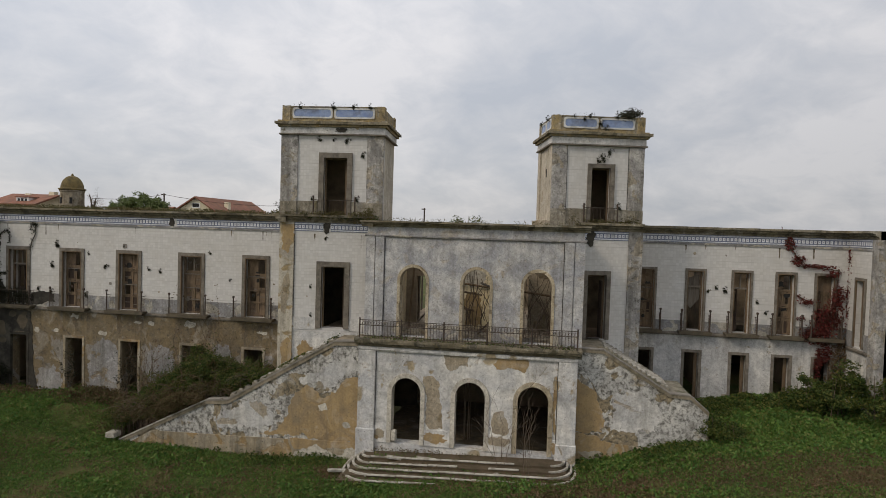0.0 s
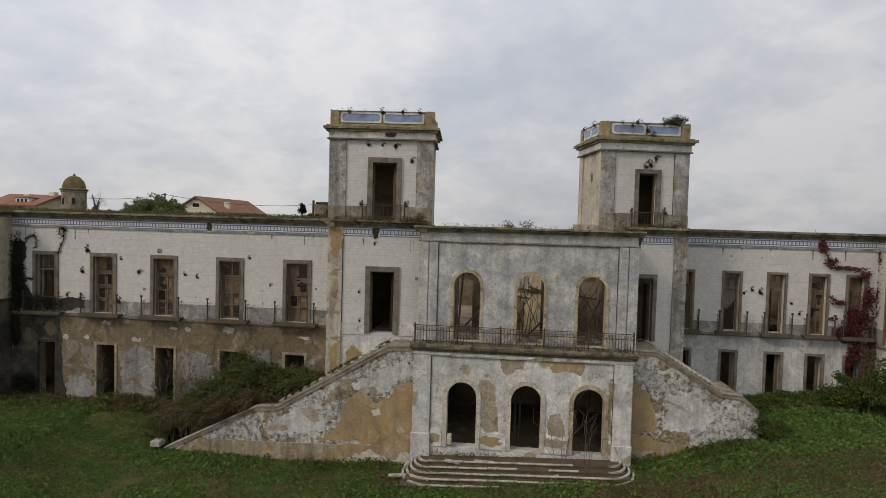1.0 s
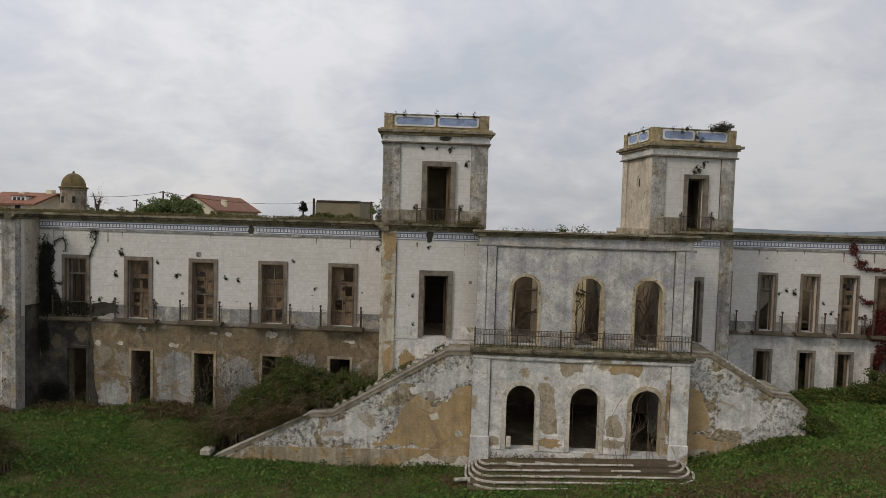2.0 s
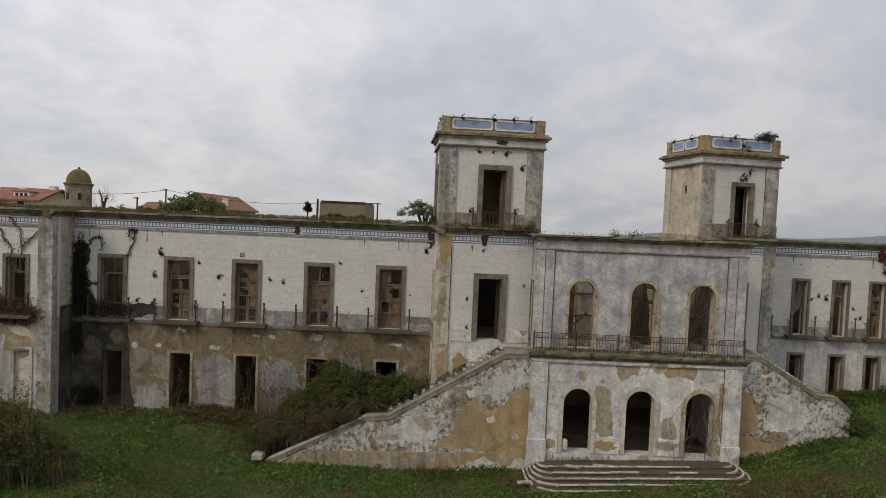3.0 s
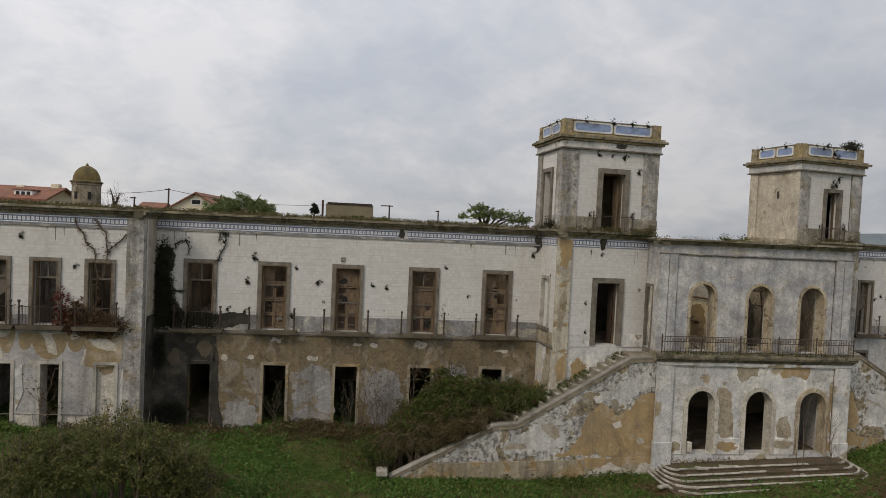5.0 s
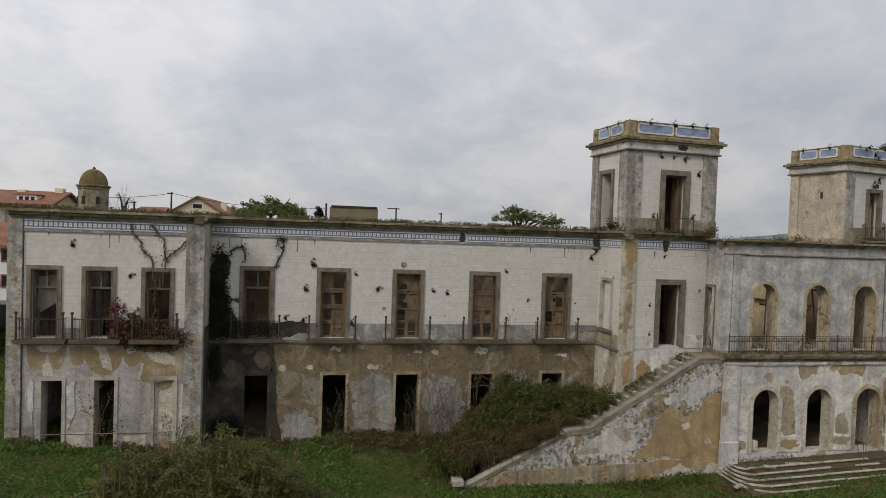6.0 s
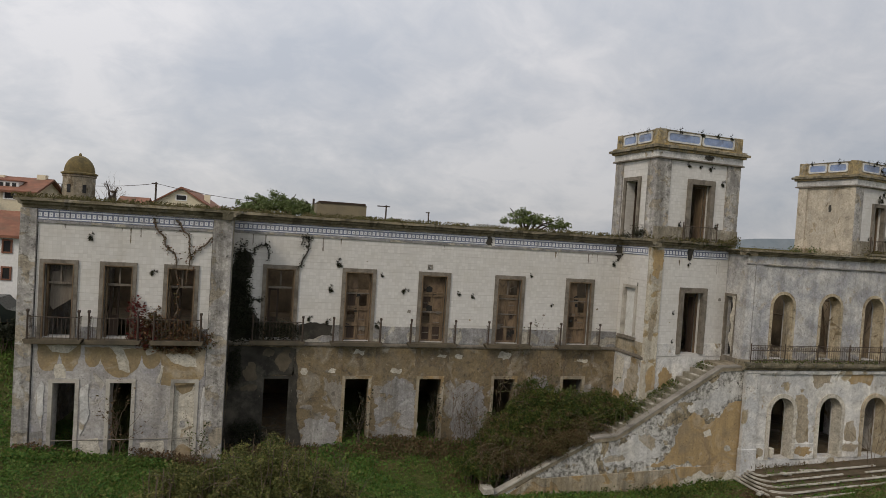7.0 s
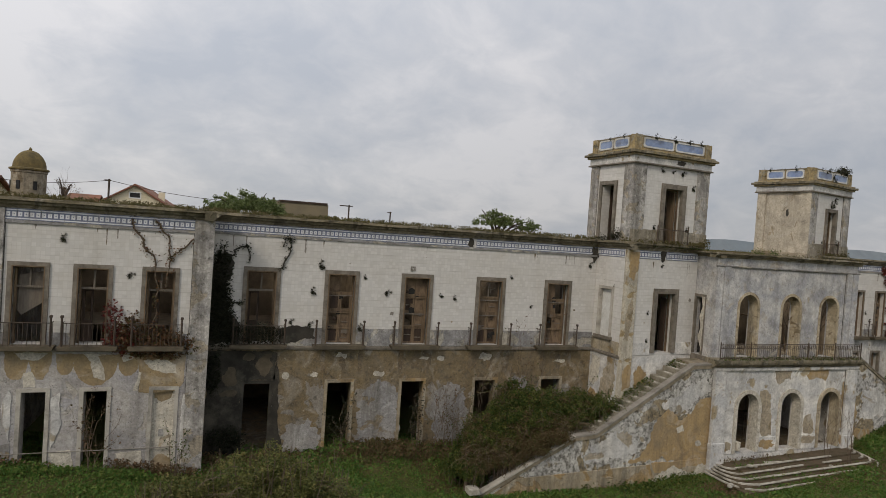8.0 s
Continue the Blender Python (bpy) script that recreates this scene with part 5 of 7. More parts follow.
for i in range(5):
    off = 1.98 - 0.40 * i
    a, b, r = X_E0 + 0.45 - off * 0.36, X_E1 - 0.45 + off * 0.36, 0.3 + off * 0.55
    yf = Y_E - 0.45 - off
    pts = [(a, Y_E)] + [(a + r - r * math.cos(t), yf + r - r * math.sin(t)) for t in [math.pi / 2 * k / 6 for k in range(7)]]
    right = [(b - r + r * math.sin(t), yf + r - r * math.cos(t)) for t in [math.pi / 2 * k / 6 for k in range(7)]] + [(b, Y_E)]
    # front run cut in blocks
    nb = 5 + i % 2
    edge = [a + r + (b - a - 2 * r) * k / nb for k in range(nb + 1)]
    z1 = 0.11 + 0.086 * i
    for k in range(nb):
        if rng.random() < 0.08:
            continue
        j = rng.uniform(-0.03, 0.03)
        part("step_block", bmbox(edge[k] + 0.01, edge[k + 1] - 0.01, yf + j, yf + 0.11, z1 - 0.06, z1 + j * 0.4, bevel=0.015), M_TREAD, steps)
    for lp in (pts, right):
        inner = [(x + (0.09 if lp is pts else -0.09), y + 0.04) for x, y in lp]
        bm = bmesh.new()
        vs = [[bm.verts.new((x, y, z)) for x, y in q] for q, z in ((lp, z1 - 0.065), (lp, z1), (inner, z1), (inner, z1 - 0.065))]
        for q0, q1 in zip(vs, vs[1:] + vs[:1]):
            for m in range(len(lp) - 1):
                bm.faces.new((q0[m], q0[m + 1], q1[m + 1], q1[m]))
        part("curved_block", bm, M_TREAD, steps)
    part("fill", bmbox(a + 0.12, b - 0.12, yf + 0.03, Y_E + 0.05, 0, z1 - 0.062), M_EARTH, steps)

# right wing and the flank of the far pavilion
wingR = thing("palace_wing", "two-storey ruined wing hung with red creeper", "building wing")
WR_WIN = [(14.00, "gap"), (16.25, "hang"), (18.33, "transom"), (20.26, "gap"), (21.95, "boarded")]
facade(wingR, "S", Y_WR, X_TR1, X_PR, WR_WIN, [(14.00, "open"), (16.2, "leaf"), (18.33, "leaf"), (20.22, "leaf"), (21.95, "open")], 0.95, 0.92, M_TILE, M_LOWER_R, zf=4.90, zd=3.98, zw=7.88, z0=1.6, doors_mat=M_STONE)
for c, k in WR_WIN:
    balcony(wingR, facing("S", Y_WR), c, 1.4, 4.90, bars=False)
shell(wingR, X_TR1, X_PR + 7, Y_WR + 0.6, Y_WR + 9)
part("cross_wall", bmbox(X_TR1 + 0.1, X_TR1 + 0.4, Y_WR + 0.62, Y_WR + 8.6, 0, 9.3), M_DIM, wingR)
pavR = thing("corner_pavilion", "ruined corner pavilion with tiled flank", "building")
facade(pavR, "W", X_PR, Y_PR, Y_WR, [(32.2, "hang")], [], 0.95, 1.0, M_TILE, M_LOWER_R, ends=(0.45, 0))
part("pilaster", bmbox(X_PR - 0.08, X_PR + 0.3, Y_PR - 0.1, Y_PR + 0.45, 0, 9.5), M_PILASTER, pavR)
part("front_wall", bmbox(X_PR + 0.02, X_PR + 7, Y_PR, Y_PR + 0.6, 0, 9.8), M_TILE, pavR)
part("roof", bmbox(X_PR, X_PR + 7, Y_PR, Y_WR + 0.6, 9.6, 9.85), M_MOSS, pavR)

# ================= ground =================
RISE = ((-60, 0.8), (-28, 1.0), (-24, 0.65), (-20.3, 0.15), (-15.5, 0.05), (-11, -0.8), (-3, -0.85), (1, -0.62), (10, -0.05), (16, 1.2), (20, 1.75), (27, 2.1), (60, 2.4))


def ground_height(x, y):
    """Lawn height, shaped to fit the camera's view: low at the stair foot, higher towards both wings."""
    h = 0.05 * math.sin(x * 0.31) * math.cos(y * 0.27)
    for (x0, h0), (x1, h1) in zip(RISE, RISE[1:]):
        if x0 <= x < x1:
            f = (x - x0) / (x1 - x0)
            h += h0 + (h1 - h0) * f * f * (3 - 2 * f)
    back = min(1.0, max(0.0, (y - 28.2) / 2.4))
    h += 1.0 * back * math.exp(-(((x + 8.5) / 6.5) ** 4))
    sx, sy = min(1.0, max(0.0, (-28.3 - x) / 3.0)), min(1.0, max(0.0, (y - 32.5) / 13.5))
    h += 3.6 * sx * sx * (3 - 2 * sx) * sy * sy * (3 - 2 * sy) * min(1.0, max(0.0, (75 - y) / 15))
    h -= 22.0 * min(1.0, max(0.0, (y - 95) / 700)) ** 0.9
    h += 0.3 * math.exp(-(((x - 18.5) / 5.5) ** 4)) * math.exp(-(((y - 33.6) / 3.0) ** 2))
    return h


def build_ground():
    xs = np.concatenate([np.linspace(-900, -60, 15), np.linspace(-58, 50, 109), np.linspace(60, 900, 15)])
    ys = np.concatenate([np.linspace(-200, 8, 10), np.linspace(10, 70, 61), np.linspace(80, 800, 24)])
    rng = np.random.default_rng(2)
    v = [(x, y, ground_height(x, y) - 0.03 + (0.03 * rng.random() if 10 < y < 50 else 0)) for y in ys for x in xs]
    nx = len(xs)
    f = [(j * nx + i, j * nx + i + 1, (j + 1) * nx + i + 1, (j + 1) * nx + i) for j in range(len(ys) - 1) for i in range(nx - 1)]
    me = bpy.data.meshes.new("ground")
    me.from_pydata(v, [], f)
    me.materials.append(M_GROUND)
    for p in me.polygons:
        p.use_smooth = True
    tagged(new("ground", me), "rough green lawn with bare earth and weeds", "ground", kind="structure")


build_ground()


def scatter(name, n, region, size, mat, label, seed, lift=0.06, clump=0.5, up=0.8):
    rng = np.random.default_rng(seed)
    x0, x1, y0, y1 = region
    m = int(n * 2.5)
    p = np.stack([rng.uniform(x0, x1, m), rng.uniform(y0, y1, m), np.zeros(m)], 1)
    dens = np.array([noise.noise((a * 0.35, b * 0.35, seed)) + 0.35 * noise.noise((a * 1.3, b * 1.3, seed)) for a, b, _ in p[:, :3]])
    keep = np.argsort(-(dens * clump + rng.random(m) * (1 - clump)))[:n]
    p = p[keep]
    p[:, 2] = [ground_height(a, b) + lift * rng.random() for a, b, _ in p]
    me = leaf_mesh(name, p, size, mat, up=up, seed=seed)
    return tagged(new(name, me), label, "grass", kind="stuff")


scatter("lawn_weeds", 300000, (-27, 25, 17.5, 32.5), 0.09, M_GRASS, "short green weeds and grass on the lawn", 4, 0.07, 0.5)
scatter("lawn_tufts", 40000, (-24, 15, 19.5, 31.5), 0.14, M_GRASS, "taller tufts of broad-leaved weeds", 5, 0.16, 0.8)
scatter("lawn_weeds", 60000, (-44, -27, 18, 54), 0.16, M_GRASS, "short green weeds and grass on the lawn", 6, 0.07, 0.2)
scatter("dry_litter", 34000, (-26, 25, 17.5, 27.0), 0.09, M_DRY, "dry brown leaves and stalks on the lawn", 7, 0.06, 0.7, 0.4)
scatter("dry_litter", 15000, (-6, 13, 20.5, 26.6), 0.10, M_DRY, "dry brown leaves and stalks on the lawn", 27, 0.09, 0.55, 0.5)
scatter("dry_litter", 16000, (9, 21, 18.5, 27.0), 0.10, M_MIXED, "dry brown leaves and stalks on the lawn", 28, 0.09, 0.5, 0.5)
scatter("lawn_weeds", 24000, (12, 25, 26.5, 33.3), 0.15, M_GRASS, "tall green weeds below the wing", 8, 0.14, 0.3)

scatter("dry_litter", 3500, (-12.0, -8.0, 28.2, 30.9), 0.10, M_MIXED, "dull brown weeds on the lawn beside the stair", 9, 0.10, 0.35, 0.5)
scatter("dry_litter", 6500, (-20.4, -10, 29.4, 30.95), 0.10, M_MIXED, "dull brown weeds on the lawn below the wing", 19, 0.10, 0.5, 0.5)

# ================= plants =================
def plant(name, label, category, n, lobes, size, mat, seed, stems=0, stem_mat=None, group="", up=0.3):
    t = thing(name, label, category, group=group)
    part("foliage", leaf_mesh("foliage", blob_points(n, lobes, seed), size, mat, up=up, seed=seed), mat, t)
    if stems:
        rng = random.Random(seed)
        bm = bmesh.new()
        for i in range(stems):
            lx, ly, lz, rx, ry, rz = rng.choice(lobes)
            x, y = lx + rng.uniform(-rx, rx) * 0.6, ly + rng.uniform(-ry, ry) * 0.6
            z = ground_height(x, y) - 0.05
            p = [(x, y, z)]
            dx, dy = rng.uniform(-0.5, 0.5), rng.uniform(-0.5, 0.3)
            hgt = lz + rz * rng.uniform(0.5, 1.15)
            for k in range(1, 5):
                p.append((x + dx * k / 4 * rx * 0.7, y + dy * k / 4 * ry, z + (hgt - z) * k / 4))
            tube(bm, p, 0.025, 0.008, 4)
        tagged(part("stem_tangle", bm, stem_mat or M_TWIG, t), kind="stuff")
    return t


def canes(t, lobes, n, seed, leaf, mat):
    """Long arching shoots that stick out of a thicket, with leaves along them."""
    g = random.Random(seed)
    bm = bmesh.new()
    pts = []
    for i in range(n):
        lx, ly, lz, rx, ry, rz = g.choice(lobes)
        a, e = g.uniform(math.pi * 0.95, math.pi * 2.05), g.uniform(0.3, 1.3)
        d = Vector((math.cos(a) * math.cos(e), math.sin(a) * math.cos(e), math.sin(e)))
        q = [Vector((lx + d.x * rx * 0.8, ly + d.y * ry * 0.8, max(ground_height(lx, ly) + 0.1, lz + d.z * rz * 0.8)))]
        ln = g.uniform(0.5, 1.3)
        for k in range(6):
            d = (d + Vector((g.uniform(-0.15, 0.15), g.uniform(-0.15, 0.1), -0.22))).normalized()
            q.append(q[-1] + d * ln / 6)
            q[-1].z = max(ground_height(q[-1].x, q[-1].y) + 0.06, q[-1].z)
            for _ in range(4):
                pts.append(tuple(q[-1] + Vector((g.gauss(0, 0.06), g.gauss(0, 0.06), g.gauss(0, 0.05)))))
        tube(bm, q, 0.012, 0.005, 3)
    tagged(part("stem_tangle", bm, M_TWIG, t), kind="stuff")
    part("foliage", leaf_mesh("foliage", np.array(pts), leaf, mat, 0.2, seed), mat, t)


B_TOP = [(-6.60, 29.55, 1.65, 1.8, 1.4, 1.35), (-4.60, 29.45, 1.85, 1.5, 1.1, 1.0), (-8.50, 29.55, 0.95, 1.3, 1.3, 1.1), (-3.30, 29.55, 1.95, 0.7, 0.9, 0.6), (-5.60, 29.30, 1.55, 1.3, 0.6, 0.75), (-7.60, 30.25, 1.85, 0.9, 0.6, 1.3), (-3.80, 28.55, 2.15, 0.7, 0.5, 0.5)]
B_LOW = [(-7.4, 28.8, 0.9, 1.8, 0.9, 0.8), (-9.1, 28.9, 0.4, 1.1, 1.0, 0.75), (-9.8, 28.6, 0.15, 0.8, 0.9, 0.6), (-5.8, 28.5, 1.55, 0.9, 0.5, 0.45), (-8.6, 28.1, 0.35, 0.9, 0.4, 0.4)]
thicket = plant("bramble_thicket", "dense green bramble thicket covering the stair", "bush", 80000,
      B_TOP, 0.095, M_BRAMBLE, 11, 60)
part("dry_leaves", leaf_mesh("dry_leaves", blob_points(24000, B_TOP, 111, 0.2, 30), 0.085, M_MIXED, 0.2, 111), M_MIXED, thicket)
canes(thicket, B_TOP, 110, 112, 0.09, M_BRAMBLE)
thicket = plant("bramble_thicket", "half-dried bramble over the lower stair flight", "bush", 42000,
      B_LOW, 0.075, M_MIXED, 12, 160)
part("green_leaves", leaf_mesh("green_leaves", blob_points(12000, B_LOW, 113, 0.25, 60), 0.08, M_BRAMBLE, 0.2, 113), M_BRAMBLE, thicket)
canes(thicket, B_LOW, 90, 114, 0.075, M_MIXED)
plant("bramble_thicket", "dry bramble stems hanging over the stair cap", "bush", 9000,
      [(-6.6, 27.8, 1.3, 0.7, 0.35, 0.4), (-7.4, 27.8, 0.9, 0.6, 0.35, 0.35)], 0.075, M_MIXED, 118)
plant("bramble_thicket", "green bramble runners creeping onto the lawn", "bush", 16000,
      [(-10.6, 28.7, -0.05, 0.5, 0.7, 0.7), (-10.2, 28.0, -0.10, 0.4, 0.4, 0.5), (-9.30, 30.15, 0.25, 0.8, 0.6, 0.8)], 0.08, M_BRAMBLE, 18, 40)
B_SHRUB = [(-18.6, 22.4, 1.75, 1.8, 1.5, 1.7), (-20.7, 22.2, 1.4, 1.4, 1.3, 1.5), (-17.1, 22.7, 1.2, 1.1, 1.2, 1.4), (-16.3, 23.0, 0.7, 0.8, 0.8, 0.9)]
shrub = plant("shrub", "large olive-green shrub with yellowing tips on the lawn", "bush", 62000, B_SHRUB, 0.08, M_SHRUB, 13, 160)
part("young_foliage", leaf_mesh("young_foliage", blob_points(10000, [(x, y, z + 0.06, a * 1.03, b * 1.03, c * 1.03) for x, y, z, a, b, c in B_SHRUB], 213, 0.12, 18), 0.065, M_TIPS, 0.5, 213), M_TIPS, shrub)
canes(shrub, B_SHRUB, 70, 214, 0.07, M_SHRUB)
plant("bush", "green bush at the foot of the wing", "bush", 20000,
      [(20.9, 31.6, 2.2, 1.1, 0.9, 1.2), (22.0, 31.0, 2.6, 1.2, 1.0, 1.6), (23.4, 30.0, 2.3, 1.2, 0.9, 1.5), (19.9, 31.9, 1.9, 0.8, 0.7, 0.8)], 0.12, M_BRAMBLE, 14, 25)
plant("bush", "weeds over the cut-off end of the stair", "bush", 5000, [(15.9, 28.5, 1.5, 0.6, 0.6, 0.7), (16.6, 28.9, 1.35, 0.7, 0.6, 0.5)], 0.1, M_BRAMBLE, 119, 10)
plant("bush", "low green growth behind the stair", "bush", 9000,
      [(14.2, 31.6, 1.2, 1.3, 1.0, 0.7), (16.4, 31.9, 1.3, 1.5, 1.0, 0.4), (18.4, 32.2, 1.6, 1.4, 0.8, 0.3)], 0.12, M_BRAMBLE, 19, 12)


def creeper(name, label, mat, to, spots, n, size, seed, stems=()):
    """A climber on a wall: leaves in flat patches (u, z, ru, rz) and bare runners along points."""
    t = thing(name, label, "climbing plant")
    rng = np.random.default_rng(seed)
    sp = np.array(spots, float)
    k = rng.choice(len(sp), n, p=(sp[:, 2] * sp[:, 3]) / (sp[:, 2] * sp[:, 3]).sum())
    a, r = rng.uniform(0, 2 * np.pi, n), np.sqrt(rng.random(n)) * (1 + 0.25 * np.sin(rng.uniform(0, 2 * np.pi, n) * 3))
    pts = np.array([to(sp[i, 0] + sp[i, 2] * q * math.cos(b), sp[i, 1] + sp[i, 3] * q * math.sin(b), -0.03 - 0.28 * w * w) for i, b, q, w in zip(k, a, r, rng.random(n))])
    part("foliage", leaf_mesh("foliage", pts, size, mat, up=-0.2, seed=seed), mat, t)
    for s in stems:
        bm = bmesh.new()
        g = random.Random(int(s[0][0] * 50) + seed)
        pts = []
        for (u0, z0), (u1, z1) in zip(s, s[1:]):
            for k in range(5):
                pts.append((u0 + (u1 - u0) * k / 5 + g.uniform(-0.06, 0.06), z0 + (z1 - z0) * k / 5 + g.uniform(-0.06, 0.06)))
        pts.append(s[-1])
        tube(bm, [to(u, z, -0.05) for u, z in pts], 0.032, 0.02, 4)
        part("runner", bm, M_TWIG if mat is not M_IVY else M_NEAR_BLACK, t)
        lp = [g.choice(pts) for _ in range(len(pts) * 7)]
        part("foliage", leaf_mesh("foliage", np.array([to(u + g.gauss(0, 0.07), z + g.gauss(0, 0.07), -0.07) for u, z in lp]), 0.09, mat, -0.2, seed + 3), mat, t)
    return t


toP, toW, toR = facing("S", Y_PL), facing("S", Y_WL), facing("S", Y_WR)
creeper("creeper", "reddish creeper hanging over the balcony", M_RUST, toP, [(-22.6, 5.2, 1.1, 0.55), (-21.7, 5.0, 0.9, 0.4), (-23.0, 5.5, 0.4, 0.6), (-22.2, 4.75, 1.0, 0.3)], 2300, 0.12, 21,
        [[(-23.2, 9.4), (-22.8, 8.6), (-22.4, 8.0), (-22.2, 7.0), (-22.3, 5.5)], [(-22.4, 9.4), (-21.9, 8.7), (-21.9, 7.9), (-22.0, 7.0)], [(-20.8, 9.1), (-21.4, 8.5), (-21.9, 8.1)]])
creeper("creeper", "red creeper leaves beside a balcony door", M_RED, toP, [(-23.6, 5.7, 0.3, 0.8), (-23.3, 5.1, 0.5, 0.5)], 500, 0.13, 22)
creeper("ivy", "almost black dead ivy clinging to the corner", M_IVY, toW, [(-20.15, 7.5, 0.38, 1.1), (-20.1, 6.3, 0.45, 0.9), (-20.0, 5.4, 0.55, 0.8), (-19.0, 5.15, 1.2, 0.42), (-18.2, 5.1, 0.5, 0.35), (-20.2, 3.6, 0.25, 0.9), (-19.6, 0.9, 0.7, 0.5)], 6500, 0.10, 23,
        [[(-19.9, 8.0), (-19.6, 8.5), (-19.2, 8.6), (-19.1, 8.0)], [(-17.9, 7.7), (-17.6, 8.3), (-17.5, 8.9), (-17.7, 9.0), (-17.85, 8.7)], [(-20.0, 6.6), (-19.6, 6.3), (-19.2, 6.4)]])
creeper("creeper", "bright red creeper spreading over the wing", M_RED, toR, [(22.05, 5.75, 0.6, 0.6), (21.58, 5.05, 0.6, 0.4), (22.45, 6.75, 0.32, 0.6), (21.97, 4.25, 0.3, 0.5), (21.74, 3.55, 0.15, 0.6), (20.32, 9.15, 0.2, 0.3), (20.71, 8.45, 0.3, 0.22), (21.5, 8.20, 0.7, 0.09), (22.21, 7.85, 0.3, 0.16), (22.96, 8.85, 0.12, 0.7), (22.92, 6.65, 0.07, 1.4), (21.11, 6.55, 0.35, 0.12), (20.95, 5.75, 0.2, 0.1)], 3400, 0.12, 24,
        [[(20.08, 9.75), (20.39, 9.05), (20.79, 8.25), (21.58, 8.15), (22.45, 8.05)], [(23.0, 9.75), (22.96, 7.75), (22.92, 5.25), (22.76, 2.25)], [(22.45, 8.05), (22.45, 6.85), (22.05, 5.75)], [(20.79, 6.75), (21.18, 6.45), (21.66, 6.55)]])
creeper("creeper", "brown leafless tangle hanging down the wall", M_DRY, toR, [(22.69, 3.85, 0.45, 1.3), (22.84, 1.85, 0.4, 1.2), (22.29, 2.45, 0.3, 0.8)], 2600, 0.11, 25, [[(22.69, 5.25), (22.53, 3.65), (22.69, 1.65)], [(22.92, 4.85), (22.84, 2.85), (22.61, 0.85)]])

# ================= wear on the walls =================
rng = random.Random(31)
toSL, toSR, toE, toT = facing("S", 27.13), (lambda u, z, d: (u + 0.75, 28.2 + d, z + 0.25)), facing("S", Y_E), facing("S", Y_TL)
stairL = [o for o in scene.objects if o.name.startswith("staircase")][0]
stairR = [o for o in scene.objects if o.name.startswith("staircase")][1]
ragged(stairL, toSL, [(0.34, 0.96), (0.34, 3.15), (-0.14, 3.3), (-0.65, 3.0), (-1.0, 2.75), (-1.35, 2.5), (-1.65, 2.75), (-1.96, 2.95), (-2.45, 2.62), (-2.66, 1.8), (-3.25, 1.15), (-3.9, 0.97)], M_BARE, 3, 0.012, 0.16, label="bare ochre render where the coat has fallen")
ragged(stairL, toSL, [(-1.5, 2.2), (-1.2, 2.3), (-1.1, 2.05), (-1.45, 2.0)], M_FLAKE, 4, 0.016, 0.08)
ragged(stairL, toSL, [(-0.5, 1.62), (-0.3, 1.66), (-0.18, 1.52), (-0.42, 1.46)], M_FLAKE, 5, 0.016, 0.06)
ragged(stairL, toSL, [(0.3, 0.06), (0.3, 0.62), (-0.3, 0.74), (-0.6, 0.5), (-1.1, 0.66), (-1.5, 0.82), (-1.9, 0.5), (-2.4, 0.42), (-2.6, 0.12), (-1.4, 0.05)], M_FLAKE, 6, 0.058, 0.12, label="white flake of old coat")
ragged(stairL, toSL, [(-2.6, 0.93), (-2.4, 0.55), (-0.4, 0.72), (0.3, 0.66), (0.3, 0.94)], M_BARE, 7, 0.055, 0.06)
ragged(stairL, toSL, [(-5.6, 1.1), (-5.2, 1.75), (-4.4, 2.1), (-3.6, 2.0), (-3.3, 1.4), (-4.2, 1.2)], M_LOWER_R, 9, 0.008, 0.22, label="white flake of old coat")
ragged(stairL, toSL, [(-2.3, 3.1), (-1.6, 3.4), (-0.9, 3.9), (-0.2, 4.1), (0.1, 3.6), (-0.6, 3.2), (-1.3, 2.75)], M_LOWER_R, 10, 0.015, 0.18, label="white flake of old coat")
ragged(stairR, toSR, [(9.8, 1.0), (9.8, 3.2), (10.3, 2.9), (10.7, 2.3), (11.0, 1.5), (10.9, 1.0)], M_BARE, 21, 0.012, 0.14)
ragged(stairR, toSR, [(9.8, 0.1), (9.8, 0.9), (10.6, 0.85), (11.3, 0.6), (11.0, 0.2)], M_BARE, 22, 0.056, 0.12)
ragged(stairR, toSR, [(11.2, 1.1), (11.4, 2.6), (12.4, 2.8), (13.2, 2.0), (13.0, 1.2)], M_LOWER_R, 23, 0.008, 0.22)
ragged(arc, toE, [(6.2, 3.9), (6.5, 4.22), (6.9, 4.32), (7.7, 4.2), (7.75, 3.95), (7.6, 3.62), (7.2, 3.75), (6.4, 3.7)], M_BARE, 31, 0.010, 0.10, label="bare ochre render where the coat has fallen")
ragged(arc, toE, [(4.17, 4.2), (5.2, 4.25), (5.2, 3.7), (4.8, 3.75), (4.45, 3.5), (4.1, 3.8)], M_BARE_T, 32, 0.010, 0.12)
ragged(arc, toE, [(3.25, 3.2), (3.6, 3.25), (3.95, 2.95), (4.1, 1.9), (4.15, 1.05), (3.6, 1.02), (3.35, 1.3), (3.45, 2.2)], M_BARE_T, 33, 0.010, 0.10)
ragged(arc, toE, [(6.3, 1.1), (6.35, 1.9), (6.75, 2.0), (7.0, 1.5), (6.9, 1.05)], M_BARE_T, 34, 0.010, 0.10)
ragged(arc, toE, [(8.75, 2.2), (8.9, 3.6), (8.95, 2.4), (8.92, 1.2)], M_BARE, 36, 0.010, 0.10)
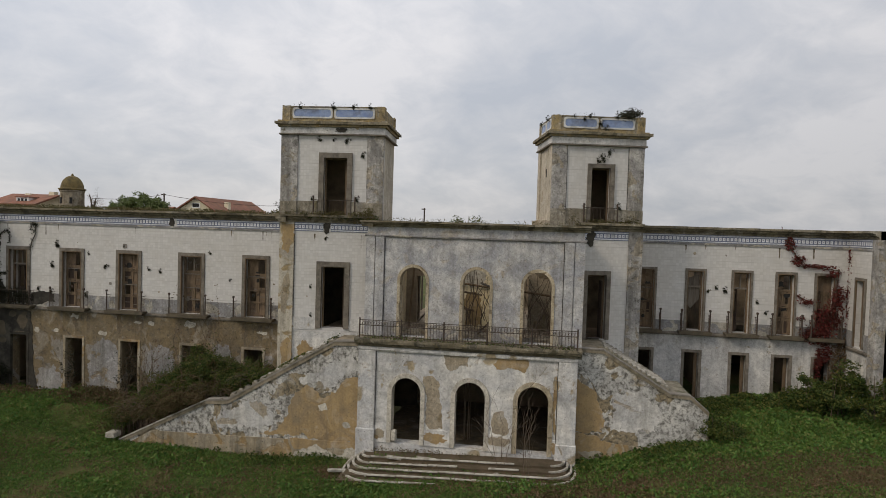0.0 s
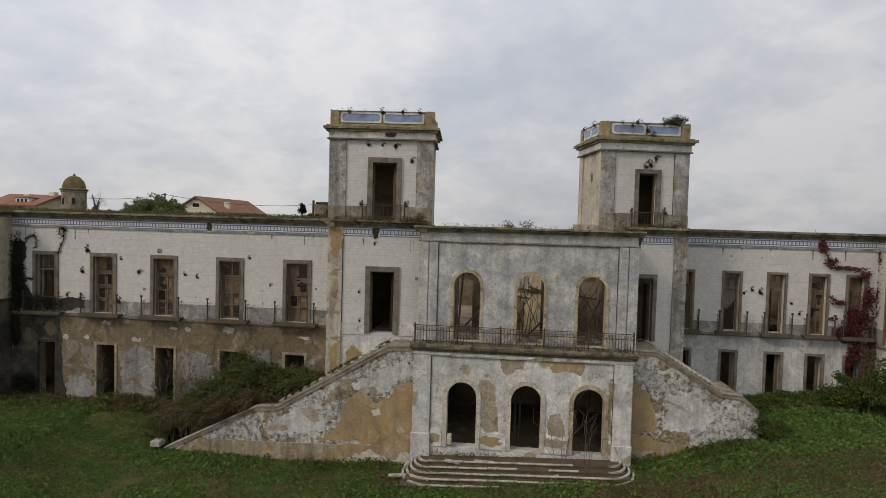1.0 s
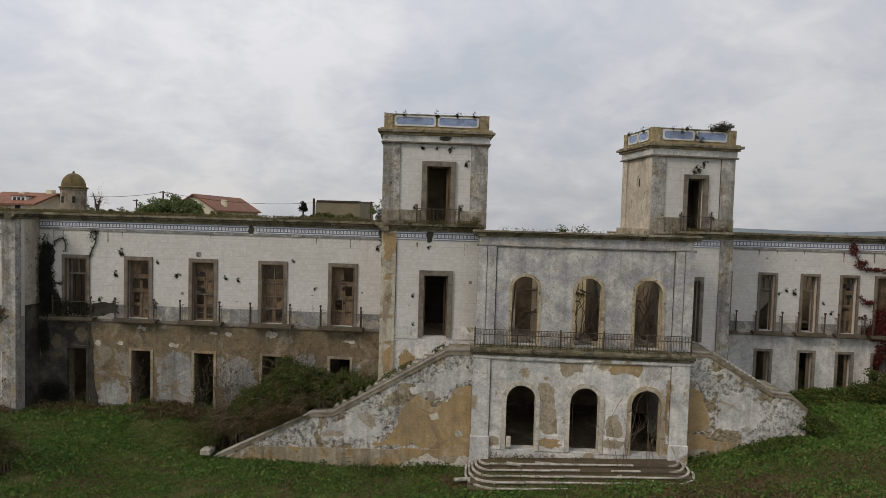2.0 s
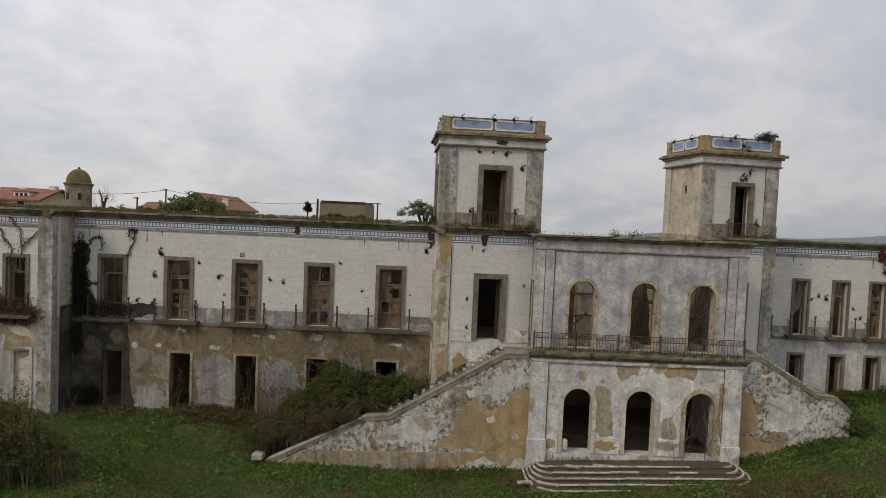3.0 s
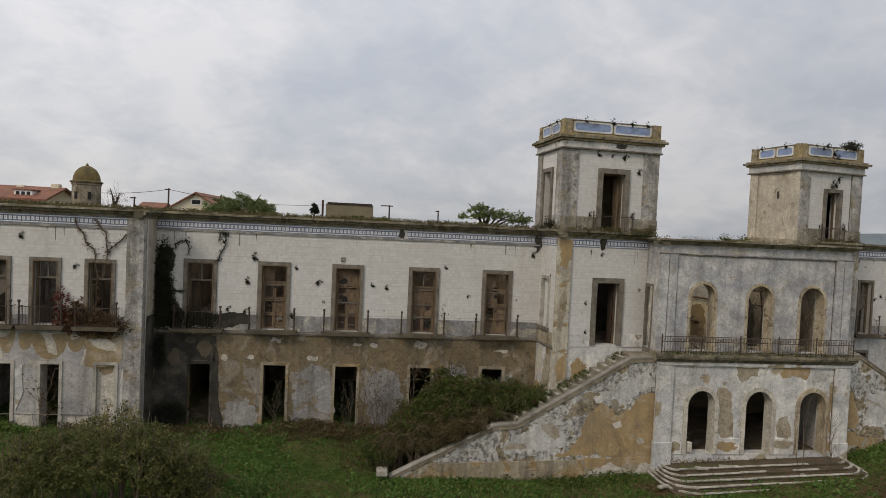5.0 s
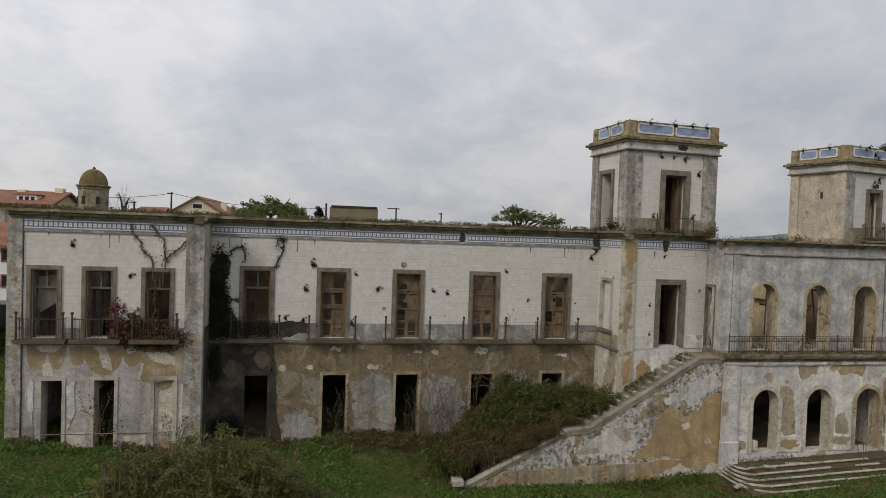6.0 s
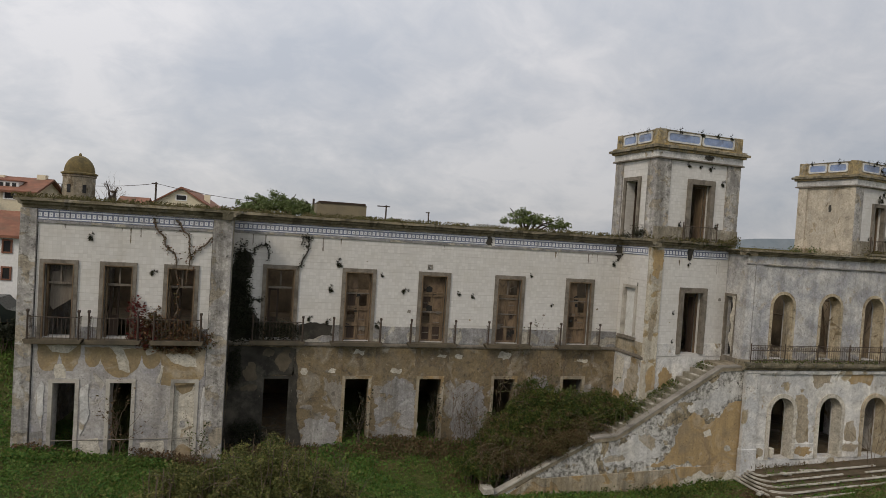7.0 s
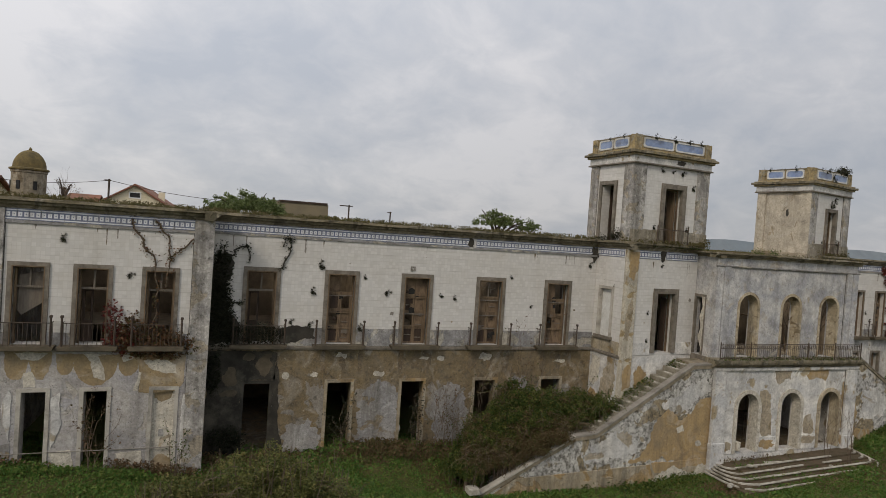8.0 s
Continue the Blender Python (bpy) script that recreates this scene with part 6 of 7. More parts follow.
for i, (u, z, ru, rz, m) in enumerate(((3.8, 0.66, 0.48, 0.22, M_BARE), (6.6, 0.72, 0.45, 0.25, M_BARE_T), (8.95, 0.7, 0.2, 0.22, M_BARE), (1.3, 0.65, 0.3, 0.2, M_BAND))):
    patch(arc, toE, u, z, ru, rz, m, 41 + i, 0.056 + 0.003 * i, floor=0.31)
toC = facing("S", Y_C)
part("block", bmbox(ARE[0] - 0.60, ARE[0] - 0.40, Y_E - 0.16, Y_E + 0.1, 0.42, 0.86, bevel=0.03), M_FLAKE, arc)
# pavilion: the belt under the balconies has fallen in scallops, with white remains on it
def scallops(u0, top, bows):
    """Outline of a fallen strip: level above, round bites below; bows are (width, depth)."""
    o, u = [(u0, top)], u0
    for w, d in bows:
        o += [(u + w * (0.5 - 0.5 * math.cos(a)), top - 0.25 * d - 0.75 * d * math.sin(a)) for a in (0.15, 0.7, 1.25, 1.9, 2.5, 3.0)]
        u += w
    return o + [(u, top)]


BELT = ((scallops(-26.78, 4.72, ((0.72, 0.98), (0.66, 1.02))), M_BELT), (scallops(-25.28, 4.62, ((0.55, 0.75), (1.35, 1.12), (0.7, 0.8))), M_BELT),
        ([(-22.72, 4.6), (-22.66, 3.24), (-22.2, 3.22), (-21.8, 3.25), (-21.4, 3.27), (-21.2, 3.6), (-21.17, 4.58)], M_BELT),
        ([(-26.2, 3.45), (-26.2, 3.98), (-25.95, 4.0), (-25.85, 3.5)], M_FLAKE), ([(-26.55, 4.68), (-26.3, 4.42), (-25.8, 4.4), (-25.5, 4.66)], M_FLAKE),
        ([(-24.5, 4.66), (-24.2, 4.35), (-24.1, 3.8), (-23.75, 3.7), (-23.8, 4.1), (-24.0, 4.55), (-23.5, 4.6)], M_FLAKE), ([(-23.3, 4.62), (-23.2, 4.35), (-22.9, 4.45), (-22.85, 4.62)], M_FLAKE),
        ([(-22.55, 4.4), (-22.3, 4.1), (-21.9, 3.95), (-21.45, 3.92), (-21.5, 4.25), (-21.8, 4.4)], M_FLAKE), ([(-22.85, 3.3), (-22.68, 4.0), (-22.6, 3.95), (-22.7, 3.3)], M_FLAKE),
        ([(-23.0, 0.3), (-23.3, 0.5), (-23.3, 1.1), (-22.5, 1.12), (-22.4, 0.6), (-22.6, 0.35)], M_FLAKE), ([(-25.2, 0.5), (-25.35, 1.2), (-24.7, 1.3), (-24.6, 0.6)], M_FLAKE),
        ([(-21.2, -0.1), (-21.25, 0.75), (-20.7, 0.8), (-20.6, -0.1)], M_FLAKE), ([(-26.85, 0.6), (-26.9, 1.5), (-26.5, 1.6), (-26.45, 0.6)], M_COAT),
        ([(-23.3, -0.1), (-23.2, 0.42), (-22.8, 0.35), (-22.45, 0.55), (-22.4, -0.1)], M_BELT), ([(-25.1, 0.1), (-25.0, 0.65), (-24.75, 0.5), (-24.6, 0.1)], M_BELT),
        ([(-26.55, 1.7), (-26.5, 3.2), (-26.6, 3.4), (-26.8, 2.8)], M_LOWER_R), ([(-25.3, 1.4), (-25.35, 3.1), (-25.1, 3.3), (-25.0, 2.2)], M_LOWER_R), ([(-21.25, 0.9), (-21.2, 3.15), (-21.0, 3.2), (-20.95, 1.5)], M_LOWER_R))
for i, (o, m) in enumerate(BELT):
    ragged(pav, toP, o, m, 401 + i, 0.006 + 0.0015 * i, 0.05)
part("plinth_joint", plate([rect(X_PL0 + 0.5, X_PL1 - 0.7, 1.22, 1.24)], toP, -0.038, 0), M_DULL, pav)
infill = facing("S", Y_PL + 0.1)
ragged(pav, infill, [(-22.18, 0.15), (-22.18, 0.7), (-22.0, 0.9), (-21.8, 0.95), (-21.5, 0.75), (-21.5, 0.15)], M_BELT, 451, 0.006, 0.05)
ragged(pav, infill, [(-22.18, 3.3), (-22.15, 3.0), (-21.9, 2.85), (-21.6, 3.0), (-21.5, 3.3)], M_BELT, 452, 0.006, 0.05)
ragged(pav, infill, [(-21.95, 1.6), (-21.95, 1.85), (-21.8, 1.85), (-21.8, 1.6)], M_COAT, 453, 0.006, 0.04)
# thin near-black strips drawn along the pilaster edges
for t, f, u, z0, z1 in ((pav, toP, X_PL0 + 0.46, 0.6, 9.45), (pav, toP, X_PL1 - 0.64, 0.6, 9.45), (cen, facing("S", Y_C), X_C0 + 0.80, 4.75, 8.95), (cen, facing("S", Y_C), X_C1 - 0.82, 4.75, 8.95), (arc, toE, X_E0 + 0.735, 0.9, 4.3), (arc, toE, X_E1 - 0.755, 0.9, 4.3),
                       (towL, toT, X_TL0 + 0.635, 4.7, 9.0), (towL, toT, X_TL0 + 0.68, 10.4, 13.3), (towL, toT, X_TL1 - 0.70, 10.4, 13.3), (towR, facing("S", Y_TR), X_TR0 + 0.63, 10.4, 13.3), (towR, facing("S", Y_TR), X_TR1 - 0.65, 10.4, 13.3)):
    part("joint", plate([rect(u, u + 0.022, z0, z1)], f, -0.012, 0.0), M_NEAR_BLACK, t)
# irregular darker patches on the wall below each balcony
for i, (c, _) in enumerate(WL_WIN):
    for k, (du, rz) in enumerate(((-0.7, 0.55), (0.2, 0.35), (0.8, 0.6))):
        patch(wing, toW, c + du + rng.uniform(-0.2, 0.2), 4.1 - rng.uniform(0, 0.25), rng.uniform(0.10, 0.24), rz, M_GRIME, 200 + i * 5 + k, 0.0055, label="dark patch under the balcony")
for i, (c, _) in enumerate(PL_WIN):
    patch(pav, toP, c + rng.uniform(-0.5, 0.5), 4.2, 0.16, 0.4, M_GRIME, 230 + i, 0.0055, label="dark patch under the balcony")
part("plaque", plate([rect(-12.4, -12.18, 7.92, 8.12), rect(-12.34, -12.24, 7.98, 8.06)], toW, -0.03, 0), M_DULL, wing)
# lime flakes left on the ochre belt
for i in range(8):
    u, z, a, b = rng.uniform(X_PL1 + 2.5, X_TL0 - 0.6), rng.uniform(3.25, 4.3), rng.uniform(0.10, 0.34), rng.uniform(0.06, 0.17)
    ragged(wing, toW, [(u - a, z - b * 0.4), (u - a * 0.2, z - b * rng.uniform(0.3, 1.2)), (u + a * 0.7, z - b), (u + a, z + b * 0.5), (u + a * 0.3, z + b * rng.uniform(0.2, 1.0)), (u - a * 0.6, z + b)], M_FLAKE, 60 + i, 0.007 + 0.0006 * i, 0.10)
for i, o in enumerate(([(-14.3, 0.1), (-14.35, 2.2), (-13.9, 3.0), (-13.2, 3.1), (-12.55, 2.4), (-12.5, 0.1)], [(-10.9, 0.1), (-10.95, 2.6), (-10.2, 3.0), (-9.4, 2.3), (-9.1, 0.1)], [(-17.4, 0.1), (-17.3, 1.4), (-16.4, 1.6), (-15.9, 0.8), (-15.85, 0.1)], [(-7.5, 1.0), (-7.4, 3.1), (-6.6, 3.3), (-6.1, 2.4), (-6.3, 1.0)])):
    ragged(wing, toW, o, M_COAT, 110 + i, 0.006 + 0.001 * i, 0.25, label="grey remains of the old coat")
# black growth in the corner beside the pavilion
ragged(wing, toW, [(-20.48, -0.3), (-20.48, 4.42), (-19.8, 4.43), (-18.9, 4.42), (-18.2, 4.43), (-17.82, 4.3), (-17.86, 3.25), (-19.16, 3.22), (-19.18, -0.3)], M_MOULD, 120, 0.026, 0.07, label="black mould on the plaster")
ragged(wing, toW, [(-17.92, -0.3), (-17.92, 3.3), (-17.84, 4.2), (-17.7, 3.6), (-17.66, 1.5), (-17.3, -0.3)], M_MOULD, 121, 0.026, 0.06)
for i, o in enumerate(([(-19.75, 3.0), (-19.9, 3.4), (-19.6, 3.75), (-19.4, 3.5), (-19.35, 3.05)], [(-18.5, 3.4), (-18.65, 3.8), (-18.3, 4.3), (-18.05, 4.3), (-18.1, 3.7), (-18.2, 3.4)], [(-19.0, 4.05), (-19.1, 4.2), (-18.8, 4.25), (-18.7, 4.1)], [(-19.9, 2.6), (-19.95, 2.75), (-19.3, 2.8), (-19.3, 2.68)])):
    ragged(wing, toW, o, M_SLAB, 125 + i, 0.034, 0.12, label="grey remains of the old coat")
ragged(wing, toW, [(-20.58, 4.66), (-20.58, 6.7), (-20.5, 7.6), (-20.35, 8.2), (-20.05, 8.45), (-19.8, 8.2), (-19.75, 7.5), (-19.95, 7.1), (-19.9, 6.4), (-19.6, 6.0), (-19.4, 5.4), (-19.35, 4.66)], M_NEAR_BLACK, 122, 0.036, 0.16, label="mat of dead black ivy on the wall")
ragged(wing, toW, [(-17.75, 4.7), (-17.8, 5.3), (-17.3, 5.5), (-16.4, 5.35), (-16.3, 4.9)], M_MOULD, 123, 0.036, 0.12)
toTW = facing("W", X_TL0)
for i, (o, m) in enumerate((([(29.20, 3.0), (29.26, 4.2), (29.66, 4.35), (30.00, 3.7), (30.17, 2.6), (29.66, 2.2)], M_BARE_T), ([(30.23, 3.2), (30.29, 4.3), (30.91, 4.4), (30.97, 3.4), (30.63, 2.9)], M_FLAKE), ([(30.11, 1.6), (30.23, 2.6), (30.86, 2.7), (30.91, 1.5)], M_BARE), ([(29.03, 4.1), (29.09, 4.4), (29.77, 4.42), (29.66, 4.2)], M_BAND))):
    ragged(towL, toTW, o, m, 601 + i, 0.008 + 0.003 * i, 0.18)
ragged(towL, toT, [(-2.74, 8.3), (-2.74, 9.4), (-2.19, 9.4), (-2.21, 8.6), (-2.44, 8.1)], M_BARE, 610, 0.09, 0.10)
ragged(towL, toT, [(-2.64, 3.0), (-2.69, 3.9), (-2.39, 4.3), (-2.19, 4.0), (-2.21, 3.2)], M_BARE, 611, 0.09, 0.08)
ragged(towL, toT, [(-2.71, 5.4), (-2.69, 6.6), (-2.39, 7.4), (-2.34, 6.3), (-2.49, 5.3)], M_BARE_T, 612, 0.09, 0.10)
patch(towL, toT, -1.6, 3.6, 0.38, 0.55, M_BARE, 130, 0.012)

for t, f, u, z, ru, rz, k in ((wing, toW, -9.65, 9.3, 0.16, 0.26, 140), (towL, toT, -0.68, 9.32, 0.14, 0.3, 141), (wing, toW, -3.1, 9.2, 0.2, 0.3, 142), (towR, facing("S", Y_TR), 11.0, 9.2, 0.18, 0.35, 143), (towL, toT, -0.1, 13.68, 0.3, 0.1, 145)):
    patch(t, f, u, z, ru, rz, M_MOULD, k, 0.03 if k < 144 else 0.13, label="black mould on the plaster")

rs = random.Random(83)
for t, f, u0, u1, n, wins in ((wing, toW, X_PL1 + 0.4, X_TL0 - 0.4, 10, WL_WIN), (pav, toP, X_PL0 + 0.8, X_PL1 - 1.0, 4, PL_WIN), (wingR, toR, X_TR1 + 0.5, X_PR - 0.5, 6, WR_WIN), (towL, toT, X_TL0 + 0.8, X_B0 - 0.3, 3, [(-0.34, "")])):
    for i in range(n):
        u, ln, w = u0 + (u1 - u0) * rs.random(), rs.uniform(0.15, 0.6), rs.uniform(0.015, 0.05)
        ragged(t, f, [(u - w, 9.0), (u - w * 0.4, 9.0 - ln * 0.6), (u, 9.0 - ln), (u + w * 0.5, 9.0 - ln * 0.5), (u + w, 9.0)], M_DULL if rs.random() < 0.6 else M_GRIME, 700 + i, 0.004, 0.03, "rain_streak", "grey rain streak on the tiles")
    for i in range(n):
        u, z, r = u0 + (u1 - u0) * rs.random(), rs.uniform(5.5, 8.8), rs.uniform(0.03, 0.09)
        if z < 8.0 and any(abs(u - c) < 0.95 for c, _ in wins):
            continue
        ragged(t, f, [(u - r, z - r * 0.7), (u + r * 0.8, z - r), (u + r, z + r * 0.6), (u - r * 0.5, z + r)], (M_DULL, M_BARE_T, M_GRIME)[i % 3], 730 + i, 0.004, 0.04, "tile_scar", "spot where glazed tiles are missing")

# ================= weeds that root in the walls =================
def wall_weed():
    t = thing("wall_weed", "small dark weed rooted in a wall joint", "weed", group="weeds rooted in the walls")
    g = np.random.default_rng(77)
    n = 420
    c = g.normal(size=(9, 3)) * np.array([0.10, 0.04, 0.075])
    d = c[g.integers(0, 9, n)] + g.normal(size=(n, 3)) * np.array([0.045, 0.03, 0.04])
    d[:, 1] = -np.abs(d[:, 1]) - 0.015
    part("foliage", leaf_mesh("foliage", d, 0.05, M_WALLWEED, -0.1, 77), M_WALLWEED, t)
    bm = bmesh.new()
    for a in (-1.2, 0.2, 1.3, 2.6):
        tube(bm, [(0, 0, 0), (math.sin(a) * 0.07, -0.05, math.cos(a) * 0.05), (math.sin(a) * 0.17, -0.06, math.cos(a) * 0.10 - 0.02)], 0.008, 0.004, 3)
    tagged(part("stem_tangle", bm, M_WALLWEED, t), kind="stuff")
    return t


WEEDS = [(-16.21, Y_WL, 8.00), (-13.34, Y_WL, 6.90), (-10.90, Y_WL, 6.90), (-10.24, Y_WL, 6.80), (-7.51, Y_WL, 7.85), (-6.39, Y_WL, 6.50), (-5.71, Y_WL, 6.85),
         (-14.37, Y_WL, 7.57), (-16.50, Y_WL, 6.90), (-12.32, Y_WL, 8.00), (-3.32, Y_WL, 8.60), (-14.45, Y_WL, 5.40), (-16.56, Y_WL, 5.50), (-17.32, Y_WL, 5.60),
         (-1.09, Y_TL, 13.30), (-0.43, Y_TL, 13.25), (0.19, Y_TL, 13.20), (0.92, Y_TL, 12.60), (-0.69, Y_TL, 8.80), (-1.36, Y_TL, 6.60), (-1.32, Y_TL, 5.30),
         (-1.37, Y_TL, 10.60), (0.69, Y_TL, 10.60), (11.44, Y_TR, 13.05), (11.80, Y_TR, 13.20), (10.72, Y_TR, 10.60), (12.25, Y_TR, 10.60),
         (16.87, Y_WR, 6.82), (17.22, Y_WR, 7.02), (17.62, Y_WR, 6.92), (19.05, Y_WR, 6.42), (19.47, Y_WR, 5.92), (13.65, Y_WR, 8.52), (13.46, Y_WR, 8.82), (-25.2, Y_PL, 8.60), (-23.1, Y_PL, 7.40),
         (-2.97, Y_WL - 0.1, 9.10), (-3.15, Y_WL, 8.80), (X_TL0 - 0.02, 29.67, 7.75), (X_TL0 - 0.02, 29.73, 7.60), (X_TL0 - 0.02, 30.54, 7.80), (X_TL0 - 0.02, 30.36, 8.00),
         (-1.88, Y_TL - 0.3, 14.69), (-0.47, Y_TL - 0.02, 14.76), (0.46, Y_TL - 0.02, 14.74), (1.19, Y_TL - 0.02, 14.76), (10.18, Y_TR - 0.02, 14.74), (10.63, Y_TR - 0.05, 14.64), (10.90, Y_TR - 0.05, 14.76), (11.35, Y_TR - 0.06, 14.44), (11.62, Y_TR - 0.06, 14.19), (12.07, Y_TR - 0.03, 14.74), (X_TR0 - 0.02, 31.47, 14.74), (X_TR0 - 0.02, 32.87, 14.72), (X_TL0 - 0.02, 29.70, 14.74), (X_TL0 - 0.02, 30.66, 14.69), (11.30, Y_TR - 0.08, 12.85), (11.57, Y_TR - 0.08, 12.90)]
first = wall_weed()
for i, (x, y, z) in enumerate(WEEDS):
    if abs(y - Y_TR) < 0.2 and x > X_TR0:
        y, z = y - 0.2126 * (X_TR1 - x), z - (0.22 if z > 11 else 0)
    elif abs(y - Y_TL) < 0.4 and X_TL0 < x < X_TL1:
        y += 0.0875 * (x - X_TL0)
    elif z > 14 and y > Y_TL + 0.2:
        x, y, z = (x - 0.2 * (y - Y_TR), y - 0.75, z - 0.22) if x > 5 else (x - 0.0875 * (y - Y_TL), y, z)
    k = rng.uniform(0.42, 0.95)
    m = pose(x, y, z, 0, rng.uniform(-50, 50), 0) @ Matrix.Diagonal((k, k, k, 1))
    if i == 0:
        first.matrix_basis = m
    else:
        copy_thing(first, m)

# grass along the cornices, the terrace edge and the tower tops
def ledge_grass(name, segs, per, size, seed, spread=0.22, mat=None):
    g = np.random.default_rng(seed)
    pts = []
    for (x0, y0, x1, y1, z) in segs:
        n = int(math.hypot(x1 - x0, y1 - y0) * per)
        t = g.random(n)
        thick = np.array([noise.noise((x0 + (x1 - x0) * a, y0 + (y1 - y0) * a, seed)) for a in t * 2.3])
        t = t[thick > (-0.28 if per > 30 else 0.05)]
        n = len(t)
        pts.append(np.stack([x0 + (x1 - x0) * t + g.normal(0, 0.04, n), y0 + (y1 - y0) * t + g.uniform(-0.05, spread, n), z + g.random(n) ** 2 * 0.16], 1))
    me = leaf_mesh(name, np.concatenate(pts), size, mat or M_TOPGRASS, up=1.1, seed=seed, narrow=0.35)
    return tagged(new(name, me), "yellow-green grass and moss along the ledges", "grass", kind="stuff")


ledge_grass("ledge_grass", [(X_PL0 - 0.3, Y_PL - 0.3, X_PL1 + 0.2, Y_PL - 0.3, 9.87), (X_PL1, Y_WL - 0.3, X_TL0 - 0.2, Y_WL - 0.3, 9.87),
                            (X_TL0 - 0.3, Y_TL - 0.3, X_B0, Y_TL - 0.3, 9.87), (10.7, Y_TR - 0.8, X_TR1, Y_TR - 0.3, 9.87)], 230, 0.12, 51, 0.6)
ledge_grass("ledge_grass", [(X_B0 - 0.2, Y_B - 0.25, X_B1 + 0.2, Y_B - 0.25, 9.66)], 70, 0.08, 59, 0.5)
ledge_grass("ledge_grass", [(X_PL1 - 6.5, Y_WL + 1.5, X_TL0, Y_WL + 1.5, 9.86), (X_PL0, Y_PL + 1.2, X_PL1, Y_PL + 1.2, 9.86)], 300, 0.11, 52, 6.0)
ledge_grass("ledge_grass", [(X_TL0, Y_TL, X_TL1, Y_TL + 0.4, 14.74), (X_TR0 + 0.1, Y_TR - 0.83, X_TR1, Y_TR, 14.52), (X_TL0, Y_TL, X_TL0 - 0.25, 31.8, 14.74), (X_TR0 + 0.1, Y_TR - 0.8, X_TR0 - 0.5, 32.7, 14.52)], 26, 0.06, 53, 0.2, M_WALLWEED)
ledge_grass("ledge_grass", [(X_A0, Y_A - 0.28, X_A1, Y_A - 0.28, 4.73), (X_TL0, Y_TL - 0.1, X_TL1, Y_TL - 0.1, 9.72), (9.8, Y_TR - 0.75, X_TR1, Y_TR - 0.1, 9.72)], 90, 0.10, 54, 0.3, M_BRAMBLE)
g = np.random.default_rng(58)
t = g.random(1500)
t = t[np.array([noise.noise((a * 9.0, 3.3, 0)) for a in t]) > -0.05]
nw = len(t)
me = leaf_mesh("stair_weeds", np.stack([0.3 - 5.1 * t, 28.75 - 0.7 * g.random(nw) ** 2.5, 4.50 - 2.95 * t + 0.16 * g.random(nw)], 1), 0.09, M_BRAMBLE, 0.6, 58)
tagged(new("stair_weeds", me), "weeds growing on the stair treads by the wall", "weeds", kind="stuff")
for k in range(4):
    ledge_grass("step_weeds", [(X_A0 + 0.5, Y_A - 0.3 - 0.46 * k, X_A1 - 0.5, Y_A - 0.3 - 0.46 * k, 0.0 - 0.09 * k)], 90, 0.10, 56 + k, 0.36, M_GRASS if k % 2 else M_MIXED)
g = random.Random(95)
rubble = bmesh.new()
for k in range(90):
    x, y, r = g.choice((g.uniform(3.7, 6.3), g.uniform(2.0, 10.2))), Y_A - g.uniform(0.15, 1.9), g.uniform(0.03, 0.11)
    z = -0.06 - 0.21 * (Y_A - y - 0.15) + 0.042 * (x - 6.0)
    box(rubble, x - r * 1.5, x + r * 1.5, y - r, y + r, z - 0.1, z + r * 0.8, bevel=r * 0.3)
tagged(single("rubble", rubble, M_TREAD, "pale broken stones strewn over the steps", "rubble"), kind="stuff")
for k, (x, y, z, rz) in enumerate(((1.2, 25.9, -0.42, 35), (2.1, 25.75, -0.4, -20), (3.4, 26.8, -0.05, 12), (4.6, 26.9, 0.0, -8), (7.2, 26.2, -0.15, 5), (8.4, 26.0, -0.15, -14))):
    b = single("stone_slab", box(bmesh.new(), -0.42, 0.42, -0.09, 0.09, -0.05, 0.05, bevel=0.02), M_TREAD, "pale step stone broken loose from the steps", "stone")
    b.matrix_basis = pose(x, y, z, g.uniform(-8, 8), g.uniform(-10, 10), rz)
plant("bush", "small dark bush growing on the tower top", "bush", 1600, [(12.4, 30.75, 14.52, 0.42, 0.25, 0.22), (12.75, 30.8, 14.66, 0.2, 0.2, 0.2)], 0.08, M_WALLWEED, 61, 6)
plant("bush", "dry weeds at the foot of the tower", "bush", 900, [(X_TL0 - 0.25, 29.7, 10.0, 0.2, 0.5, 0.35), (X_TL0 - 0.25, 30.6, 9.95, 0.2, 0.5, 0.28)], 0.07, M_WALLWEED, 63)
plant("bush", "dry weeds at the foot of the tower", "bush", 700, [(1.3, Y_TL - 0.22, 9.98, 0.35, 0.12, 0.22), (-1.9, Y_TL - 0.22, 9.98, 0.3, 0.12, 0.2), (10.4, Y_TR - 0.75, 10.0, 0.3, 0.12, 0.22), (12.5, Y_TR - 0.3, 9.98, 0.35, 0.12, 0.2)], 0.06, M_TOPGRASS, 64)
plant("bush", "weeds growing from the roof edge", "bush", 420, [(6.0, 29.3, 9.75, 0.3, 0.3, 0.22), (5.2, 29.3, 9.70, 0.3, 0.3, 0.12)], 0.08, M_BRAMBLE, 62, 6)


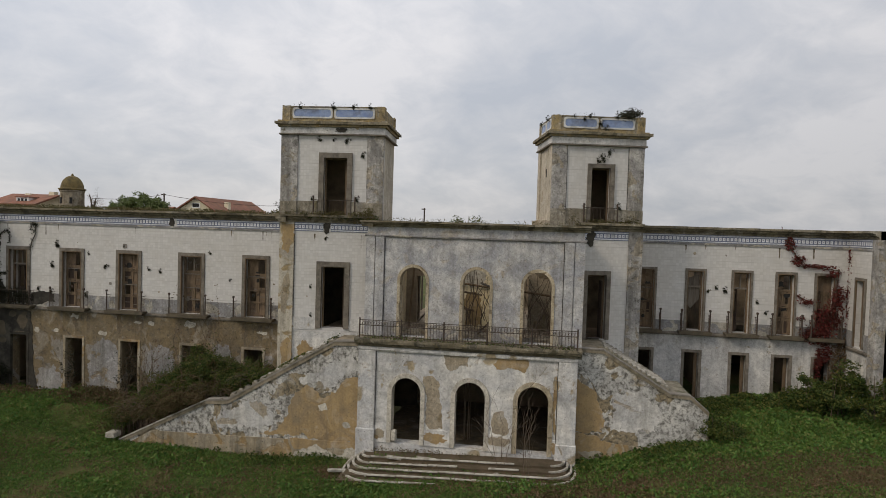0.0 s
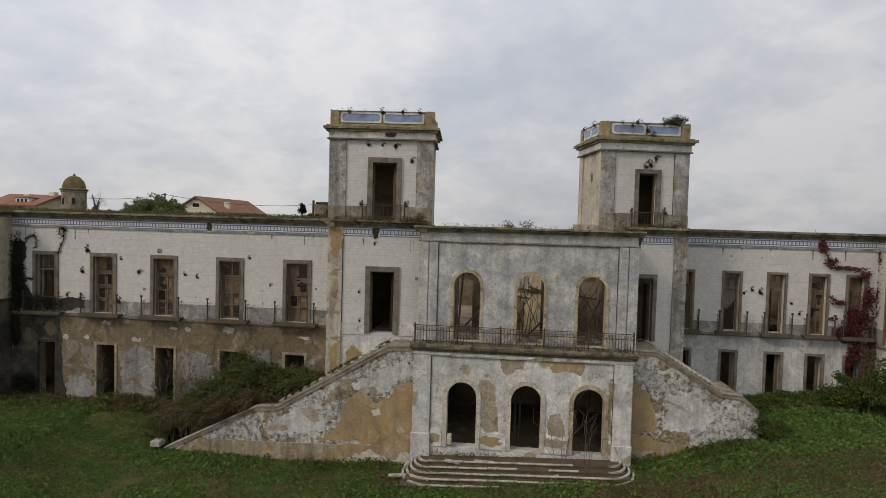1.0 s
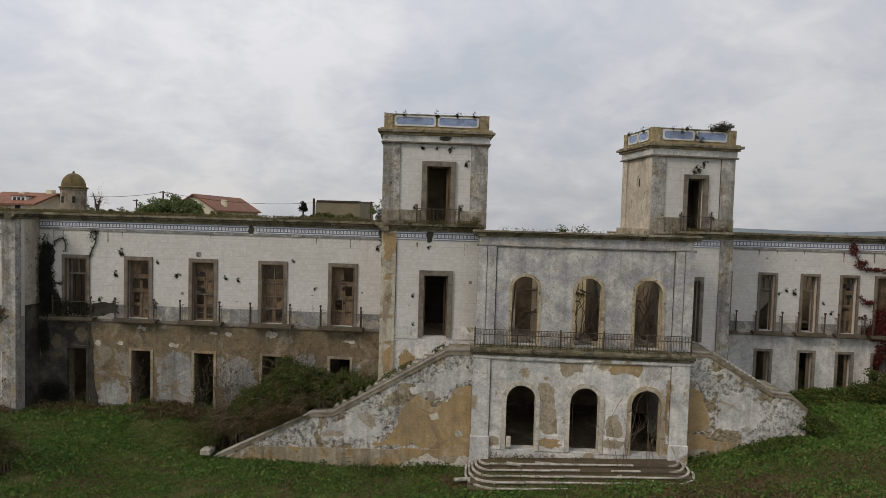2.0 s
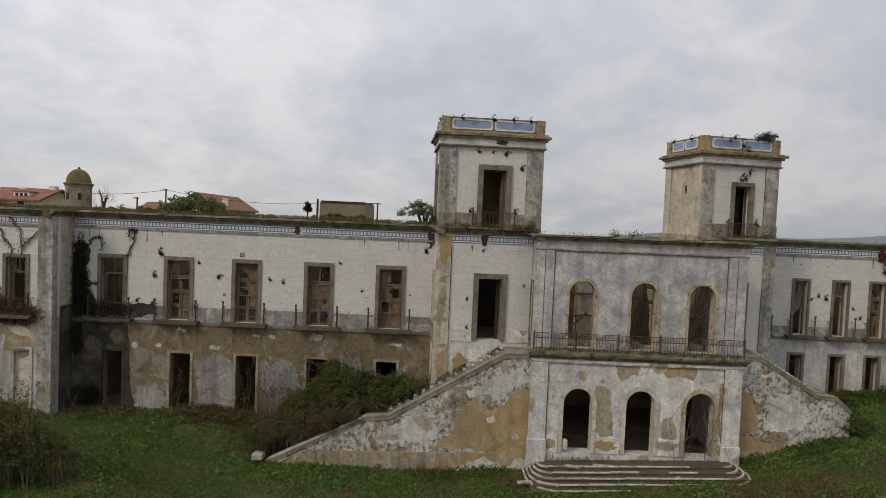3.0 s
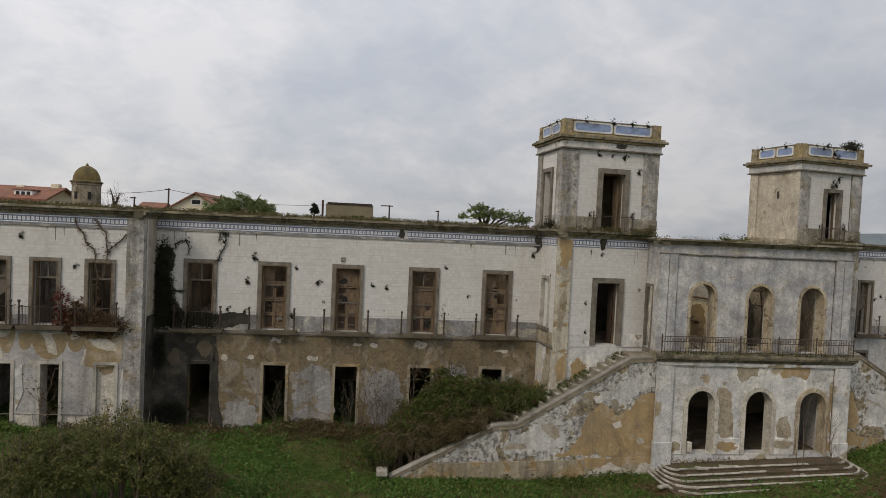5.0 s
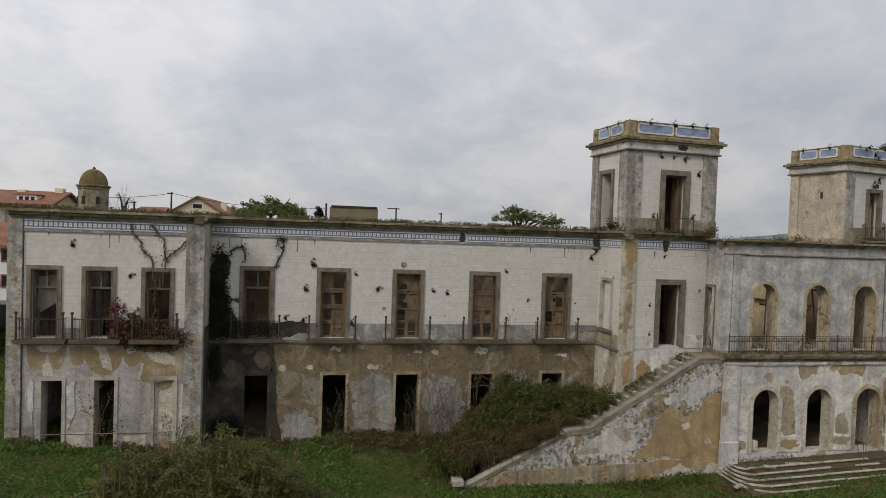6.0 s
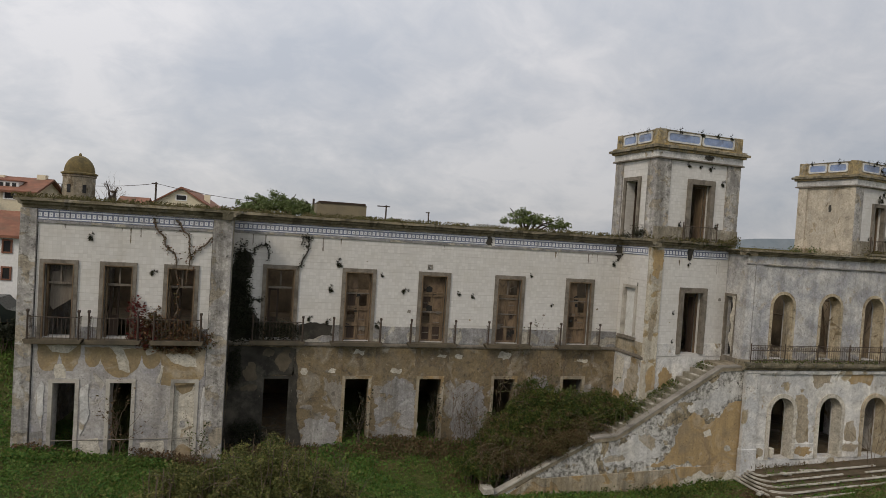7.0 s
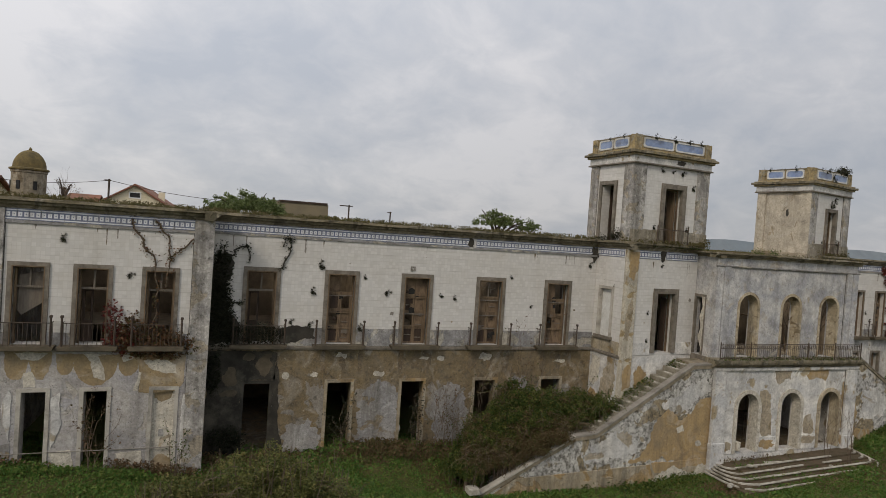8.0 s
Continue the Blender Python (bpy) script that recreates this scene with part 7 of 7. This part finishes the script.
def sapling(label, x, y, h, seed, mat=None, n_leaf=0, z0=0.0, lean=0.0):
    t = thing("sapling", label, "sapling")
    z0 = z0 or ground_height(x, y) - 0.05
    g = random.Random(seed)
    bm = bmesh.new()
    tips = []
    def grow(p, d, ln, r, lvl):
        q = [p]
        for k in range(4):
            d = (d + Vector((g.uniform(-0.2, 0.2), g.uniform(-0.2, 0.2), 0.06))).normalized()
            q.append(q[-1] + d * ln / 4)
            if lvl < 2 and g.random() < 0.85:
                grow(q[-1], (d + Vector((g.uniform(-0.9, 0.9), g.uniform(-0.9, 0.9), g.uniform(0, 0.4)))).normalized(), ln * 0.5, r * 0.55, lvl + 1)
        tips.extend(q[1:])
        tube(bm, q, r, r * 0.5, 4)
    for k in range(3):
        grow(Vector((x + g.uniform(-0.15, 0.15), y, z0)), Vector((g.uniform(-0.25, 0.25) + lean, g.uniform(-0.2, 0.2), 1)).normalized(), h * g.uniform(0.6, 1.0), 0.014, 0)
    tagged(part("branchwork", bm, M_TWIG, t), kind="stuff")
    if n_leaf:
        a = np.array([tuple(g.choice(tips) + Vector((g.uniform(-0.08, 0.08), g.uniform(-0.08, 0.08), g.uniform(-0.08, 0.08)))) for _ in range(n_leaf)])
        part("foliage", leaf_mesh("foliage", a, 0.10, mat, 0.1, seed), mat, t)
    return t


sapling("bare leafless sapling in front of the arcade", 7.7, 26.5, 3.2, 5)
sapling("bare leafless sapling in front of the arcade", 8.7, 26.2, 2.4, 6)
sapling("tall dry weed with yellowing leaves by the wing", -7.4, 30.3, 4.2, 7, M_DRY, 260)
sapling("tall dry weed with yellowing leaves by the wing", -11.0, 30.6, 2.6, 8, M_DRY, 90)
for k, (x, y, h) in enumerate(((-9.6, 30.5, 2.6), (-10.4, 30.4, 2.2), (-10.0, 30.2, 1.9), (-8.4, 30.5, 3.7), (-6.8, 30.4, 3.5))):
    sapling("thin dry stalks rising from the brambles", x, y, h, 20 + k, M_MIXED, 90)
sapling("bare twigs above the shrub", -16.0, 24.2, 2.7, 9)
sapling("leggy dark weed standing by the doorway", -15.1, 30.5, 2.0, 10, M_IVY, 250)
sapling("leggy dark weed standing by the doorway", -11.9, 30.5, 1.9, 12, M_IVY, 250)
sapling("leggy brown weed standing by the doorway", -23.95, 28.9, 1.9, 13, M_DRY, 150)
sapling("leggy green weed by the blocked door", -21.3, 28.9, 1.4, 14, M_BRAMBLE, 120)
scatter("foot_weeds", 2600, (-27.4, -20.4, 28.3, 29.35), 0.11, M_GRASS, "weeds along the foot of the wall", 15, 0.22, 0.8)
scatter("foot_weeds", 900, (-27.4, -20.4, 28.9, 29.35), 0.12, M_DRY, "dry weeds along the foot of the wall", 25, 0.35, 0.8)
scatter("foot_weeds", 4500, (-20.4, -10.0, 29.8, 30.98), 0.12, M_MIXED, "brown weeds along the foot of the wall", 16, 0.30, 0.5)
scatter("foot_weeds", 1100, (-9.5, 1.4, 26.5, 27.65), 0.12, M_BRAMBLE, "weeds along the foot of the stair wall", 17, 0.26, 0.85)
scatter("foot_weeds", 1100, (10.6, 17.0, 27.0, 28.15), 0.12, M_BRAMBLE, "weeds along the foot of the stair wall", 18, 0.26, 0.85)
slab = single("stone_slab", box(bmesh.new(), -10.45, -10.0, 27.4, 27.9, -0.62, -0.38, bevel=0.02), M_TREAD, "pale broken stone slab lying in the weeds", "stone")

# ================= beyond the palace =================
def lathe(bm, prof, x, y, n=28):
    rings = [[bm.verts.new((x + r * math.cos(2 * math.pi * k / n), y + r * math.sin(2 * math.pi * k / n), z)) for k in range(n)] for r, z in prof]
    for a, b in zip(rings, rings[1:]):
        for k in range(n):
            bm.faces.new((a[k], a[(k + 1) % n], b[(k + 1) % n], b[k]))
    return bm


tur = thing("domed_turret", "round weathered turret with a mossy dome", "turret", (-31.8, 50.0, 3.05))
tur.scale = (0.755, 0.755, 0.755)
part("drum", lathe(bmesh.new(), [(1.24, -5), (1.24, 11.35), (1.31, 11.4), (1.31, 11.55)], 0, 0), M_TUR, tur)
part("eave", lathe(bmesh.new(), [(1.28, 11.55), (1.42, 11.6), (1.42, 11.72), (1.15, 11.8)], 0, 0), M_DOME, tur)
part("dome", lathe(bmesh.new(), [(1.22, 11.7)] + [(1.19 * math.cos(a), 11.75 + 1.5 * math.sin(a)) for a in [math.pi / 2 * k / 9 for k in range(9)]] + [(0.04, 13.25)], 0, 0), M_DOME, tur, smooth=True)
part("finial", lathe(bmesh.new(), [(0.10, 13.2), (0.14, 13.32), (0.08, 13.42), (0.01, 13.5)], 0, 0, 10), M_DOME, tur)
for a in (200, 250, 305):
    c, sn = math.cos(radians(a)), math.sin(radians(a))
    o = part("window", bmbox(-0.14, 0.14, -0.06, 0.06, 10.0, 10.7), M_DARK, tur)
    o.matrix_basis = pose(1.24 * c, 1.24 * sn, 0, 0, 0, a + 90)


def gable_roof(bm, x0, x1, y0, y1, ze, zr, along="x", over=0.3, t=0.14):
    """Two roof slopes with thickness over the given plan."""
    if along == "x":
        ym = (y0 + y1) / 2
        for yo in (y0 - over, y1 + over):
            lo = ze - over * (zr - ze) / ((y1 - y0) / 2)
            v = [bm.verts.new(c) for c in ((x0 - over, yo, lo), (x1 + over, yo, lo), (x1 + over, ym, zr), (x0 - over, ym, zr), (x0 - over, yo, lo + t), (x1 + over, yo, lo + t), (x1 + over, ym, zr + t), (x0 - over, ym, zr + t))]
            for f in ((0, 1, 2, 3), (4, 5, 6, 7), (0, 1, 5, 4), (1, 2, 6, 5), (2, 3, 7, 6), (3, 0, 4, 7)):
                bm.faces.new([v[i] for i in f])
    else:
        xm = (x0 + x1) / 2
        for xo in (x0 - over, x1 + over):
            lo = ze - over * (zr - ze) / ((x1 - x0) / 2)
            v = [bm.verts.new(c) for c in ((xo, y0 - over, lo), (xo, y1 + over, lo), (xm, y1 + over, zr), (xm, y0 - over, zr), (xo, y0 - over, lo + t), (xo, y1 + over, lo + t), (xm, y1 + over, zr + t), (xm, y0 - over, zr + t))]
            for f in ((0, 1, 2, 3), (4, 5, 6, 7), (0, 1, 5, 4), (1, 2, 6, 5), (2, 3, 7, 6), (3, 0, 4, 7)):
                bm.faces.new([v[i] for i in f])
    return bm


def house(label, x0, x1, y0, y1, ze, zr, along, wall, wins=(), chim=(), frames=None):
    h = thing("house", label, "house")
    if along == "x":
        outline, to, dep = [(y0, 0), (y1, 0), (y1, ze), ((y0 + y1) / 2, zr), (y0, ze)], facing("W", x0), x1 - x0
    else:
        outline, to, dep = [(x0, 0), (x1, 0), (x1, ze), ((x0 + x1) / 2, zr), (x0, ze)], facing("S", y0), y1 - y0
    part("wall", plate([outline], to, 0, dep), wall, h)
    part("roof", gable_roof(bmesh.new(), x0, x1, y0, y1, ze, zr, along), M_ROOF, h)
    S = facing("S", y0)
    for (u, z, w, hh) in wins:
        wn = part("window", plate([rect(u - w / 2 - 0.08, u + w / 2 + 0.08, z - hh / 2 - 0.08, z + hh / 2 + 0.08), rect(u - w / 2, u + w / 2, z - hh / 2, z + hh / 2)], S, -0.05, 0), frames or M_HOUSE_W, h)
        part("pane", plate([rect(u - w / 2, u + w / 2, z - hh / 2, z + hh / 2)], S, -0.012, 0), M_DARK, wn)
    for (cx, cy, zt) in chim:
        part("chimney", bmbox(cx - 0.25, cx + 0.25, cy - 0.25, cy + 0.25, zr - 1.2, zt), M_HOUSE, h)
    return h


h = house("cream house with red tile roof, white dormer and chimneys", -38.0, -33.7, 48.0, 53.0, 10.4, 11.25, "x", M_HOUSE, [(-35.0, 10.12, 0.5, 0.34)], [(-36.4, 50.4, 11.42), (-34.1, 50.5, 11.62)])
d = part("dormer", bmbox(-35.9, -34.7, 48.45, 50.3, 10.5, 11.02, bevel=0.02), M_HOUSE_W, h)
for x in (-35.75, -35.4, -35.05):
    part("pane", bmbox(x, x + 0.22, 48.43, 48.46, 10.66, 10.92), M_DARK, d)
part("roof_edge", bmbox(-36.0, -34.6, 48.38, 50.3, 11.02, 11.08), M_ROOF, d)
house("low annexe with red tile roof and white veranda", -39.4, -36.3, 44.8, 47.9, 9.85, 10.45, "x", M_HOUSE_W, [(x, 9.45, 0.42, 0.36) for x in (-38.9, -38.3, -37.7, -37.1, -36.65)], [])
house("cream gabled house with red tile roof", -29.63, -25.17, 62.0, 74.0, 10.49, 11.9, "y", M_HOUSE, [(-27.4, 11.09, 0.77, 0.39), (-28.69, 10.06, 0.77, 0.43)], [(-25.7, 65.4, 11.6)])
house("small white house with red tile roof", -31.86, -30.14, 60.29, 63.71, 10.14, 10.74, "x", M_HOUSE_W, [], [])
house("white two-storey house with red tile roof and dark red windows", -42.0, -28.4, 41.0, 44.2, 8.05, 9.1, "x", M_HOUSE_W,
      [(x, z, 0.32, 0.56) for z in (7.42, 6.02) for x in (-32.3, -32.97, -33.63, -34.4, -35.2)], (), M_ROOF)
shed = thing("flat_building", "long brown windowless building with a flat parapet", "building")
part("wall", bmbox(-15.7, -10.96, 65, 73, 0, 11.65), M_FLAT, shed)
part("coping", bmbox(-15.55, -11.06, 64.9, 73.1, 11.65, 11.82), M_WOOD_D, shed)
part("pipe", bmbox(-16.14, -15.95, 65.5, 65.7, 9, 12.0), M_WOOD_D, shed)


def pole(label, x, y, h, arm=0.8):
    p = thing("utility_pole", label, "pole")
    part("mast", tube(bmesh.new(), [(x, y, 0), (x, y, h)], 0.11, 0.07, 8), M_BARK, p)
    part("crossarm", bmbox(x - arm, x + arm * 0.4, y - 0.05, y + 0.05, h - 0.16, h - 0.06), M_BARK, p)
    return p


pole("wooden utility pole with overhead cable", -28.8, 58.6, 12.1, 0.32)
pole("wooden utility pole with crossarm", -32.0, 59.6, 11.25, 0.35)
pole("wooden utility pole with crossarm", -9.4, 62.6, 11.75, 0.85)
pole("thin pole behind the roofs", -4.0, 68, 11.6, 0.3)
bm = bmesh.new()
for a, b, sag in (((-28.8, 58.6, 12.0), (-36.0, 57, 11.4), 0.25), ((-28.8, 58.6, 12.0), (-15.6, 64, 11.5), 0.5)):
    A, B = Vector(a), Vector(b)
    tube(bm, [A.lerp(B, k / 10) - Vector((0, 0, sag * 4 * (k / 10) * (1 - k / 10))) for k in range(11)], 0.022, 0.022, 3)
single("overhead_cable", bm, M_WOOD_D, "thin overhead cables between the poles", "cable")


def tree(label, x, y, lobes, n, size, mat, seed, trunk=0.25):
    t = thing("tree", label, "tree")
    g = random.Random(seed)
    top = min(l[2] for l in lobes)
    part("trunk", tube(bmesh.new(), [(x, y, 0), (x + 0.1, y, top * 0.5), (x, y, top)], trunk, trunk * 0.6, 8), M_BARK, t)
    for l in lobes:
        for k in range(3):
            q = Vector((l[0] + g.uniform(-0.6, 0.6) * l[3], l[1] + g.uniform(-0.6, 0.6) * l[4], l[2] + g.uniform(0.2, 1.0) * l[5]))
            part("limb", tube(bmesh.new(), [(x, y, top - 0.8), ((x + q.x) / 2, (y + q.y) / 2, (top + q.z) / 2 - 0.1), tuple(q)], 0.09, 0.02, 5), M_BARK, t)
    part("crown", leaf_mesh("crown", blob_points(n, lobes, seed, 0.28, 45), size, mat, 0.2, seed), mat, t)
    return t


tree("broad green tree crown behind the roof", -18.9, 41.5, [(-18.9, 41.5, 10.3, 1.5, 1.3, 0.95), (-20.2, 41.5, 10.1, 1.0, 1.0, 0.9), (-17.7, 41.5, 10.0, 0.9, 1.0, 0.75)], 9000, 0.14, M_TREE, 71)
tree("sparse olive tree behind the roof", -3.9, 41.0, [(-4.4, 41.0, 10.4, 1.15, 1.0, 0.95), (-3.1, 41.0, 10.5, 1.15, 1.0, 0.9), (-1.6, 41.0, 10.3, 0.9, 0.8, 0.6)], 4200, 0.13, M_TREE, 72, 0.18)
tree("dark cypress tip behind the roof", -16.7, 64, [(-16.7, 64, 10.7, 0.27, 0.27, 1.25)], 1200, 0.16, M_IVY, 73, 0.12)
tree("bare dark tree beside the turret", -29.9, 50.2, [(-29.9, 50.2, 10.6, 0.7, 0.6, 1.05)], 260, 0.08, M_DRY, 74, 0.11)
sapling("bare grey tree beside the turret", -29.8, 49.6, 2.6, 91, z0=9.0)
sapling("bare grey tree beside the turret", -30.2, 50.4, 2.2, 92, z0=9.2)
plant("hedge", "scrub along the skyline behind the roof", "hedge", 14000,
      [(-37.0, 59, 9.7, 2.0, 1.0, 0.8), (-33.5, 58, 9.7, 2.2, 1.0, 0.65), (-30.5, 58, 9.7, 1.8, 1.0, 0.65), (-26.5, 57, 9.7, 1.8, 1.0, 0.7), (-22.5, 57, 9.7, 2.2, 1.0, 0.55), (-11.5, 55, 9.9, 2.7, 1.0, 0.65)], 0.18, M_SHRUB, 75, 40)
plant("hedge", "dark clipped hedge at the top of the lawn", "hedge", 14000, [(-30.9, 38.4, 3.3, 1.1, 0.6, 0.8), (-32.8, 38.5, 3.4, 1.4, 0.6, 0.9), (-35.0, 38.6, 3.4, 1.4, 0.6, 0.9), (-37.2, 38.7, 3.4, 1.4, 0.6, 0.9)], 0.14, M_IVY, 76, 40)
car = thing("parked_car", "dark parked car behind the hedge", "car", (-32.7, 39.95, ground_height(-32.7, 39.95)))
bm = bmesh.new()
pr = [(-2.1, 0.35), (2.1, 0.35), (2.15, 0.8), (1.2, 0.98), (0.7, 1.5), (-0.9, 1.52), (-1.7, 1.0), (-2.15, 0.9)]
part("body", plate([pr], lambda u, z, d: (u, -0.85 + d, z + 0.4), 0, 1.7), M_CAR, car)
for wx in (-1.3, 1.35):
    for wy in (-0.86, 0.72):
        part("wheel", lathe(bmesh.new(), [(0.05, -0.07), (0.33, -0.07), (0.33, 0.07), (0.05, 0.07)], 0, 0, 16), M_IRON, car).matrix_basis = pose(wx, wy, 0.33, 90, 0, 0)
part("windscreen", bmbox(0.75, 0.79, -0.7, 0.7, 1.4, 1.85), M_DARK, car)


def hills():
    bm = bmesh.new()
    xs = [60 + 8 * i for i in range(80)]
    top = []
    for i, x in enumerate(xs):
        lift = min(1.0, max(0.0, (x - 240) / 160))
        z = 10.6 + 11.5 * lift * lift * (3 - 2 * lift) + 1.3 * noise.noise((x * 0.022, 1.3, 0)) + 0.4 * noise.noise((x * 0.08, 4.0, 0))
        top.append(z * min(1.0, max(0.0, (x - 60) / 90)))
    f0, r0, bk = [[bm.verts.new((x, y, z)) for x, z in zip(xs, zz)] for y, zz in ((400, [-14] * 80), (430, top), (470, [-14] * 80))]
    for a, b in ((f0, r0), (r0, bk)):
        for i in range(len(xs) - 1):
            bm.faces.new((a[i], a[i + 1], b[i + 1], b[i]))
    tagged(new("backdrop", finish(bm, "backdrop", M_HILL, True)), "hazy blue-grey hills on the horizon", "hills", kind="structure")


hills()
